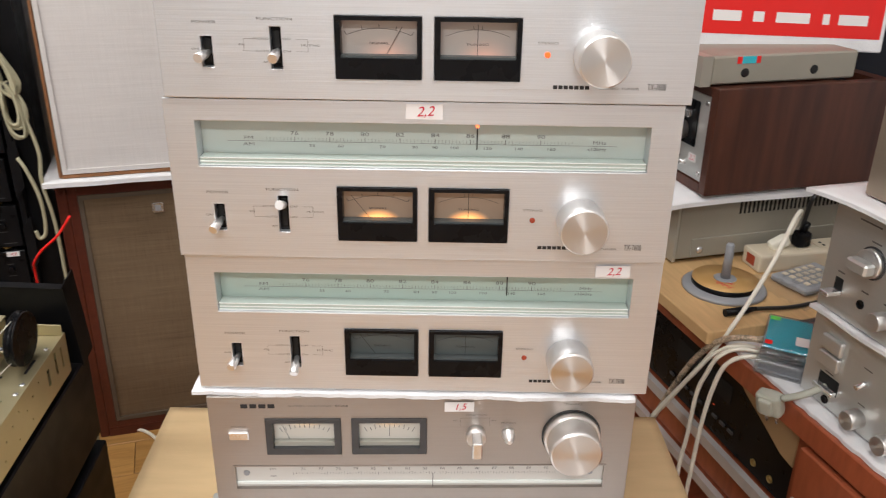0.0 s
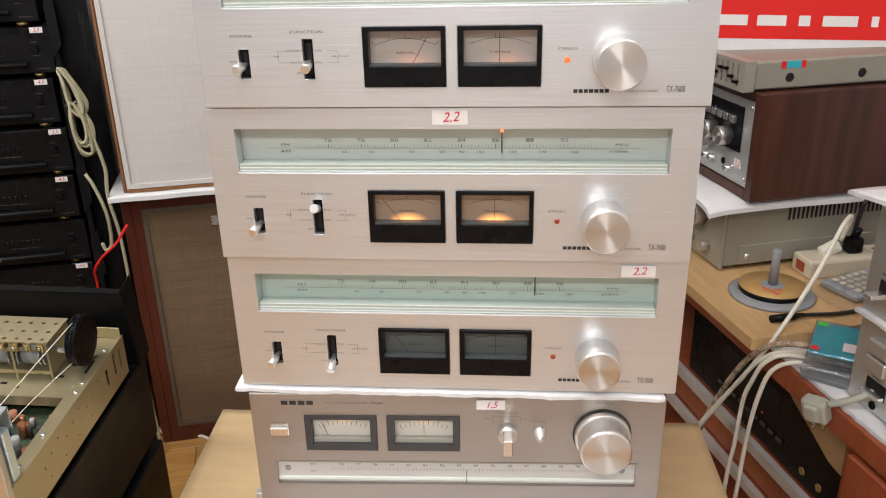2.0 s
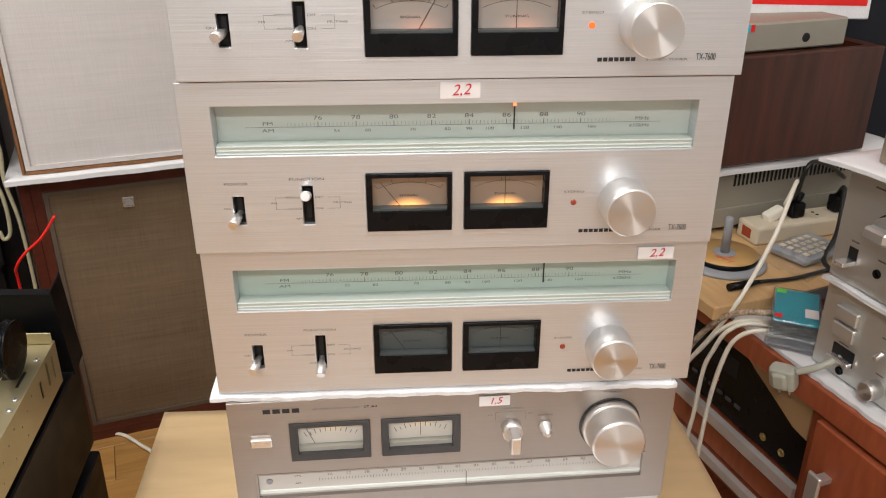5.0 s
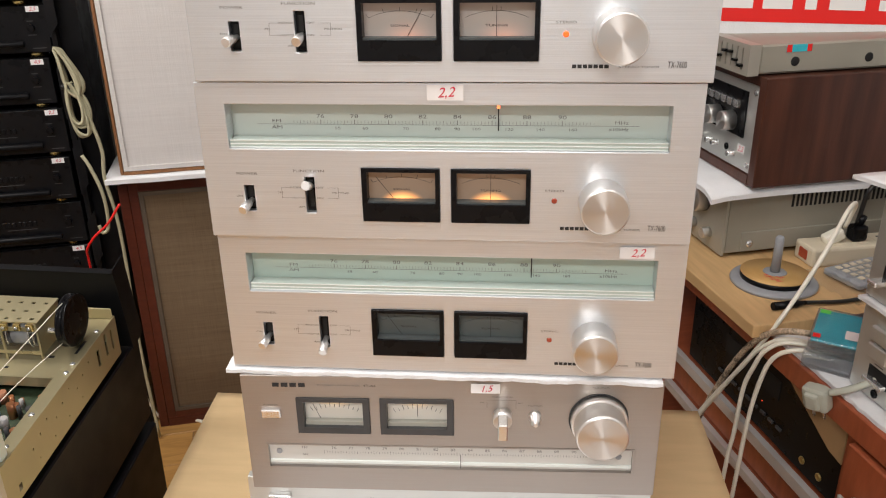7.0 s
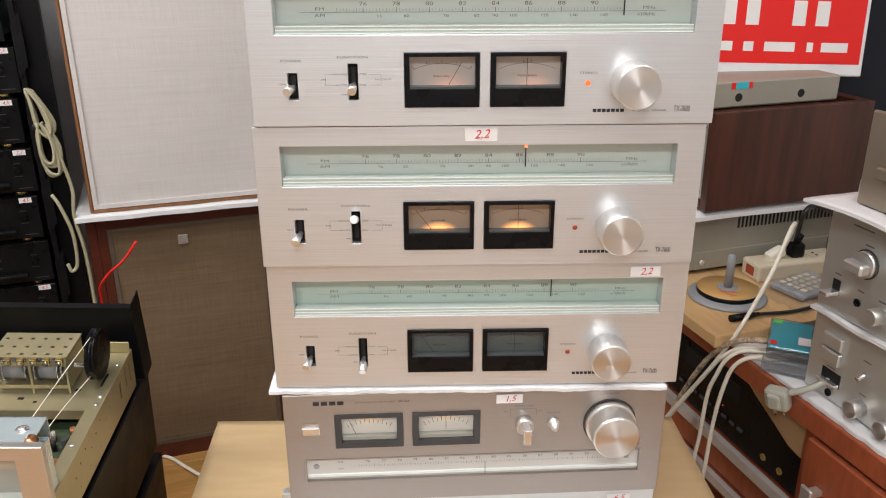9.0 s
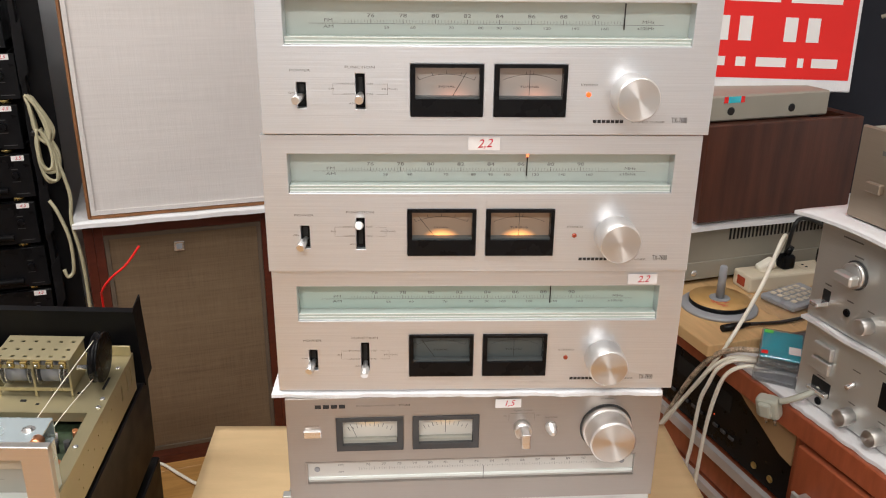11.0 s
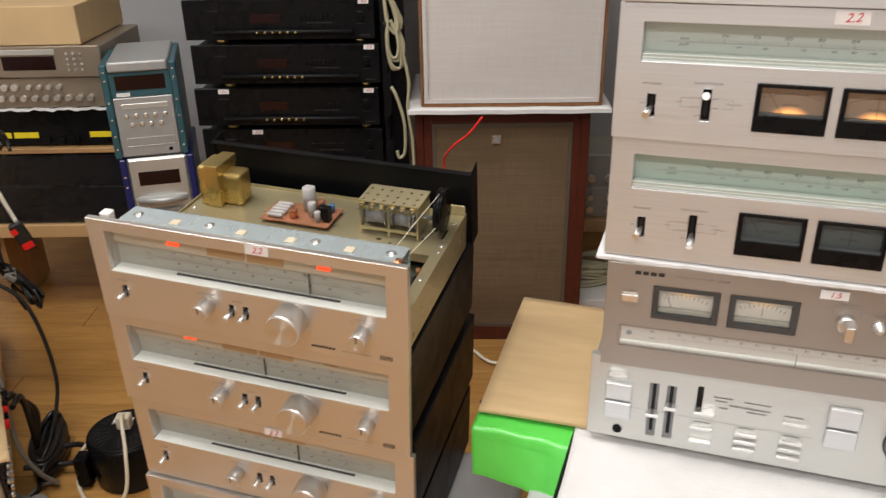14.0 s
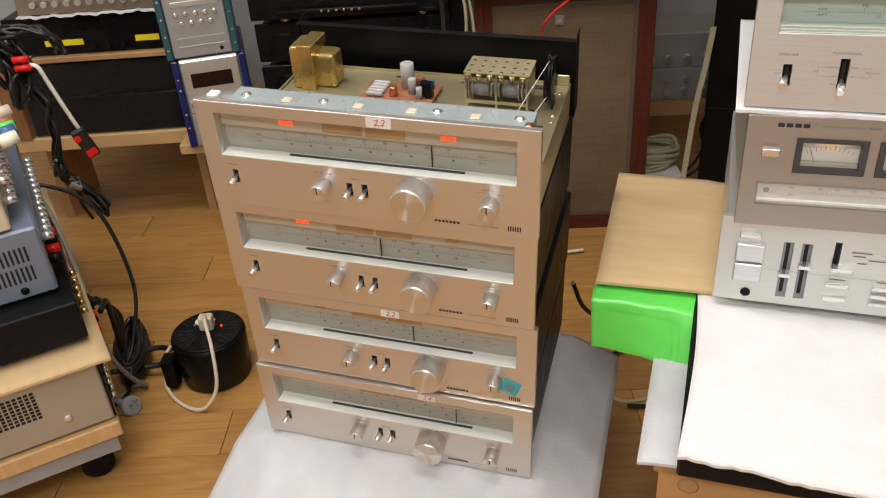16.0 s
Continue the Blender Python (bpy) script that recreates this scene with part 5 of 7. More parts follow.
door = part("door", B(0.112, 0.500, -0.004, 0.0115, 0.095, 0.556, bevel=0.002), "redwood", bench, "red brown cupboard door")
bm = bmesh.new()
box(bm, 0.140, 0.162, -0.030, -0.024, 0.400, 0.500, bevel=0.002)
box(bm, 0.144, 0.158, -0.026, -0.004, 0.408, 0.416)
box(bm, 0.144, 0.158, -0.026, -0.004, 0.484, 0.492)
part("handle", bm, "cool_alu", door, "brushed metal door handle")
part("door", B(0.503, 0.928, -0.004, 0.0115, 0.095, 0.556, bevel=0.002), "redwood", bench)
bm = bmesh.new()
rg = random.Random(12)
jj = [rg.uniform(-0.0018, 0.0014) for _ in range(81)]
sheet(bm, lambda u, v: Vector((-0.13 + 1.05 * u, 0.006 + jj[int(80 * u)] * (1 - v) + 0.58 * v, 0.6065 + 0.0008 * math.sin(37 * u) * math.sin(9 * v))), 80, 24, 0.0055)
solid("foam_sheet", bm, "foam", "white foam sheet with torn edge over the bench top", "foam sheet", BENCH)
board = solid("plywood_board", B(-1.02, -0.084, -0.034, 0.56, 0.6075, 0.6290, bevel=0.0015), "ply", "pale plywood board lying on the bench", "board", BENCH)


def receiver_shell(m, w, d, h, mat, front_mat, label, name, cat="receiver", feet=0.008, group=""):
    t = thing(name, label, cat, m, group)
    part("case", B(-w, 0, 0.006, d, feet, h, bevel=0.0025), mat, t)
    part("faceplate", B(-w - 0.002, 0.002, 0, 0.0055, feet * 0.6, h + 0.001, bevel=0.001), front_mat, t)
    for fx in (-w + 0.05, -0.05):
        for fy in (0.05, d - 0.05):
            part("foot", T((fx, fy, 0), (0, 0, 1), [(0, 0.012), (feet, 0.013)], n=16), "black", t)
    return t


rc = receiver_shell(BENCH @ pose(-0.318, 0.040, 0.6292), 0.43, 0.40, 0.126, "grey_paint", "sil_paint", "grey silver receiver with slotted side vents", "receiver")
part("side_rail", B(-0.002, 0.0025, 0.035, 0.395, 0.010, 0.046, bevel=0.001), "grey_paint", rc)
part("side_screw", T((0.0026, 0.052, 0.024), (1, 0, 0), [(0, 0.0065), (0.0012, 0.0063), (0.0013, 0.0045), (0.003, 0.0035)], n=20), "chrome", rc)
for k in range(30):
    y = 0.125 + 0.0088 * k
    part("vent_slot", B(-0.0005, 0.0008, y, y + 0.0042, 0.086, 0.112), "slot", rc)
knob(rc, -0.075, 0.088, 0.023, 0.022, "volume_knob", collar=0.001)
knob(rc, -0.045, 0.033, 0.010, 0.016, "knob")
knob(rc, -0.100, 0.033, 0.010, 0.016, "knob")
knob(rc, -0.155, 0.033, 0.010, 0.016, "knob")

bm = bmesh.new()
sheet(bm, lambda u, v: Vector((-0.80 + 0.515 * u, -0.020 + 0.50 * v + 0.012 * math.sin(2 * u), 0.7690 + 0.001 * math.sin(30 * u + 11 * v) - 0.010 * max(0, u - 0.96) / 0.04 - 0.004 * max(0, 0.06 - v) / 0.06)), 40, 30, 0.008)
solid("foam_sheet", bm, "foam", "white foam sheet on top of the grey receiver", "foam sheet", BENCH)

wd = thing("wood_cased_receiver", "receiver in dark walnut case with silver front", "receiver", BENCH @ pose(-0.279, 0.059, 0.7705))
part("case_side", B(-0.020, 0, 0, 0.345, 0, 0.182, bevel=0.0015), "walnut", wd, "dark walnut side board")
part("case_side", B(-0.420, -0.400, 0, 0.345, 0, 0.182, bevel=0.0015), "walnut", wd)
part("case_top", B(-0.3995, -0.0205, 0, 0.240, 0.166, 0.1815), "walnut", wd)
part("case_top", B(-0.3995, -0.0205, 0.320, 0.345, 0.166, 0.1815), "walnut", wd)
part("vent_well", B(-0.3995, -0.0205, 0.240, 0.320, 0.150, 0.160), "slot", wd)
part("case_bottom", B(-0.3995, -0.0205, 0, 0.345, 0, 0.016), "walnut", wd)
part("chassis", B(-0.398, -0.022, 0.012, 0.335, 0.0165, 0.149), "black_metal", wd)
fp = part("faceplate", B(-0.3985, -0.0215, 0.004, 0.0115, 0.018, 0.164), "cool_alu", wd, "silver front with black upper panel")
part("black_panel", B(-0.390, -0.052, 0.0015, 0.004, 0.072, 0.150), "black", fp)
for k in range(8):
    part("push_key", B(-0.082 - 0.020 * k, -0.068 - 0.020 * k, -0.006, 0.0014, 0.120, 0.132, bevel=0.001), "chrome", fp)
for x, z, r in ((-0.090, 0.094, 0.017), (-0.138, 0.094, 0.017), (-0.200, 0.094, 0.017)):
    knob(wd, x, z, r, 0.022, y=0.0015)
for x, z in ((-0.075, 0.040), (-0.130, 0.044), (-0.150, 0.044), (-0.185, 0.044)):
    part("toggle", T((x, 0.004, z), (0, -1, 0), [(0, 0.005), (0.003, 0.005), (0.004, 0.0042), (0.014, 0.0046)], n=18), "chrome", fp)
part("jack", T((-0.100, 0.004, 0.045), (0, -1, 0), [(0, 0.006), (0.002, 0.0058), (0.0021, 0.003), (0.0005, 0.003)], n=18), "black", fp)
for x, z in ((-0.032, 0.152), (-0.032, 0.030)):
    part("screw", T((x, 0.004, z), (0, -1, 0), [(0, 0.005), (0.002, 0.0045)], n=16), "chrome", fp)
sticker("2,2", BENCH @ pose(-0.333, 0.0620, 0.8230), 0.022, 0.014)

eq = thing("graphic_equalizer", "flat grey equalizer with slider slots on the front", "equalizer", BENCH @ pose(-0.300, 0.034, 0.9530))
part("case", B(-0.42, 0, 0.020, 0.300, 0.002, 0.048, bevel=0.003), "grey_paint", eq)
bm = bmesh.new()
slots = [(-0.400 + 0.0165 * k, -0.396 + 0.0165 * k, 0.008, 0.042) for k in range(24)]
plate(bm, -0.421, 0.001, 0.000, 0.049, 0, 0.0195, slots)
part("faceplate", bm, "sil_paint", eq, "grey metal front with rows of slots")
part("slot_backing", B(-0.415, -0.010, 0.014, 0.0190, 0.004, 0.045), "slot", eq)
for k in range(24):
    z = 0.024 + 0.009 * math.sin(k * 1.3)
    part("slider_cap", B(-0.4025 + 0.0165 * k, -0.3935 + 0.0165 * k, -0.007, 0.012, z - 0.002, z + 0.002), "black", eq)
for y in (0.082, 0.215):
    part("screw_hole", T((0.0, y, 0.020), (1, 0, 0), [(-0.002, 0.0075), (0.0008, 0.0075), (0.0009, 0.0050)], n=18), "slot", eq)
lb = part("side_label", B(0.0, 0.0008, 0.064, 0.108, 0.035, 0.0465), "cyan", eq, "small blue and red sticker")
part("label_end", B(0.0008, 0.0012, 0.064, 0.073, 0.035, 0.0465), "banner", lb)
part("label_end", B(0.0008, 0.0012, 0.100, 0.108, 0.035, 0.0465), "banner", lb)

# banner board leaning behind the equalizer
bn = thing("banner_board", "red printed foam board with white lines of lettering", "sign", pose(0.4685, 0.7693, 0.9807, -6, 2.0, 4))
part("board", B(-0.42, 0.300, 0, 0.010, 0.0, 0.46, bevel=0.002), "foam", bn, "white foam board")
face = part("red_print", B(-0.41, 0.292, -0.0006, 0, 0.022, 0.45), "banner", bn)
ADDRESS = ((-0.36, -0.30), (-0.29, -0.245), (-0.235, -0.14), (-0.13, -0.02), (-0.01, 0.045), (0.060, 0.085), (0.100, 0.165), (0.182, 0.200), (0.210, 0.268))
UPPER = ((-0.34, -0.24), (-0.225, -0.10), (-0.08, 0.02), (0.035, 0.14), (0.155, 0.262))
DIGITS = [(-0.3855 + k * 0.0445, -0.3545 + k * 0.0445) for k in range(14) if k not in (3, 7, 11)]
for row, z, h in ((ADDRESS, 0.052, 0.017), (DIGITS, 0.112, 0.044), (UPPER, 0.175, 0.030)):
    for x0, x1 in row:
        part("lettering_bar", B(x0 + 0.003, x1 - 0.003, -0.0011, -0.0007, z - h / 2, z + h / 2), "ink_white", face)

# disc spindle
cd = thing("disc_spindle", "grey disc spindle with gold discs and red handwriting", "disc spindle", scaled(BENCH @ pose(-0.212, 0.078, 0.6292), 0.90))
part("base", T((0, 0, 0), (0, 0, 1), [(0, 0.076), (0.004, 0.077), (0.007, 0.074), (0.010, 0.062)], n=48), "grey_plastic", cd)
part("black_spacer", T((0, 0, 0.010), (0, 0, 1), [(0, 0.060), (0.009, 0.060)], n=48), "black", cd)
tp = part("top_disc", T((0, 0, 0.0192), (0, 0, 1), [(0, 0.0600), (0.0012, 0.0600), (0.0013, 0.0200)], n=48), "cd_gold", cd, "gold recordable disc")
part("hub", T((0, 0, 0.0205), (0, 0, 1), [(0, 0.021), (0.0012, 0.020)], n=28), "grey_plastic", cd)
part("spindle", T((0, 0, 0.0216), (0, 0, 1), [(0, 0.0085), (0.066, 0.0075), (0.069, 0.0055)], n=24), "grey_plastic", cd)
bm = bmesh.new()
for k in range(9):
    stroke(bm, (-0.044 + 0.004 * k, 0.006 + 0.003 * (k % 2)), (-0.040 + 0.004 * k, 0.018 - 0.003 * (k % 3)), 0.0016, 0.0)
for k in range(5):
    stroke(bm, (-0.036 + 0.004 * k, -0.008), (-0.033 + 0.004 * k, 0.001), 0.0016, 0.0)
part("marker_writing", bm, "ink_red", tp, "", pose(-0.004, -0.018, 0.0210, -90, 0, 200) @ Matrix.Scale(-1, 4, (0, 1, 0)))

# power strip with plugs
ps = thing("power_strip", "cream power strip with plugs and lit red switch", "power strip", BENCH @ pose(-0.272, 0.170, 0.6292, 0, 0, -3))
part("body", B(-0.028, 0.028, 0, 0.330, 0, 0.034, bevel=0.005, segs=2), "beige", ps)
part("rocker_switch", B(-0.012, 0.012, -0.0015, 0.004, 0.008, 0.026, bevel=0.001), "led_off", ps, "red lit rocker switch")
for k in range(6):
    y = 0.05 + 0.045 * k
    part("socket", B(-0.016, 0.016, y - 0.014, y + 0.014, 0.0335, 0.0346), "beige", ps)
    part("socket_hole", T((-0.006, y, 0.0346), (0, 0, 1), [(0, 0.003), (0.0004, 0.003)], n=12), "slot", ps)
    part("socket_hole", T((0.006, y, 0.0346), (0, 0, 1), [(0, 0.003), (0.0004, 0.003)], n=12), "slot", ps)


def cable(name, pts, r, mat, label, m=None, n=8):
    return solid(name, C([Vector(p) for p in pts], r, n), mat, label, "cable", m)


PL = BENCH @ pose(-0.272, 0.170, 0.6292, 0, 0, -3)
wp = thing("mains_plug", "cream mains plug in the power strip", "plug", PL @ pose(0, 0.055, 0.0348, 25, 0, 0))
part("plug_body", B(-0.010, 0.010, -0.018, 0.018, 0, 0.020, bevel=0.005, segs=2), "cream", wp)
for y, s in ((0.095, 1.0), (0.185, 1.1), (0.230, 1.0)):
    bp = thing("mains_plug", "black mains plug in the power strip", "plug", PL @ pose(0, y, 0.0348), "black plugs")
    part("plug_body", B(-0.012, 0.012, -0.014, 0.014, 0, 0.028 * s, bevel=0.005, segs=2), "black", bp)
    part("cable_boot", T((0, 0, 0.026), (0.2, 0.3, 1), [(0, 0.007), (0.02, 0.005)], n=12), "black", bp)
b2 = lambda x, y, z: BENCH @ Vector((x, y, z))
HUNG = "cream white mains cable hanging over the bench edge"
cable("cream_cable", [b2(*q) for q in ((-0.262, 0.235, 0.692), (-0.238, 0.228, 0.742), (-0.185, 0.172, 0.757), (-0.120, 0.090, 0.715), (-0.086, 0.020, 0.650), (-0.090, -0.018, 0.585), (-0.120, -0.033, 0.520), (-0.160, -0.038, 0.450), (-0.195, -0.042, 0.390))], 0.0035, "cream", HUNG)
cable("cream_cable", [b2(*q) for q in ((-0.020, 0.050, 0.612), (-0.045, 0.000, 0.618), (-0.062, -0.024, 0.598), (-0.076, -0.030, 0.560), (-0.089, -0.032, 0.516), (-0.093, -0.034, 0.430), (-0.098, -0.036, 0.370), (-0.10, -0.04, 0.20), (-0.10, -0.04, 0.008))], 0.0035, "cream", HUNG)
cable("cream_cable", [b2(*q) for q in ((-0.010, 0.045, 0.612), (-0.026, -0.002, 0.616), (-0.042, -0.024, 0.596), (-0.053, -0.031, 0.550), (-0.062, -0.034, 0.480), (-0.066, -0.036, 0.380), (-0.070, -0.04, 0.20), (-0.075, -0.04, 0.008))], 0.0035, "cream", HUNG)
cable("cream_cable", [b2(*q) for q in ((-0.030, 0.050, 0.613), (-0.052, 0.000, 0.620), (-0.078, -0.022, 0.592), (-0.105, -0.030, 0.545), (-0.145, -0.036, 0.480), (-0.190, -0.041, 0.405))], 0.0035, "cream", HUNG)
cable("braided_cable", [b2(*q) for q in ((0.000, 0.070, 0.635), (-0.036, 0.006, 0.640), (-0.070, -0.014, 0.622), (-0.100, -0.022, 0.588), (-0.132, -0.028, 0.534), (-0.172, -0.034, 0.446), (-0.20, -0.04, 0.370))], 0.0046, "braid", "brown braided fabric cable over the bench edge")
cable("black_cable", [b2(-0.272, 0.360, 0.690), b2(-0.240, 0.340, 0.715), b2(-0.190, 0.290, 0.660), b2(-0.150, 0.230, 0.640), b2(-0.118, 0.215, 0.6345)], 0.0042, "cable_black", "black mains cable from the power strip")
cable("black_cable", [b2(-0.272, 0.265, 0.690), b2(-0.265, 0.275, 0.760), b2(-0.285, 0.340, 0.745), b2(-0.32, 0.42, 0.70)], 0.0040, "cable_black", "black mains cable from the power strip")
jk = thing("barrel_plug_cable", "black cable with barrel plug on the plywood", "cable", BENCH @ pose(-0.122, 0.020, 0.6360))
part("plug_sleeve", T((0, 0, 0), (0, 1, 0), [(0, 0.0062), (0.040, 0.0062), (0.045, 0.0045), (0.06, 0.0030)], n=16), "black", jk)
part("lead", C([(0, 0.055, 0), (0.006, 0.12, -0.002), (0.000, 0.20, -0.003), (0.02, 0.27, -0.003)], 0.0032), "cable_black", jk)

# plastic bags and small box by the power strip
pb = thing("plastic_pouch", "clear plastic pouch with a grey keypad inside", "pouch", BENCH @ pose(-0.190, 0.225, 0.6292, 0, 0, 12))
part("keypad", B(-0.035, 0.040, -0.05, 0.06, 0.004, 0.016, bevel=0.003), "grey_plastic", pb)
for i in range(4):
    for j in range(5):
        part("key", B(-0.026 + 0.015 * i, -0.016 + 0.015 * i, -0.035 + 0.016 * j, -0.025 + 0.016 * j, 0.016, 0.0185, bevel=0.001), "beige", pb)
bm = bmesh.new()
sheet(bm, lambda u, v: Vector((-0.060 + 0.13 * u, -0.085 + 0.18 * v, 0.003 + 0.020 * math.sin(math.pi * u) * math.sin(math.pi * v) + 0.002 * math.sin(30 * u + 17 * v))), 24, 24, 0.0008)
part("film", bm, "wrap", pb, "crinkled clear plastic film")

for k in range(2):
    cs = thing("cassette_case", "clear plastic case with turquoise card" if k else "clear plastic case with dark insert", "case", BENCH @ pose(0.000 + 0.002 * k, -0.010 + 0.004 * k, 0.6072 + 0.0232 * k, 0, 0, 43 + 5 * k), "plastic cases")
    part("shell", B(0, 0.066, 0, 0.108, 0, 0.0225, bevel=0.002), "clear", cs, "clear plastic shell")
    if k:
        part("insert", B(0.003, 0.063, 0.004, 0.104, 0.0180, 0.0200), "cyan", cs, "turquoise printed card")
        part("tray", B(0.004, 0.062, 0.006, 0.100, 0.003, 0.010, bevel=0.002), "clear", cs)
        part("paper_tag", B(0.044, 0.062, 0.020, 0.046, 0.0226, 0.0230), "paper", cs)
        part("green_mark", B(0.004, 0.018, 0.088, 0.100, 0.0226, 0.0229), "green", cs)
        part("red_mark", B(0.004, 0.014, 0.008, 0.020, 0.0226, 0.0229), "banner", cs)
    else:
        part("insert", B(0.004, 0.062, 0.006, 0.100, 0.003, 0.006), "grey_plastic", cs)
eb = thing("adapter_box", "small dark adapter box at the plywood edge", "adapter", BENCH @ pose(-0.062, 0.105, 0.6078, 0, 0, 4))
part("shell", B(-0.014, 0.016, -0.03, 0.13, 0, 0.026, bevel=0.003), "clear", eb)
part("insert", B(-0.011, 0.013, -0.026, 0.126, 0.003, 0.022), "dark_grey", eb)

gp = thing("mains_plug", "pale grey two pin plug hanging at the bench edge", "plug", scaled(BENCH @ pose(0.056, -0.018, 0.6000, 12, -8, 25), 0.9))
part("plug_body", B(-0.022, 0.018, -0.012, 0.012, -0.030, 0.010, bevel=0.007, segs=3), "pale_grey", gp)
part("plug_waist", B(-0.014, 0.008, -0.018, 0.018, -0.024, 0.004, bevel=0.004, segs=2), "pale_grey", gp)
for sx in (-0.010, 0.006):
    part("pin", T((sx, 0, -0.029), (0, 0, -1), [(0, 0.0024), (0.018, 0.0022)], n=12), "chrome", gp)
part("cable_tail", C([(0.018, 0, 0.006), (0.045, 0.012, 0.016), (0.075, 0.045, 0.026), (0.10, 0.10, 0.026)], 0.0055), "pale_grey", gp)

# silver amplifiers on the bench
pa = thing("stereo_amplifier", "silver amplifier with square keys and toggle", "amplifier", BENCH @ pose(0.052, 0.030, 0.6068))
part("case", B(0.004, 0.416, 0.008, 0.34, 0.006, 0.124, bevel=0.002), "cool_alu", pa)
part("faceplate", B(0, 0.42, 0, 0.0075, 0.002, 0.126, bevel=0.001), "cool_alu", pa, "matt silver faceplate")
for z in (0.094, 0.070):
    part("square_key", B(0.026, 0.062, -0.007, 0, z - 0.010, z + 0.010, bevel=0.0015), "cool_alu", pa)
sl = part("rocker_recess", B(0.030, 0.066, -0.0008, 0.002, 0.026, 0.048), "slot", pa)
part("rocker_bar", B(0.030, 0.066, -0.010, -0.0008, 0.027, 0.033, bevel=0.001), "chrome", sl)
part("headphone_jack", T((0.048, 0, 0.012), (0, -1, 0), [(0, 0.0060), (0.0015, 0.0058), (0.0016, 0.0034), (0.0003, 0.0032)], n=20), "black", pa)
part("toggle", T((0.105, 0, 0.072), (0, -1, -0.3), [(0, 0.004), (0.004, 0.004), (0.005, 0.003), (0.014, 0.0035)], n=16), "chrome", pa)
knob(pa, 0.108, 0.022, 0.0130, 0.020)
knob(pa, 0.162, 0.022, 0.0130, 0.020)
part("meter_window", B(0.150, 0.260, -0.0012, 0.001, 0.062, 0.100), "black", pa)
bm = bmesh.new()
for x, z, w in ((0.105, 0.092, 0.014), (0.160, 0.112, 0.040), (0.108, 0.042, 0.012), (0.162, 0.042, 0.012), (0.046, 0.052, 0.016)):
    bar(bm, x, z, w, 0.0018)
part("printed_lettering", bm, "ink_grey", pa, "small grey printed lettering")
bm = bmesh.new()
sheet(bm, lambda u, v: Vector((0.048 + 0.44 * u, 0.020 + 0.34 * v, 0.7395 + 0.001 * math.sin(25 * u + 7 * v))), 30, 20, 0.005)
solid("foam_sheet", bm, "foam", "white foam sheet between the amplifiers", "foam sheet", BENCH)
te = thing("stereo_amplifier", "silver amplifier with selector knob and lever switch", "amplifier", BENCH @ pose(0.050, 0.028, 0.7398))
part("case", B(0.004, 0.426, 0.008, 0.34, 0.006, 0.150, bevel=0.002), "cool_alu", te)
part("faceplate", B(0, 0.43, 0, 0.0075, 0.002, 0.152, bevel=0.001), "cool_alu", te, "matt silver faceplate")
kn = knob(te, 0.075, 0.092, 0.0190, 0.010, "selector_knob", collar=0.002)
part("pointer_bar", B(0.058, 0.092, -0.026, -0.0095, 0.082, 0.098, bevel=0.003), "cool_alu", kn)
rs = part("lever_recess", B(0.024, 0.038, -0.0006, 0.002, 0.030, 0.052), "slot", te)
part("lever", B(0.023, 0.039, -0.022, -0.0006, 0.030, 0.036, bevel=0.001), "chrome", rs)
part("headphone_jack", T((0.072, 0, 0.034), (0, -1, 0), [(0, 0.0060), (0.0015, 0.0058), (0.0016, 0.0034), (0.0003, 0.0032)], n=20), "black", te)
knob(te, 0.112, 0.032, 0.0120, 0.018)
knob(te, 0.170, 0.032, 0.0120, 0.018)
bm = bmesh.new()
for x, z, w in ((0.060, 0.138, 0.036), (0.075, 0.118, 0.016), (0.031, 0.060, 0.012), (0.112, 0.052, 0.012), (0.075, 0.052, 0.012)):
    bar(bm, x, z, w, 0.0022)
part("printed_lettering", bm, "ink_grey", te, "small grey printed lettering")
bm = bmesh.new()
sheet(bm, lambda u, v: Vector((0.030 + 0.46 * u, -0.008 + 0.37 * v + 0.01 * math.sin(4 * u), 0.9000 + 0.004 * math.sin(9 * u + 4 * v) * max(0, 1 - 6 * v))), 30, 24, 0.005)
solid("foam_sheet", bm, "foam", "white foam sheet with curled edge on the amplifier", "foam sheet", BENCH)
tu = thing("stereo_amplifier", "champagne silver amplifier on white foam", "amplifier", BENCH @ pose(0.075, 0.040, 0.9010))
part("case", B(0.004, 0.416, 0.008, 0.33, 0.004, 0.128, bevel=0.002), "grey_paint", tu)
part("faceplate", B(0, 0.42, 0, 0.0075, 0.002, 0.130, bevel=0.002), "gold_alu", tu, "champagne faceplate")
part("square_key", B(0.030, 0.056, -0.008, 0, 0.046, 0.060, bevel=0.0015), "gold_alu", tu)
part("square_key", B(0.080, 0.106, -0.008, 0, 0.046, 0.060, bevel=0.0015), "gold_alu", tu)
bm = bmesh.new()
for k in range(7):
    bar(bm, 0.045 + k * 0.008, 0.100, 0.006, 0.006)
part("maker_mark", bm, "ink_grey", tu)

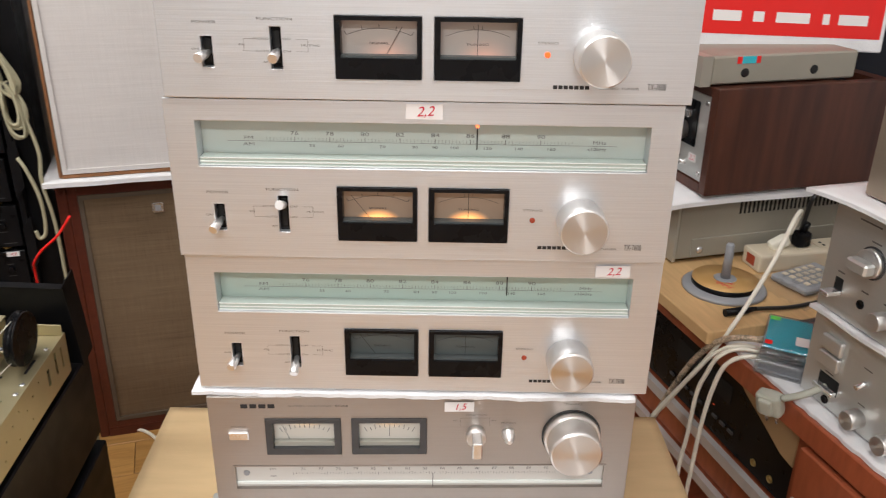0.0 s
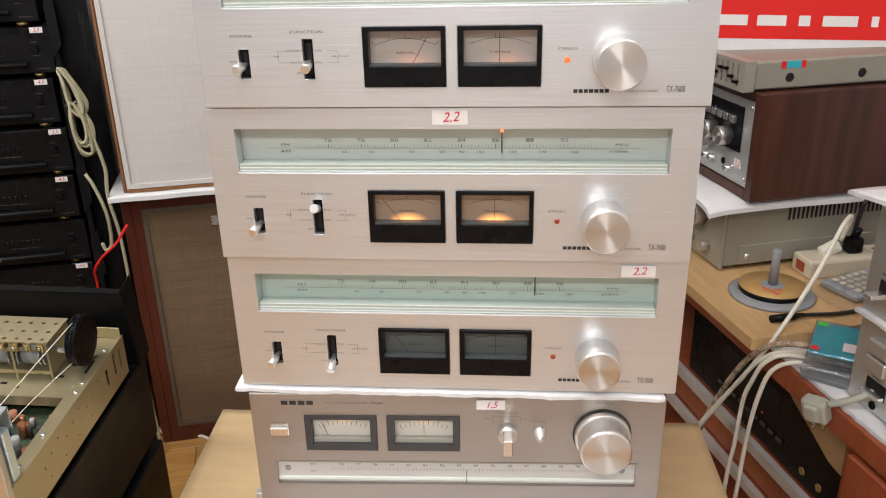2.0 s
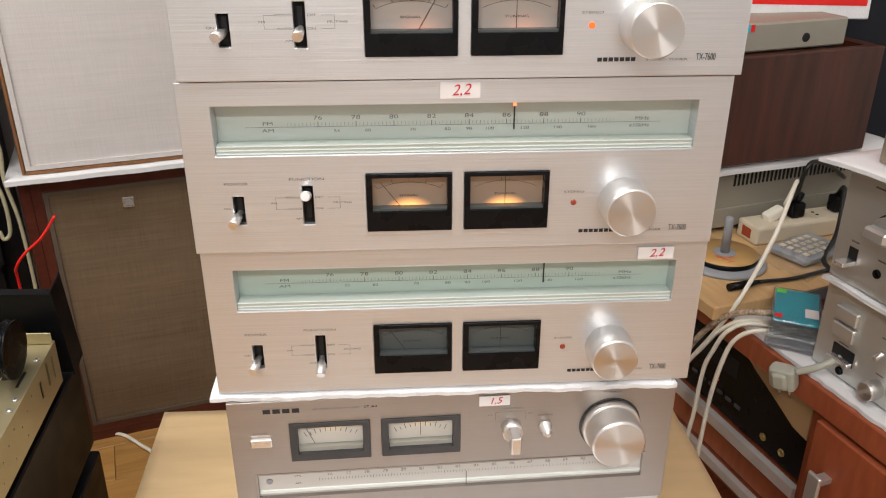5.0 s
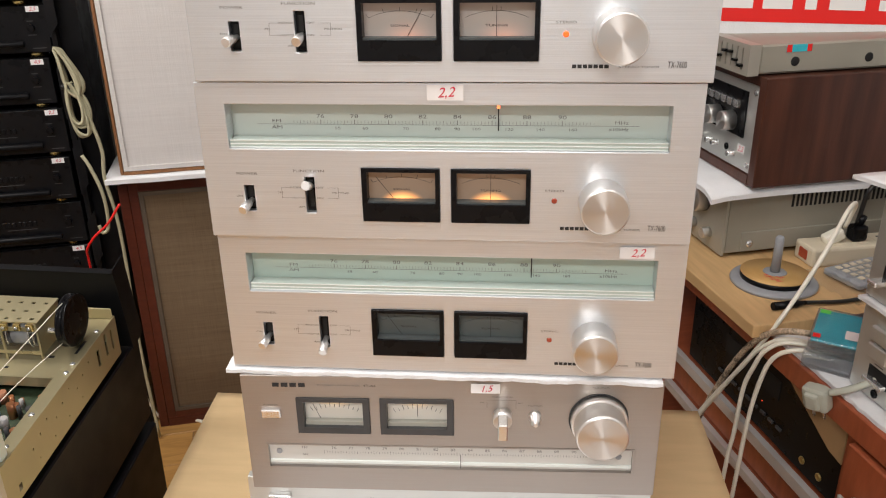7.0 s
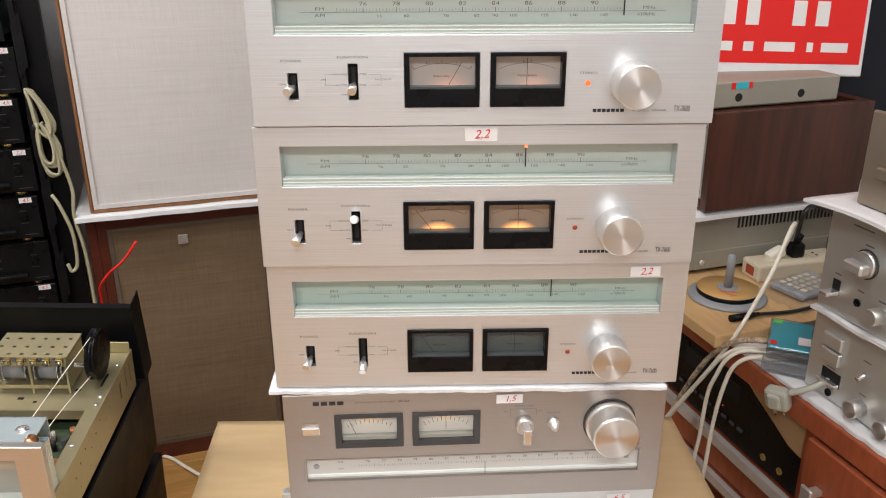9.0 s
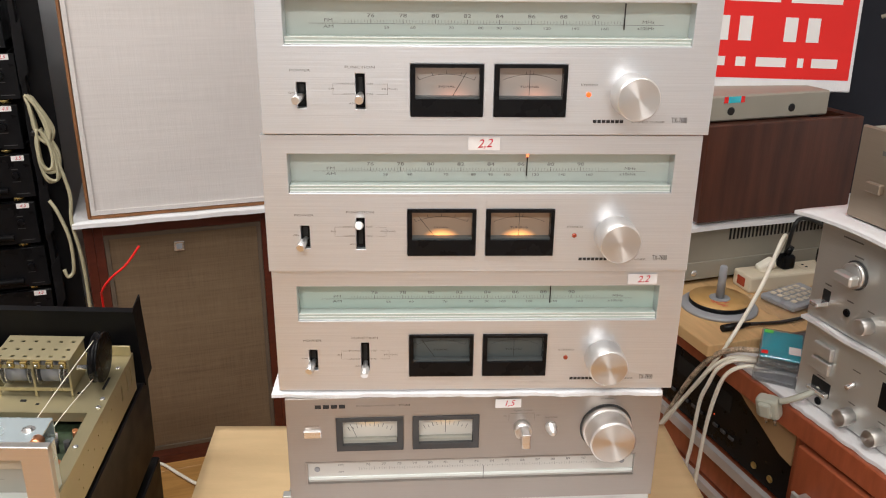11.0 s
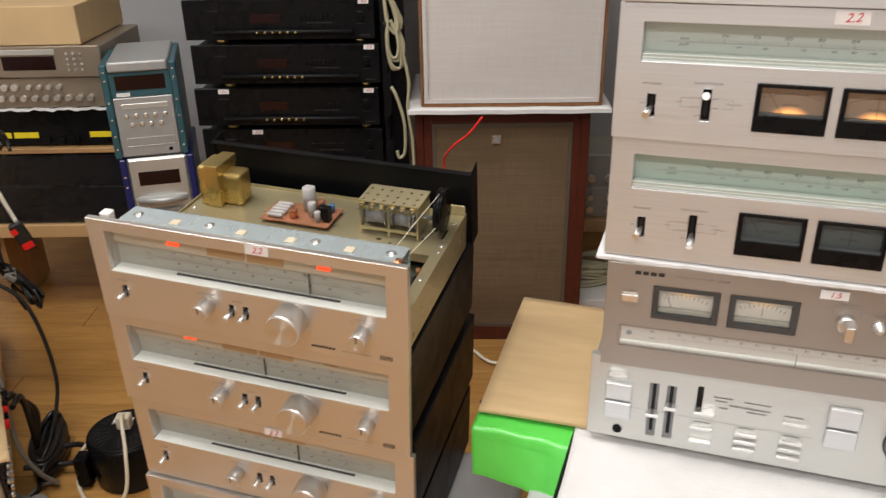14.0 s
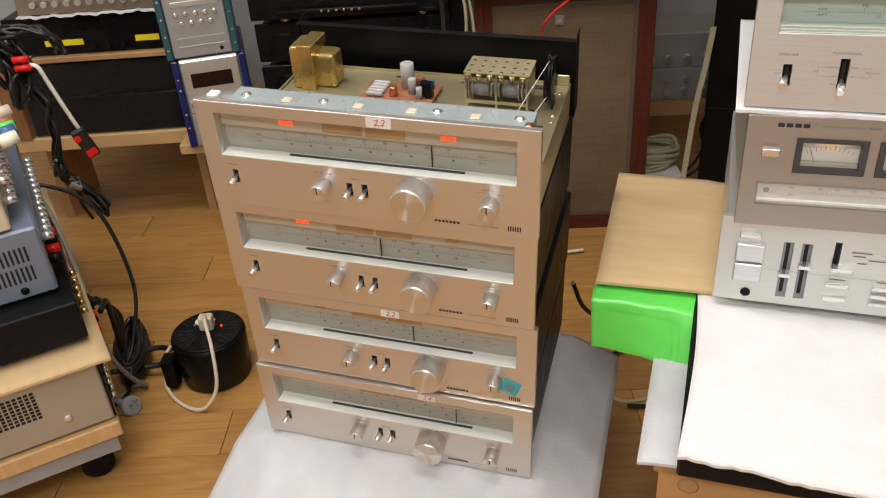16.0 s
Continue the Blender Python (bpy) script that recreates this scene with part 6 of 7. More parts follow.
# black receivers under the bench top
br = thing("black_receiver", "black home theatre receiver on the bench shelf", "receiver", BENCH @ pose(-0.130, 0.020, 0.4125))
part("case", B(-0.215, 0.215, 0.012, 0.38, 0.010, 0.138, bevel=0.002), "black_metal", br)
part("faceplate", B(-0.217, 0.217, 0, 0.0115, 0.008, 0.140, bevel=0.002), "black", br, "glossy black faceplate")
for fx in (-0.17, 0.17):
    for fy in (0.05, 0.33):
        part("foot", T((fx, fy, 0), (0, 0, 1), [(0, 0.018), (0.010, 0.020)], n=18), "black", br)
part("display", B(-0.10, 0.06, -0.0012, 0.001, 0.085, 0.118), "slot", br)
for k in range(9):
    part("small_key", B(-0.11 + 0.022 * k, -0.097 + 0.022 * k, -0.004, 0, 0.040, 0.046, bevel=0.001), "dark_grey", br)
for x in (0.135, 0.175):
    part("gold_jack", T((x, 0, 0.030), (0, -1, 0), [(0, 0.0062), (0.002, 0.006), (0.0021, 0.0035), (0.0005, 0.0035)], n=18), "brass", br)
part("standby_lamp", T((0.02, 0, 0.060), (0, -1, 0), [(0, 0.0012), (0.0008, 0.001)], n=10), "led_red", br)

bm = bmesh.new()
sheet(bm, lambda u, v: Vector((-0.385 + 0.235 * u, 0.012 + 0.012 * (1 - u) + 0.075 * v, 0.5545 + 0.003 * math.sin(3 * u) * (1 - v))), 20, 6, 0.0006)
solid("paper_sheet", bm, "paper_blue", "pale blue grey paper lying on the black receiver", "paper", BENCH)


# torn cardboard flap wedged below the bench top
bm = bmesh.new()
outline = [(-0.060, 0.5600), (0.088, 0.5600), (0.088, 0.4980), (0.060, 0.5020), (0.020, 0.5210), (-0.030, 0.5430)]
flap = [[bm.verts.new((x, y, z)) for x, z in outline] for y in (0.0140, 0.0170)]
bm.faces.new(flap[0])
bm.faces.new(list(reversed(flap[1])))
for k in range(6):
    bm.faces.new((flap[0][k], flap[1][k], flap[1][(k + 1) % 6], flap[0][(k + 1) % 6]))
solid("cardboard_flap", bm, "card_dark", "torn brown cardboard wedged under the bench top", "cardboard", BENCH)


# ---- the back of the room ----
def cabinet_speaker(m, w, h, d, frame_mat, side_mat, cloth, rim, label, badge=False, ts=0.020):
    """A floor loudspeaker: wooden case with a cloth grille set into a frame."""
    t = thing("loudspeaker", label, "loudspeaker", m, "stacked loudspeakers")
    part("case_side", B(0, ts, 0.0, d, 0, h, bevel=0.0015), side_mat, t)
    part("case_side", B(w - ts, w, 0.0, d, 0, h, bevel=0.0015), side_mat, t)
    part("case_top", B((ts + 0.0005), w - (ts + 0.0005), 0.0, d, h - ts, h), frame_mat, t)
    part("case_bottom", B((ts + 0.0005), w - (ts + 0.0005), 0.0, d, 0, ts), frame_mat, t)
    part("back_panel", B((ts + 0.0005), w - (ts + 0.0005), d - 0.012, d - 0.001, (ts + 0.0005), h - (ts + 0.0005)), "black", t)
    g = rim
    part("baffle", B((ts + 0.0005), w - (ts + 0.0005), 0.016, 0.024, (ts + 0.0005), h - (ts + 0.0005)), frame_mat, t)
    if g > 0.03:
        for a, b, c, e in (((ts + 0.0005), g, (ts + 0.0005), h - (ts + 0.0005)), (w - g, w - (ts + 0.0005), (ts + 0.0005), h - (ts + 0.0005))):
            part("front_frame", B(a, b, 0.001, 0.0155, c, e), frame_mat, t)
        for c, e in (((ts + 0.0005), g), (h - g, h - (ts + 0.0005))):
            part("front_frame", B(g + 0.0002, w - g - 0.0002, 0.001, 0.0155, c, e), frame_mat, t)
    gi = max(g, ts + 0.0005) + 0.001
    bm = bmesh.new()
    plate(bm, gi, w - gi, gi, h - gi, 0.0, 0.012, [(gi + 0.009, w - gi - 0.009, gi + 0.009, h - gi - 0.009)])
    gr = part("grille_rim", bm, "cloth_trim" if rim else cloth, t)
    bm = bmesh.new()
    n = 14

    def cl(u, v):
        return Vector((gi + 0.009 + (w - 2 * gi - 0.018) * u, 0.0045 - 0.003 * math.sin(math.pi * u) * math.sin(math.pi * v), gi + 0.009 + (h - 2 * gi - 0.018) * v))

    vs = [[bm.verts.new(cl(i / n, j / n)) for j in range(n + 1)] for i in range(n + 1)]
    for i in range(n):
        for j in range(n):
            bm.faces.new((vs[i][j], vs[i + 1][j], vs[i + 1][j + 1], vs[i][j + 1])).smooth = True
    part("grille_cloth", bm, cloth, gr, "woven grille cloth")
    if badge:
        b = part("badge", B(w * 0.44, w * 0.44 + 0.022, -0.003, 0.003, h - 0.088, h - 0.066, bevel=0.001), "chrome", gr)
        part("badge_centre", B(w * 0.44 + 0.005, w * 0.44 + 0.017, -0.0036, -0.003, h - 0.083, h - 0.071), "grey_plastic", b)
    return t


MAT["cloth_trim"] = material("grey_grille_rim", (0.115, 0.085, 0.060), 0.7, 0, 0.1, 40)
SPK = scaled(pose(-0.7995, 0.9602, 0.0, 0, 0, 17), 1.052)
cabinet_speaker(SPK, 0.405, 0.622, 0.30, "frame_wood", "frame_wood", "cloth_brown", 0.038, "mahogany loudspeaker with worn brown grille cloth", badge=True)
bm = bmesh.new()
sheet(bm, lambda u, v: Vector((-0.012 + 0.455 * u, -0.052 + 0.34 * v, 0.6320 + 0.0005 * math.sin(22 * u) - 0.003 * max(0, 0.05 - v) / 0.05)), 40, 20, 0.009)
solid("foam_sheet", bm, "foam", "white foam sheet between the loudspeakers", "foam sheet", SPK)
cabinet_speaker(SPK @ pose(0.018, -0.036, 0.6335), 0.405, 0.66, 0.29, "teak", "teak", "cloth_light", 0.0, "tall loudspeaker with pale linen grille cloth", ts=0.006)

BACK = scaled(pose(-1.1234, 0.9059, 0, 0, 0, 18.6), 0.959)
PILE = scaled(pose(-1.0639, 0.8474, 0.087, 0, 0, 16.63), 0.8758)
# black amplifiers in a tall pile
RH = 0.1180


def black_amp(i):
    t = thing("black_power_amplifier", "black power amplifier with handle rail and gold keys" if i % 2 else "black power amplifier with long dark handle rail", "amplifier", PILE @ pose(0.010 * math.sin(3 * i), 0.045 + 0.006 * math.cos(5 * i), 0.3515 + i * RH), "pile of black amplifiers")
    part("case", B(-0.262, 0.215, 0.014, 0.38, 0.014, RH - 0.001, bevel=0.002), "black_metal", t)
    part("faceplate", B(-0.280, 0.232, 0, 0.0135, 0.012, RH - 0.001, bevel=0.0015), "black", t, "glossy black faceplate")
    for fx in (-0.19, 0.19):
        part("foot", T((fx, 0.030, 0), (0, 0, 1), [(0, 0.016), (0.004, 0.0175), (0.014, 0.0165)], n=20), "brass", t, "gold ringed foot")
        part("foot", T((fx, 0.33, 0), (0, 0, 1), [(0, 0.016), (0.014, 0.0165)], n=16), "black", t)
    rail = part("handle_rail", T((-0.200, -0.012, 0.034), (1, 0, 0), [(0, 0.006), (0.001, 0.007), (0.375, 0.007), (0.376, 0.006)], n=18), "black_metal", t, "dark satin handle rail")
    part("rail_post", B(-0.190, -0.182, -0.010, 0.0, 0.030, 0.038), "black", rail)
    part("rail_post", B(0.150, 0.158, -0.010, 0.0, 0.030, 0.038), "black", rail)
    for k in range(6):
        part("gold_key", T((-0.080 + 0.0205 * k, -0.018, 0.034), (0, -1, 0), [(0, 0.0038), (0.0022, 0.0036), (0.0028, 0.0024)], n=14), "brass", t)
    part("display", B(-0.10, -0.02, -0.0008, 0.001, 0.056, 0.080), "display_red", t)
    for k in range(8):
        part("small_key", B(0.030 + 0.012 * k, 0.037 + 0.012 * k, -0.003, 0, 0.064, 0.076, bevel=0.0008), "black", t)
    part("small_knob", T((0.195, 0, 0.068), (0, -1, 0), [(0, 0.008), (0.010, 0.0075)], n=18), "black", t)
    bm = bmesh.new()
    for x, z, w in ((0.195, 0.083, 0.014), (0.195, 0.052, 0.018), (0.085, 0.055, 0.07), (0.205, 0.022, 0.03), (-0.2, 0.088, 0.03)):
        bar(bm, x, z, w, 0.0018)
    part("printed_lettering", bm, "dark_grey", t)
    return t


MAT["display_red"] = material("dark_red_display", (0.014, 0.003, 0.003), 0.2, spec=0.25)
for i in range(9):
    black_amp(i)
for i in (0, 2, 3, 4, 5):
    sticker("2,5" if i % 2 else "4,5", PILE @ pose(0.205 + 0.010 * math.sin(3 * i), 0.0445 + 0.006 * math.cos(5 * i), 0.3515 + (i + 1) * RH - 0.0085), 0.028, 0.0125)
for i, x in ((1, -0.120), (2, -0.200)):
    sticker("2,5", PILE @ pose(x, 0.0445 + 0.006 * math.cos(5 * i), 0.3515 + (i + 1) * RH - 0.0090), 0.030, 0.0130)
# second pile, set back behind the first
for i in range(8):
    t = thing("black_power_amplifier", "plain black power amplifier with green maker badge", "amplifier", PILE @ pose(-0.105, 0.045 + 0.39, 0.3515 + i * 0.128), "rear pile of black amplifiers")
    part("case", B(-0.215, 0.215, 0.012, 0.30, 0.010, 0.127, bevel=0.002), "black_metal", t)
    part("faceplate", B(-0.225, 0.225, 0, 0.0115, 0.008, 0.127, bevel=0.0015), "black", t)

RK = thing("equipment_rack_side", "black steel rack side panel with hooks", "rack", PILE @ pose(0.245, 0.03, 0))
part("side_sheet", B(0, 0.012, 0, 0.42, -0.099, 1.45, bevel=0.001), "black_metal", RK)
part("front_flange", B(0.0125, 0.060, 0.030, 0.034, -0.099, 1.45), "black_metal", RK)
for k in range(5):
    bm = bmesh.new()
    z = 0.42 + 0.19 * k
    q = [(0.0, 0.0), (0.0, 0.12), (0.022, 0.15), (0.022, 0.03)]
    f = [bm.verts.new((a, -0.012, z + b)) for a, b in q]
    g = [bm.verts.new((a, -0.009, z + b)) for a, b in q]
    bm.faces.new(f)
    bm.faces.new(list(reversed(g)))
    for a in range(4):
        bm.faces.new((f[a], g[a], g[(a + 1) % 4], f[(a + 1) % 4]))
    part("bracket_plate", bm, "black_metal", RK)

# coiled cream cable on the rack side
rcab = random.Random(21)
UPPER_LOOP = ((0.258, 0.972), (0.270, 0.962), (0.290, 0.925), (0.300, 0.890), (0.292, 0.872), (0.272, 0.884), (0.266, 0.905), (0.262, 0.945), (0.258, 0.968))
LOWER_LOOP = ((0.270, 0.888), (0.266, 0.850), (0.268, 0.806), (0.280, 0.786), (0.298, 0.790), (0.302, 0.825), (0.294, 0.862), (0.276, 0.890))
for loop, count in ((UPPER_LOOP, 7), (LOWER_LOOP, 8)):
    for q in range(count):
        grow, sag = rcab.uniform(0.75, 1.15), rcab.uniform(-0.012, 0.012)
        pts = [(0.270 + (x - 0.270) * grow + rcab.uniform(-0.002, 0.002), -0.008 - 0.0035 * q + rcab.uniform(-0.002, 0.002), z + sag * (0.97 - z) * 8 + rcab.uniform(-0.003, 0.003)) for x, z in loop]
        cable("coiled_cable", pts, 0.0036, "cream_dim", "loop of aged cream cable hung in a bundle", PILE)
cable("cream_cable", [(0.285, -0.018, 0.890), (0.300, -0.022, 0.830), (0.318, -0.020, 0.735), (0.312, -0.015, 0.66), (0.322, -0.01, 0.56), (0.322, 0, 0.42), (0.318, 0.0, 0.2), (0.33, -0.02, -0.092)], 0.0044, "cream_dim", "aged cream cable hanging down the rack", PILE)
cable("cream_cable", [(0.270, -0.012, 0.72), (0.285, -0.018, 0.69), (0.302, -0.018, 0.62), (0.300, -0.012, 0.54), (0.285, -0.012, 0.52), (0.278, -0.012, 0.54)], 0.0044, "cream_dim", "aged cream cable hanging down the rack", PILE)
tie = thing("cable_tie", "dark tie wrapped round the cable coil", "cable tie", PILE @ pose(0.271, -0.020, 0.886))
part("band", B(-0.014, 0.014, -0.012, 0.012, -0.006, 0.006, bevel=0.003), "cable_black", tie)
cable("red_wire", [(-0.490, 0.266, 0.690), (-0.489, 0.262, 0.775), (-0.484, 0.255, 0.795), (-0.468, 0.250, 0.815), (-0.445, 0.246, 0.835), (-0.424, 0.243, 0.862)], 0.0016, "cable_red", "stiff bright red wire sticking up behind the cover")

# two desktop towers
tw = thing("mini_system", "silver tower with teal side rails and dark display", "audio tower", scaled(BACK @ pose(-0.452, -0.020, 0.5480, 0, 0, 14), 0.88))
part("body", B(0.020, 0.190, 0.004, 0.30, 0, 0.285, bevel=0.004), "sil_plastic", tw)
part("side_rail", B(0, 0.0195, -0.006, 0.28, 0, 0.280, bevel=0.003), "teal", tw)
part("side_rail", B(0.1905, 0.210, -0.006, 0.28, 0, 0.280, bevel=0.003), "teal", tw)
part("brow", B(0.022, 0.188, -0.012, 0.02, 0.258, 0.288, bevel=0.006, segs=3), "sil_plastic", tw)
part("head_panel", B(0.021, 0.189, -0.001, 0.004, 0.185, 0.256), "teal", tw)
part("display", B(0.036, 0.174, -0.0025, -0.001, 0.204, 0.246), "display_red", tw)
part("tag", B(0.034, 0.072, -0.003, -0.0011, 0.186, 0.197), "paper", tw)
part("lower_panel", B(0.022, 0.188, -0.003, 0.0035, 0.004, 0.182, bevel=0.002), "sil_plastic", tw)
part("tray", B(0.042, 0.172, -0.006, -0.0032, 0.150, 0.165, bevel=0.002), "cool_alu", tw)
for r, z in enumerate((0.128, 0.102)):
    for k in range(5 - r):
        part("button", T((0.052 + 0.027 * k + 0.012 * r, -0.003, z), (0, -1, 0), [(0, 0.0075), (0.003, 0.0070), (0.004, 0.0045)], n=18), "chrome", tw)
part("cassette_door", B(0.040, 0.176, -0.005, -0.0032, 0.036, 0.062, bevel=0.002), "sil_plastic", tw)
part("headphone_jack", T((0.160, -0.003, 0.020), (0, -1, 0), [(0, 0.006), (0.0015, 0.0055), (0.0016, 0.003)], n=16), "black", tw)
for z in (0.26, 0.235, 0.17, 0.12, 0.07, 0.03):
    for x in (0.010, 0.200):
        part("rail_screw", T((x, -0.006, z), (0, -1, 0), [(0, 0.0036), (0.0014, 0.0028)], n=12), "chrome", tw)
tl = thing("mini_system", "silver tower with blue side rails and disc slot", "audio tower", scaled(BACK @ pose(-0.444, -0.025, 0.3080, 0, 0, 14), 0.95))
part("body", B(0.018, 0.180, 0.004, 0.30, 0, 0.250, bevel=0.004), "sil_plastic", tl)
part("side_rail", B(0, 0.0175, -0.004, 0.28, 0, 0.2505, bevel=0.003), "navy", tl)
part("side_rail", B(0.1805, 0.198, -0.004, 0.28, 0, 0.2505, bevel=0.003), "navy", tl)
part("face", B(0.022, 0.176, -0.004, 0.0035, 0.10, 0.248, bevel=0.003), "cool_alu", tl)
part("display", B(0.044, 0.154, -0.0055, -0.0042, 0.172, 0.212), "display_red", tl)
bm = bmesh.new()
turned(bm, (0.099, 0.070, 0.118), (0, 0, 1), [(0, 0.100), (0.012, 0.104), (0.020, 0.100)], n=48)
part("curved_lip", bm, "sil_plastic", tl)
part("volume_knob", T((0.150, 0.0, 0.075), (0, -1, 0), [(0, 0.022), (0.014, 0.020)], n=28), "chrome", tl)
part("lower_face", B(0.022, 0.176, -0.002, 0.0035, 0.004, 0.098, bevel=0.003), "sil_plastic", tl)
for z in (0.20, 0.17, 0.10, 0.06):
    part("rail_screw", T((0.009, -0.004, z), (0, -1, 0), [(0, 0.0036), (0.0014, 0.0028)], n=12), "chrome", tl)

# low shelves with wrapped components
sh = thing("low_shelf", "long low wooden shelf unit along the wall", "shelf", BACK)
part("bottom_board", B(-0.485, 0.26, 0.0, 0.45, 0.278, 0.3060, bevel=0.002), "ply", sh)
part("bottom_board", B(-0.990, -0.487, 0.105, 0.45, 0.269, 0.3080, bevel=0.002), "ply", sh)
part("middle_board", B(-0.868, -0.490, 0.110, 0.45, 0.523, 0.538, bevel=0.002), "oldwood", sh)
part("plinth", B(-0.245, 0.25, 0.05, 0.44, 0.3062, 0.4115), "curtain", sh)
for x in (-0.95, -0.50, 0.22):
    part("leg_panel", B(x - 0.012, x + 0.012, 0.20, 0.42, 0.0, 0.2685), "oldwood", sh)
# Dark strip put in for the shade below the bottom board.
part("under_shelf_shade", B(-0.970, -0.500, 0.442, 0.449, 0.16, 0.2685), "curtain", sh, "dark strip standing for the shade under the shelf")
part("shelf_side", B(-0.985, -0.932, 0.100, 0.135, 0.3082, 0.625, bevel=0.002), "teak", sh, "orange brown upright board")


def wrapped(x0, x1, z, h, mat, label, group=""):
    t = thing("wrapped_amplifier", label, "amplifier", BACK @ pose(0, 0.118, z), group)
    part("case", B(x0 + 0.004, x1 - 0.004, 0.010, 0.36, 0.004, h, bevel=0.003), mat, t)
    part("faceplate", B(x0, x1, 0, 0.0095, 0.002, h, bevel=0.002), mat, t)
    bm = bmesh.new()
    n = 26
    rows = []
    for i in range(n + 1):
        u = i / n
        rows.append([bm.verts.new((x0 - 0.008 + (x1 - x0 + 0.016) * u, -0.006 - 0.005 * math.sin(19 * u + 5 * v) * math.sin(11 * v + 3 * u), 0.001 + (h + 0.004) * v)) for v in [j / 8 for j in range(9)]])
    for i in range(n):
        for j in range(8):
            bm.faces.new((rows[i][j], rows[i + 1][j], rows[i + 1][j + 1], rows[i][j + 1])).smooth = True
    part("wrap_film", bm, "wrap", t, "crinkled clear wrapping film")
    return t


wrapped(-0.925, -0.495, 0.3082, 0.112, "black", "dark grey component wrapped in clear film", "wrapped components")
wrapped(-0.925, -0.495, 0.4222, 0.092, "black", "black component wrapped in clear film", "wrapped components")
wb = thing("black_amplifier", "black amplifier with yellow labels on its front", "amplifier", BACK @ pose(0, 0.118, 0.5385))
part("case", B(-0.925, -0.495, 0.010, 0.32, 0.004, 0.104, bevel=0.003), "black", wb)
for x, lw in ((-0.822, 0.030), (-0.785, 0.068), (-0.574, 0.064)):
    part("yellow_label", B(x, x + lw, 0.0085, 0.0098, 0.026, 0.042), "yellow", wb)
for x in (-0.69, -0.65, -0.61):
    part("small_knob", T((x, 0.010, 0.020), (0, -1, 0), [(0, 0.008), (0.012, 0.007)], n=16), "black", wb)
bm = bmesh.new()
sheet(bm, lambda u, v: Vector((-0.866 + 0.374 * u, 0.105 + 0.33 * v, 0.6520 + (0.002 * math.sin(31 * u) + 0.0015 * math.sin(73 * u + 1)) * max(0, 1 - 4 * v))), 60, 14, 0.005)
solid("foam_sheet", bm, "foam", "wavy edged white foam under the control amplifier", "foam sheet", BACK)
ca = thing("control_amplifier", "champagne amplifier with two rows of small knobs", "amplifier", BACK @ pose(0, 0.110, 0.6548))
part("case", B(-0.855, -0.500, 0.010, 0.32, 0.002, 0.080, bevel=0.003), "grey_paint", ca)
part("faceplate", B(-0.860, -0.496, 0, 0.0095, 0.001, 0.082, bevel=0.002), "gold_alu", ca)
for k in range(8):
    part("small_knob", T((-0.820 + 0.027 * k + (0.012 if k > 3 else 0), 0, 0.058), (0, -1, 0), [(0, 0.0095 if k < 4 else 0.007), (0.014, 0.009 if k < 4 else 0.0065)], n=18), "knob", ca)
for k in range(10):
    part("small_knob", T((-0.810 + 0.030 * k, 0, 0.028), (0, -1, 0), [(0, 0.0085), (0.014, 0.008)], n=18), "knob", ca)
dv = thing("disc_player", "champagne disc player with dark display window", "disc player", BACK @ pose(0.145, 0.100, 0.7375))
part("case", B(-1.015, -0.640, 0.010, 0.32, 0.004, 0.082, bevel=0.003), "gold_alu", dv)
part("faceplate", B(-1.020, -0.636, 0, 0.0095, 0.001, 0.084, bevel=0.003), "gold_alu", dv)
part("display", B(-0.900, -0.760, -0.0012, 0.001, 0.022, 0.058), "display_red", dv)
part("tray", B(-0.905, -0.755, -0.004, 0.001, 0.062, 0.076, bevel=0.001), "cool_alu", dv)
for i in range(3):
    for j in range(4):
        part("button", T((-0.725 + 0.018 * i, 0, 0.022 + 0.014 * j), (0, -1, 0), [(0, 0.0045), (0.0025, 0.004)], n=12), "chrome", dv)
for k in range(3):
    part("jack", T((-0.995 + 0.026 * k, 0, 0.018), (0, -1, 0), [(0, 0.007), (0.006, 0.006)], n=14), "chrome", dv)
bx = thing("cardboard_box", "flat brown cardboard box on the disc player", "box", BACK @ pose(0.120, 0.11, 0.8220))
part("carton", B(-1.00, -0.66, 0, 0.32, 0, 0.10, bevel=0.002), "card", bx)

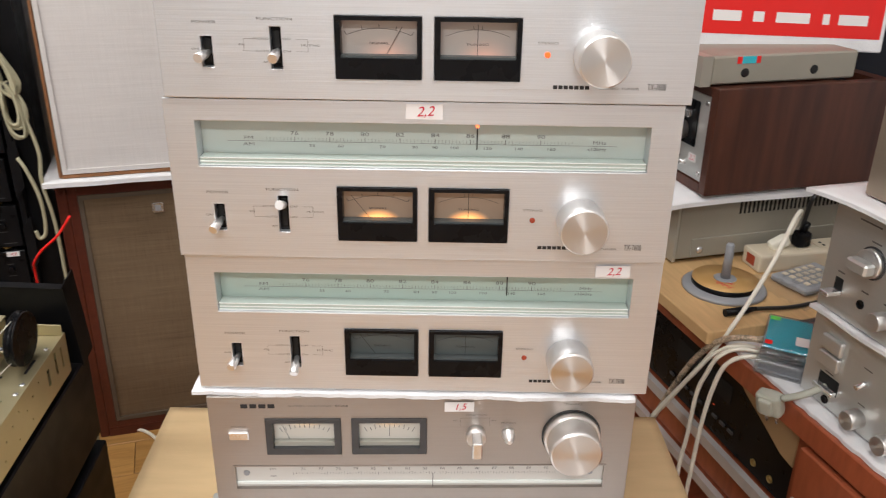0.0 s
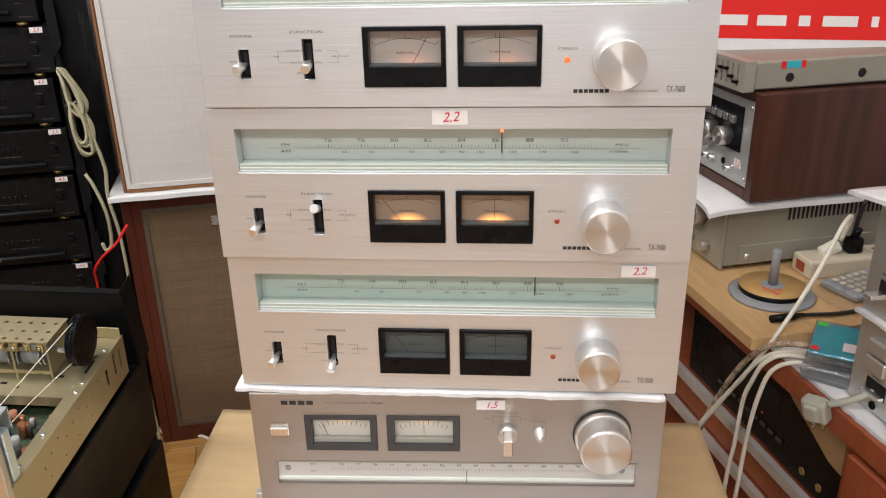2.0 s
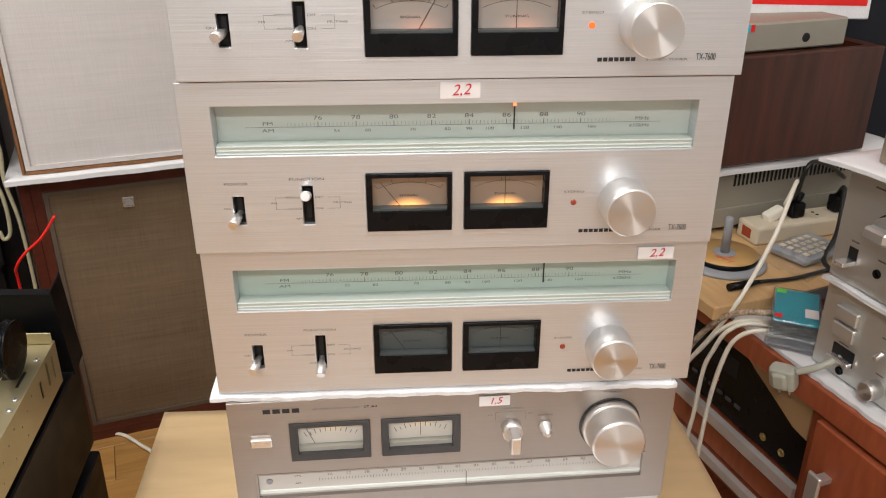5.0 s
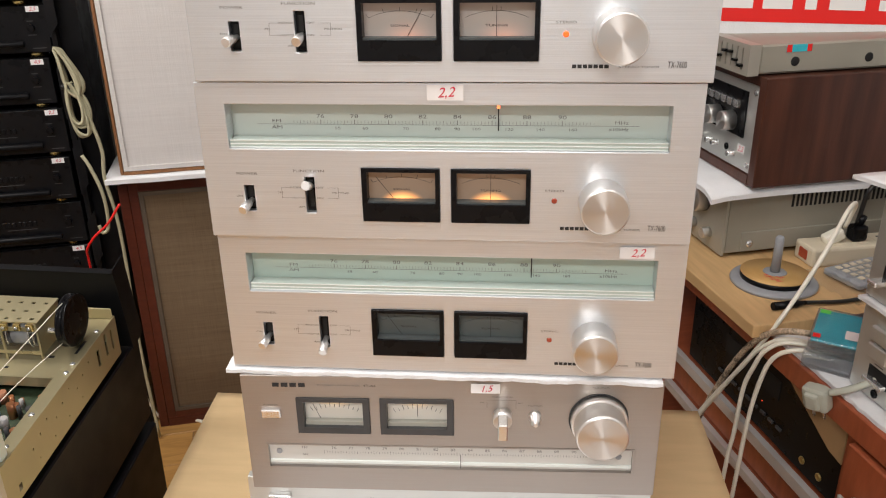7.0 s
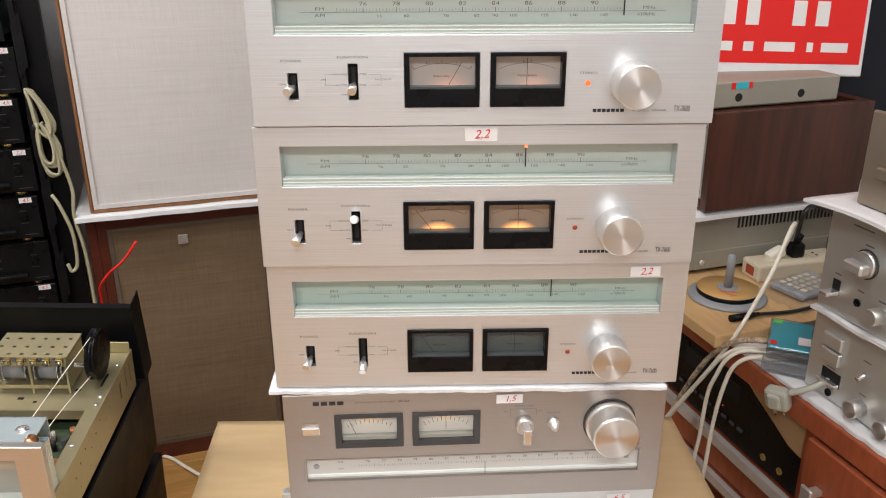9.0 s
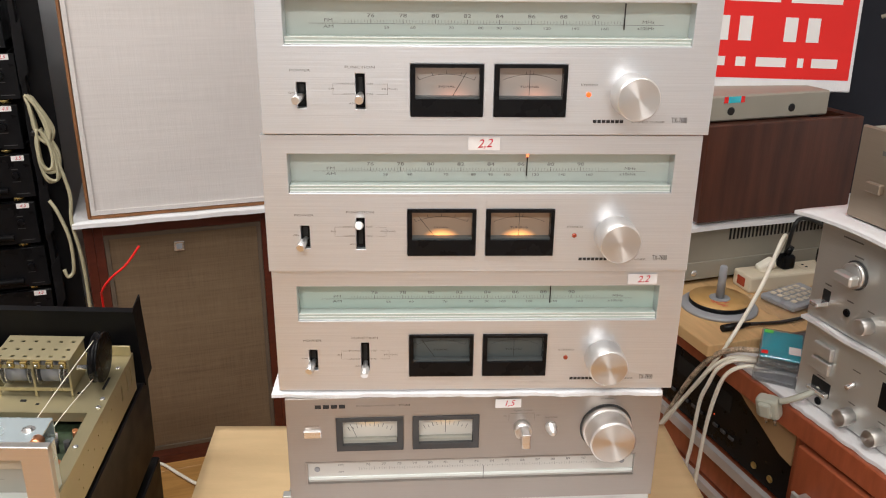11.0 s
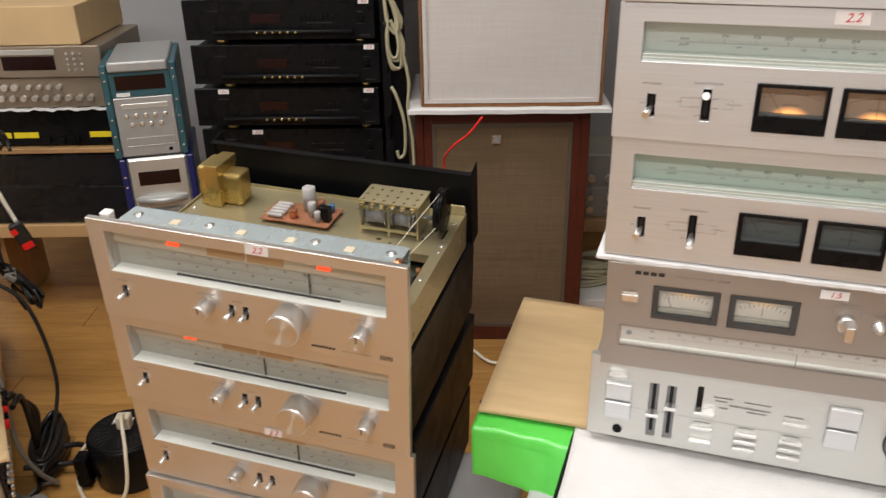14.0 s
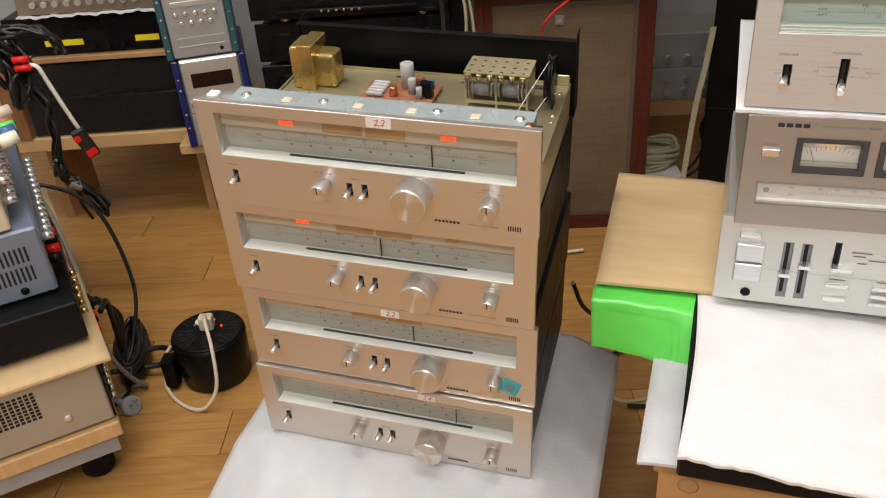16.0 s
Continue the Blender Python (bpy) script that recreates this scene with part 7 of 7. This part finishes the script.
# amplifiers on the shelf beyond the loudspeakers
FAR = scaled(pose(-0.3605, 1.4071, 0.0, 0, 0, 16), 0.974)
fs = thing("wall_shelf", "wooden shelf with edge board by the wall", "shelf", FAR)
part("board", B(-0.32, 0.62, -0.02, 0.20, 0.200, 0.240, bevel=0.002), "oldwood", fs)
part("leg_panel", B(-0.30, -0.28, 0.02, 0.20, 0.0, 0.1995), "oldwood", fs)
part("leg_panel", B(0.58, 0.60, 0.02, 0.20, 0.0, 0.1995), "oldwood", fs)
for k, (z, h, lab, film) in enumerate(((0.2402, 0.096, "silver amplifier with knobs wrapped in clear film", True), (0.3385, 0.098, "grey silver amplifier with a row of knobs", False))):
    t = thing("shelf_amplifier", lab, "amplifier", FAR @ pose(0, 0, z))
    part("case", B(-0.255, 0.205, 0.010, 0.190, 0.004, h, bevel=0.002), "grey_paint", t)
    part("faceplate", B(-0.26, 0.21, 0, 0.0095, 0.002, h + 0.002, bevel=0.002), "sil_plastic", t)
    for q in range(6):
        part("small_knob", T((-0.12 + 0.052 * q, 0, 0.030), (0, -1, 0), [(0, 0.011), (0.016, 0.0105)], n=20), "knob", t)
        if film:
            part("small_knob", T((-0.12 + 0.052 * q, 0, 0.068), (0, -1, 0), [(0, 0.009), (0.014, 0.0085)], n=20), "knob", t)
    if film:
        bm = bmesh.new()
        n = 20
        rows = [[bm.verts.new((-0.215 + 0.43 * i / n, -0.020 - 0.006 * math.sin(2.3 * i) * math.sin(1.9 * j), 0.002 + h * j / 8)) for j in range(9)] for i in range(n + 1)]
        for i in range(n):
            for j in range(8):
                bm.faces.new((rows[i][j], rows[i + 1][j], rows[i + 1][j + 1], rows[i][j + 1])).smooth = True
        part("wrap_film", bm, "wrap", t)
rw = random.Random(31)
for k in range(7):
    pts = [(-0.10 + 0.10 * math.cos(2 * math.pi * a / 7 + k) + rw.uniform(-0.015, 0.015), 0.0 + 0.055 * math.sin(2 * math.pi * a / 7 + k), 0.085 + 0.009 * k + rw.uniform(0, 0.02)) for a in range(8)]
    cable("coiled_cable", pts, 0.0060, "cream_dim", "loose coil of aged flat cable on the floor", FAR @ pose(0, -0.10, 0))
cable("black_cable", [(0.02, -0.06, 0.56), (0.05, -0.09, 0.60), (0.10, -0.08, 0.61), (0.16, 0.02, 0.57)], 0.007, "cable_black", "loop of black cable by the wall", FAR)
for k in range(5):
    cable("black_cable", [(0.13 + 0.012 * k, -0.10 + rw.uniform(-0.02, 0.02), 0.45), (0.10 + rw.uniform(0, 0.07), -0.12, 0.34), (0.05 + rw.uniform(0, 0.10), -0.13, 0.22), (0.08 + rw.uniform(-0.04, 0.06), -0.13, 0.10), (0.0 + rw.uniform(-0.06, 0.12), -0.12, 0.006)], 0.0038, "cable_black", "black cable hanging behind the tuner stack", FAR)
pp = thing("white_carton", "small white carton on the floor by the wall", "box", FAR @ pose(-0.10, -0.20, 0))
part("carton", B(-0.09, 0.11, -0.03, 0.16, 0, 0.082, bevel=0.002), "paper", pp)

# narrow black cabinet between the wall shelf and the tuner stack
nc = thing("black_cabinet", "narrow black cabinet standing beside the wall shelf", "cabinet", pose(-0.262, 1.20, 0))
part("body", B(0, 0.150, 0, 0.16, 0.012, 0.600, bevel=0.003), "black_metal", nc)
part("plinth", B(0.006, 0.144, 0.006, 0.154, 0, 0.0118), "black", nc)
part("front_seam", B(0.004, 0.146, -0.0012, -0.0002, 0.300, 0.303), "slot", nc)
flat = thing("flat_cable", "aged cream flat cable hanging beside the black cabinet", "cable", pose(0, 0, 0))
bm = bmesh.new()
run = spline([(-0.262, 1.170, 0.520), (-0.272, 1.165, 0.420), (-0.286, 1.160, 0.310), (-0.298, 1.155, 0.130), (-0.305, 1.150, 0.006)], 6)
left = [bm.verts.new(p + Vector((-0.007, 0, 0))) for p in run]
right = [bm.verts.new(p + Vector((0.007, 0.002, 0))) for p in run]
back_l = [bm.verts.new(p + Vector((-0.007, 0.003, 0))) for p in run]
back_r = [bm.verts.new(p + Vector((0.007, 0.005, 0))) for p in run]
for k in range(len(run) - 1):
    for a, b in ((left, right), (right, back_r), (back_r, back_l), (back_l, left)):
        bm.faces.new((a[k], b[k], b[k + 1], a[k + 1]))
part("ribbon", bm, "cream_dim", flat)

# dark cloth behind the bench
cur = solid("dark_curtain", B(0, 0.40, 0, 0.02, 0.0, 1.7), "curtain", "dark navy cloth hung behind the bench", "curtain", pose(0.66, 1.10, 0.0, 0, 0, -22))
cable("cream_cable", [(0.88, 0.93, 1.10), (0.95, 0.85, 1.14), (1.05, 0.75, 1.20), (1.15, 0.65, 1.24)], 0.004, "cream", "cream cable crossing in front of the dark cloth")


# ---- the low trolley with components ----
TROL = pose(-1.1932, -0.0544, 0, 0, 0, 136.8)
tt = thing("low_trolley", "low plywood trolley on black castors", "trolley", TROL)
part("plank", B(0.0, 0.95, 0.0, 0.55, 0.118, 0.1500, bevel=0.002), "ply", tt)
part("metal_rail", B(0.01, 0.94, 0.012, 0.54, 0.080, 0.1175), "grey_plastic", tt)
for x in (0.06, 0.88):
    for y in (0.06, 0.48):
        ca2 = part("castor", T((x - 0.011, y, 0.030), (1, 0, 0), [(0, 0.026), (0.002, 0.030), (0.020, 0.030), (0.022, 0.026)], n=24), "black", tt)
        part("fork", B(x - 0.015, x + 0.015, y - 0.012, y + 0.012, 0.052, 0.080, bevel=0.002), "chrome", ca2)
sr = thing("silver_receiver", "champagne silver receiver with perforated side vents", "receiver", TROL @ pose(0.006, 0.004, 0.1502))
part("case", B(0, 0.40, 0, 0.42, 0.006, 0.134, bevel=0.003), "sil_paint", sr)
part("rear_panel", B(0.004, 0.396, -0.004, -0.0002, 0.008, 0.130), "black_metal", sr, "black rear panel with sockets")
for i in range(19):
    for j in range(8):
        part("vent_hole", B(-0.0006, 0.0006, 0.106 + 0.0090 * i, 0.1125 + 0.0090 * i, 0.060 + 0.0074 * j, 0.0652 + 0.0074 * j), "slot", sr)
part("side_screw", T((0.0, 0.070, 0.040), (-1, 0, 0), [(0, 0.008), (0.0012, 0.0078), (0.0013, 0.005), (0.003, 0.004)], n=20), "chrome", sr)
for i in range(8):
    for j in range(2):
        part("rear_socket", T((0.03 + 0.022 * i, -0.004, 0.035 + 0.03 * j), (0, -1, 0), [(0, 0.006), (0.010, 0.0055), (0.0105, 0.003)], n=14), "chrome", sr)
for k in range(4):
    part("speaker_terminal", T((0.15 + 0.024 * k, -0.004, 0.105), (0, -1, 0), [(0, 0.010), (0.022, 0.0095)], n=18), "banner" if k % 2 == 0 else "black", sr)
bm = bmesh.new()
sheet(bm, lambda u, v: Vector((-0.010 + 0.80 * u, -0.022 + 0.44 * v + 0.02 * u * (1 - v), 0.2930 + 0.003 * math.sin(4 * u + 2 * v))), 30, 20, 0.005)
cs2 = solid("cardboard_sheet", bm, "card", "brown cardboard laid over the receiver", "cardboard", TROL)
part("red_label", B(0.02, 0.09, 0.20, 0.28, 0.2962, 0.2966), "banner", cs2)
ba = thing("black_amplifier", "black steel amplifier with gold rear sockets", "amplifier", TROL @ pose(0.050, 0.000, 0.2975))
part("case", B(0, 0.38, 0, 0.42, 0.010, 0.086, bevel=0.003), "black_metal", ba)
part("foot", T((0.05, 0.05, 0), (0, 0, 1), [(0, 0.016), (0.010, 0.018)], n=18), "brass", ba)
part("foot", T((0.33, 0.05, 0), (0, 0, 1), [(0, 0.016), (0.010, 0.018)], n=18), "brass", ba)
part("side_screw", T((0.0, 0.12, 0.040), (-1, 0, 0), [(0, 0.006), (0.002, 0.005)], n=16), "black", ba)
for i in range(4):
    for j in range(2):
        part("gold_socket", T((0.06 + 0.03 * i, 0, 0.030 + 0.030 * j), (0, -1, 0), [(0, 0.006), (0.012, 0.0055)], n=14), "brass", ba)
sb = thing("slate_amplifier", "slate blue steel amplifier with slotted vents", "amplifier", TROL @ pose(0.100, 0.020, 0.3840))
part("case", B(0, 0.52, 0, 0.42, 0.004, 0.130, bevel=0.004), "slate", sb)
for j in range(2):
    for i in range(21):
        part("vent_slot", B(-0.0008, 0.0008, 0.026 + 0.0078 * i, 0.0296 + 0.0078 * i, 0.036 + 0.036 * j, 0.064 + 0.036 * j), "slot", sb)
part("side_screw", T((0, 0.050, 0.020), (-1, 0, 0), [(0, 0.007), (0.002, 0.0065), (0.003, 0.004)], n=18), "black", sb)
for i in range(14):
    part("rear_socket", T((0.05 + 0.028 * i, 0.0, 0.085), (0, -1, 0), [(0, 0.008), (0.020, 0.0075)], n=14), "chrome", sb)
for i in range(4):
    part("rear_knob", T((0.05 + 0.034 * i, 0.0, 0.040), (0, -1, 0), [(0, 0.010), (0.022, 0.009)], n=14), "banner" if i % 2 else "black", sb)
tb = thing("tan_component", "tan steel component with rows of rear sockets", "amplifier", TROL @ pose(0.100, 0.055, 0.5145))
part("case", B(0, 0.48, 0, 0.38, 0.004, 0.125, bevel=0.003), "beige", tb)
for i in range(12):
    for j in range(2):
        part("rear_socket", T((0.04 + 0.034 * i, 0, 0.040 + 0.035 * j), (0, -1, 0), [(0, 0.008), (0.022, 0.0075)], n=14), "chrome", tb)
bagp = thing("foam_wrap", "bunched white foam wrap with green edge", "foam", TROL @ pose(0.14, 0.06, 0.6400))
bm = bmesh.new()
sheet(bm, lambda u, v: Vector((0.34 * u, -0.03 + 0.20 * v, 0.045 * math.sin(math.pi * u) * math.sin(math.pi * v) + 0.006 * math.sin(21 * u + 13 * v) + 0.008)), 24, 18, 0.006)
part("wrap", bm, "foam", bagp)
for k, (x, c) in enumerate(((0.02, "cream"), (0.055, "blue_cap"), (0.075, "green"), (0.10, "pcb"), (0.16, "beige"))):
    part("connector", T((x, -0.03, 0.004), (0.2, -1, 0.1), [(0, 0.012), (0.03, 0.011)], n=12), c, bagp)

# cables behind the trolley
rk = random.Random(44)
HANG = scaled(pose(-1.585, 0.4574, 0, 0, 0, 46), 0.987)


def tangle(route, r, spread, label, name="black_cable"):
    pts = [(x + rk.uniform(-spread, spread), rk.uniform(-0.03, 0.03), z + rk.uniform(-spread, spread)) for x, z in route]
    cable(name, pts, r, "cable_black", label, HANG)


for k in range(7):
    tangle(((-0.16, 0.70), (-0.10, 0.715), (-0.05, 0.715), (-0.01, 0.70), (0.012, 0.68), (0.016, 0.655)), 0.0042, 0.010, "tangled black cable over the trolley end")
for k in range(7):
    tangle(((-0.12, 0.71), (-0.085, 0.65), (-0.075, 0.60), (-0.050, 0.565), (-0.045, 0.50), (-0.055, 0.43), (-0.060, 0.38)), 0.0040, 0.014, "tangled black cable hanging behind the trolley")
for k in range(8):
    tangle(((-0.19, 0.78), (-0.15, 0.74), (-0.11, 0.72 - 0.02 * k), (-0.08, 0.69), (-0.06, 0.65), (-0.085, 0.60), (-0.10, 0.55)), 0.0044, 0.018, "tangled black cable piled by the upright board")
for k in range(9):
    tangle(((-0.062, 0.42), (-0.055, 0.38), (-0.042, 0.35), (-0.015, 0.315), (0.010, 0.285), (0.004, 0.262), (-0.012, 0.285), (-0.030, 0.33), (-0.040, 0.36)), 0.0036, 0.009, "tied black cable hanging behind the trolley", "tied_cable")
tangle(((-0.04, 0.33), (-0.035, 0.29), (-0.026, 0.246)), 0.0040, 0.003, "loose black cable end hanging from the bundle")
part("band", B(-0.014, 0.014, -0.034, 0.034, -0.007, 0.007, bevel=0.003), "cable_grey", thing("cable_tie", "grey tie round the black cable bundle", "cable tie", HANG @ pose(-0.040, 0, 0.352, 0, 40, 0)))
wt = thing("speaker_lead", "cream flat lead with red plugs and black tail", "cable", HANG @ pose(0, -0.045, 0))
part("lead", C([(-0.050, 0.010, 0.645), (-0.036, 0.0, 0.638), (-0.026, 0, 0.600), (-0.012, 0, 0.545), (0.003, 0, 0.490)], 0.0048), "cream", wt)
part("black_tail", B(-0.015, 0.015, -0.010, 0.010, -0.035, 0.035, bevel=0.003), "cable_black", wt, "", pose(0.008, 0, 0.455, 0, -18, 0))
for dz in (0.0, 0.018):
    part("red_plug", T((-0.048, 0.008, 0.640 + dz), (-1, 0.2, 0.05), [(0, 0.0075), (0.032, 0.007)], n=14), "banner", wt)
part("red_end", B(-0.012, 0.012, -0.012, -0.0105, -0.030, -0.014), "banner", wt, "", pose(0.008, 0, 0.455, 0, -18, 0))
part("red_end", B(-0.016, -0.002, -0.012, -0.0105, 0.012, 0.026), "banner", wt, "", pose(0.008, 0, 0.455, 0, -18, 0))

# floor things
tf = thing("step_down_transformer", "round black transformer with slotted lid and plug", "transformer", scaled(pose(-1.215, 0.262, 0, 0, 0, 20), 0.94))
part("drum", T((0, 0, 0), (0, 0, 1), [(0, 0.074), (0.004, 0.078), (0.112, 0.084), (0.120, 0.081)], n=56), "black", tf)
part("lid", T((0, 0, 0.120), (0, 0, 1), [(0, 0.0805), (0.0030, 0.076)], n=56), "black_metal", tf, "black slotted lid")
for r, n in ((0.060, 30), (0.040, 20)):
    for k in range(n):
        if (k / n) % 0.25 < 0.19:
            bm = bmesh.new()
            box(bm, r - 0.008, r + 0.008, -0.0022, 0.0022, 0, 0.0012)
            part("lid_slot", bm, "slot", tf, "", pose(0, 0, 0.1228) @ Matrix.Rotation(2 * math.pi * k / n, 4, "Z"))
part("outlet_box", B(-0.104, -0.076, -0.060, -0.020, 0.010, 0.085, bevel=0.003), "black", tf)
part("lid_label", B(-0.035, 0.010, 0.020, 0.042, 0.1232, 0.1240), "paper", tf)
part("pilot_lamp", T((0.030, 0.012, 0.123), (0, 0, 1), [(0, 0.003), (0.003, 0.002)], n=12), "led_red", tf)
part("plug_body", B(-0.016, 0.016, -0.006, 0.020, 0.1232, 0.158, bevel=0.005, segs=2), "beige", tf, "cream plug in the lid")
cable("beige_cable", [(-1.242, 0.292, 0.150), (-1.225, 0.268, 0.155), (-1.190, 0.225, 0.115), (-1.175, 0.190, 0.050), (-1.200, 0.165, 0.010), (-1.255, 0.170, 0.006), (-1.315, 0.205, 0.012), (-1.330, 0.240, 0.060), (-1.318, 0.262, 0.085)], 0.0042, "beige", "beige mains cable looping round the transformer", pose(0.026, -0.026, 0))
for k in range(7):
    along, side = rk.uniform(0.075, 0.105), rk.uniform(0.014, 0.036)
    pts = [(-1.440 + 0.54 * along * math.cos(w) + 0.84 * side * math.sin(w), 0.268 - 0.84 * along * math.cos(w) + 0.54 * side * math.sin(w), 0.014 + 0.008 * k + rk.uniform(0, 0.012)) for w in [2 * math.pi * a / 8 + 0.4 * k for a in range(10)]]
    cable("coiled_cable", pts, 0.0060, "cable_black", "bundle of thick black mains cable on the floor", pose(0.026, -0.026, 0))
cable("black_cable", [(-1.600, 0.260, 0.420), (-1.560, 0.300, 0.425), (-1.490, 0.345, 0.350), (-1.440, 0.330, 0.180), (-1.430, 0.270, 0.070), (-1.420, 0.210, 0.030), (-1.390, 0.170, 0.010), (-1.395, 0.120, 0.010)], 0.0044, "cable_black", "thick black mains cable dropping to the floor", pose(0.026, -0.026, 0))
cable("black_cable", [(-1.430, 0.260, 0.040), (-1.380, 0.285, 0.045), (-1.345, 0.280, 0.050)], 0.0062, "cable_black", "thick black mains cable to the transformer", pose(0.026, -0.026, 0))
cable("black_cable", [(-1.440, 0.190, 0.040), (-1.400, 0.225, 0.030), (-1.355, 0.250, 0.030), (-1.335, 0.252, 0.045)], 0.0062, "cable_black", "thick black mains cable to the transformer", pose(0.026, -0.026, 0))
for k in range(3):
    cable("black_cable", [(-1.345 - 0.03 * k, 0.13 + 0.02 * k, 0.26), (-1.365 - 0.02 * k, 0.17, 0.255), (-1.395, 0.20 + 0.01 * k, 0.18), (-1.42, 0.22, 0.08)], 0.0058, "cable_black", "black speaker cable from the receiver sockets", pose(0.026, -0.026, 0))
cable("grey_cable", [(-1.600, 0.200, 0.440), (-1.540, 0.255, 0.430), (-1.445, 0.200, 0.300), (-1.385, 0.150, 0.150), (-1.370, 0.170, 0.060), (-1.365, 0.200, 0.012), (-1.395, 0.190, 0.008), (-1.400, 0.120, 0.008), (-1.410, 0.070, 0.010)], 0.0050, "cable_grey", "grey mains cable hanging behind the trolley", pose(0.026, -0.026, 0))
gq = thing("mains_plug", "grey round two pin plug lying on the floor", "plug", pose(-1.331, 0.107, 0.012))
part("plug_body", T((0, 0, 0), (0.75, -0.3, 0.55), [(-0.014, 0.016), (0.0, 0.021), (0.010, 0.021), (0.012, 0.018)], n=24), "grey_plastic", gq)
part("cable_boot", T((-0.012, 0.004, -0.002), (-1, 0.1, 0), [(0, 0.011), (0.03, 0.006), (0.06, 0.005)], n=14), "grey_plastic", gq)
for s in (-0.007, 0.007):
    part("pin", T((0.008, s, 0.010), (0.75, -0.3, 0.55), [(0, 0.0024), (0.020, 0.0022)], n=10), "chrome", gq)
bq = thing("mains_plug", "black two pin plug lying on the floor", "plug", pose(-1.374, 0.092, 0.012))
part("plug_body", B(-0.012, 0.012, -0.028, 0.010, -0.010, 0.012, bevel=0.004, segs=2), "black", bq)
cable("cream_cable", [(-0.56, 0.98, 0.010), (-0.62, 0.96, 0.010), (-0.68, 1.00, 0.010), (-0.74, 1.05, 0.006), (-0.80, 1.06, 0.006), (-0.85, 1.05, 0.02), (-0.87, 1.04, 0.10), (-0.88, 1.02, 0.25)], 0.0042, "cream", "flat cream cable lying on the floor", pose(0.038, -0.068, 0))
cable("black_cable", [(-0.47, 0.38, 0.30), (-0.455, 0.42, 0.22), (-0.43, 0.52, 0.12), (-0.40, 0.60, 0.03), (-0.36, 0.66, 0.008), (-0.28, 0.66, 0.006)], 0.0045, "cable_black", "black cable hanging behind the tuners to the floor", pose(0.021, -0.045, 0))
cable("black_cable", [(-0.40, 0.42, 0.006), (-0.44, 0.50, 0.006), (-0.38, 0.58, 0.010), (-0.30, 0.55, 0.006), (-0.27, 0.48, 0.006), (-0.31, 0.42, 0.006), (-0.36, 0.40, 0.008)], 0.0045, "cable_black", "black cable curled on the floor", pose(0.021, -0.045, 0))
cable("cream_cable", [(-0.43, 0.44, 0.03), (-0.38, 0.40, 0.02), (-0.32, 0.42, 0.02), (-0.26, 0.47, 0.02)], 0.0040, "cream_dim", "aged cream cable behind the foam sheet", pose(0.021, -0.045, 0))

# ---- laminate boards ----
bm = bmesh.new()
BWID, BLEN = 0.125, 0.82
box(bm, 0, BLEN - 0.0015, 0, BWID - 0.0012, -0.006, 0.0, bevel=0.0007)
plank_mesh = bpy.data.meshes.new("floor_board")
bm.to_mesh(plank_mesh)
bm.free()
plank_mesh.materials.append(FLOOR)
for j in range(37):
    for i in range(-1, 6):
        x = -2.1 + BLEN * i + (0.29 * j) % BLEN
        if x < -2.12 or x + BLEN > 1.98:
            continue
        pl = new("floor_board", plank_mesh)
        pl.parent = floor
        pl.location = (x, -2.4 + BWID * j, 0)
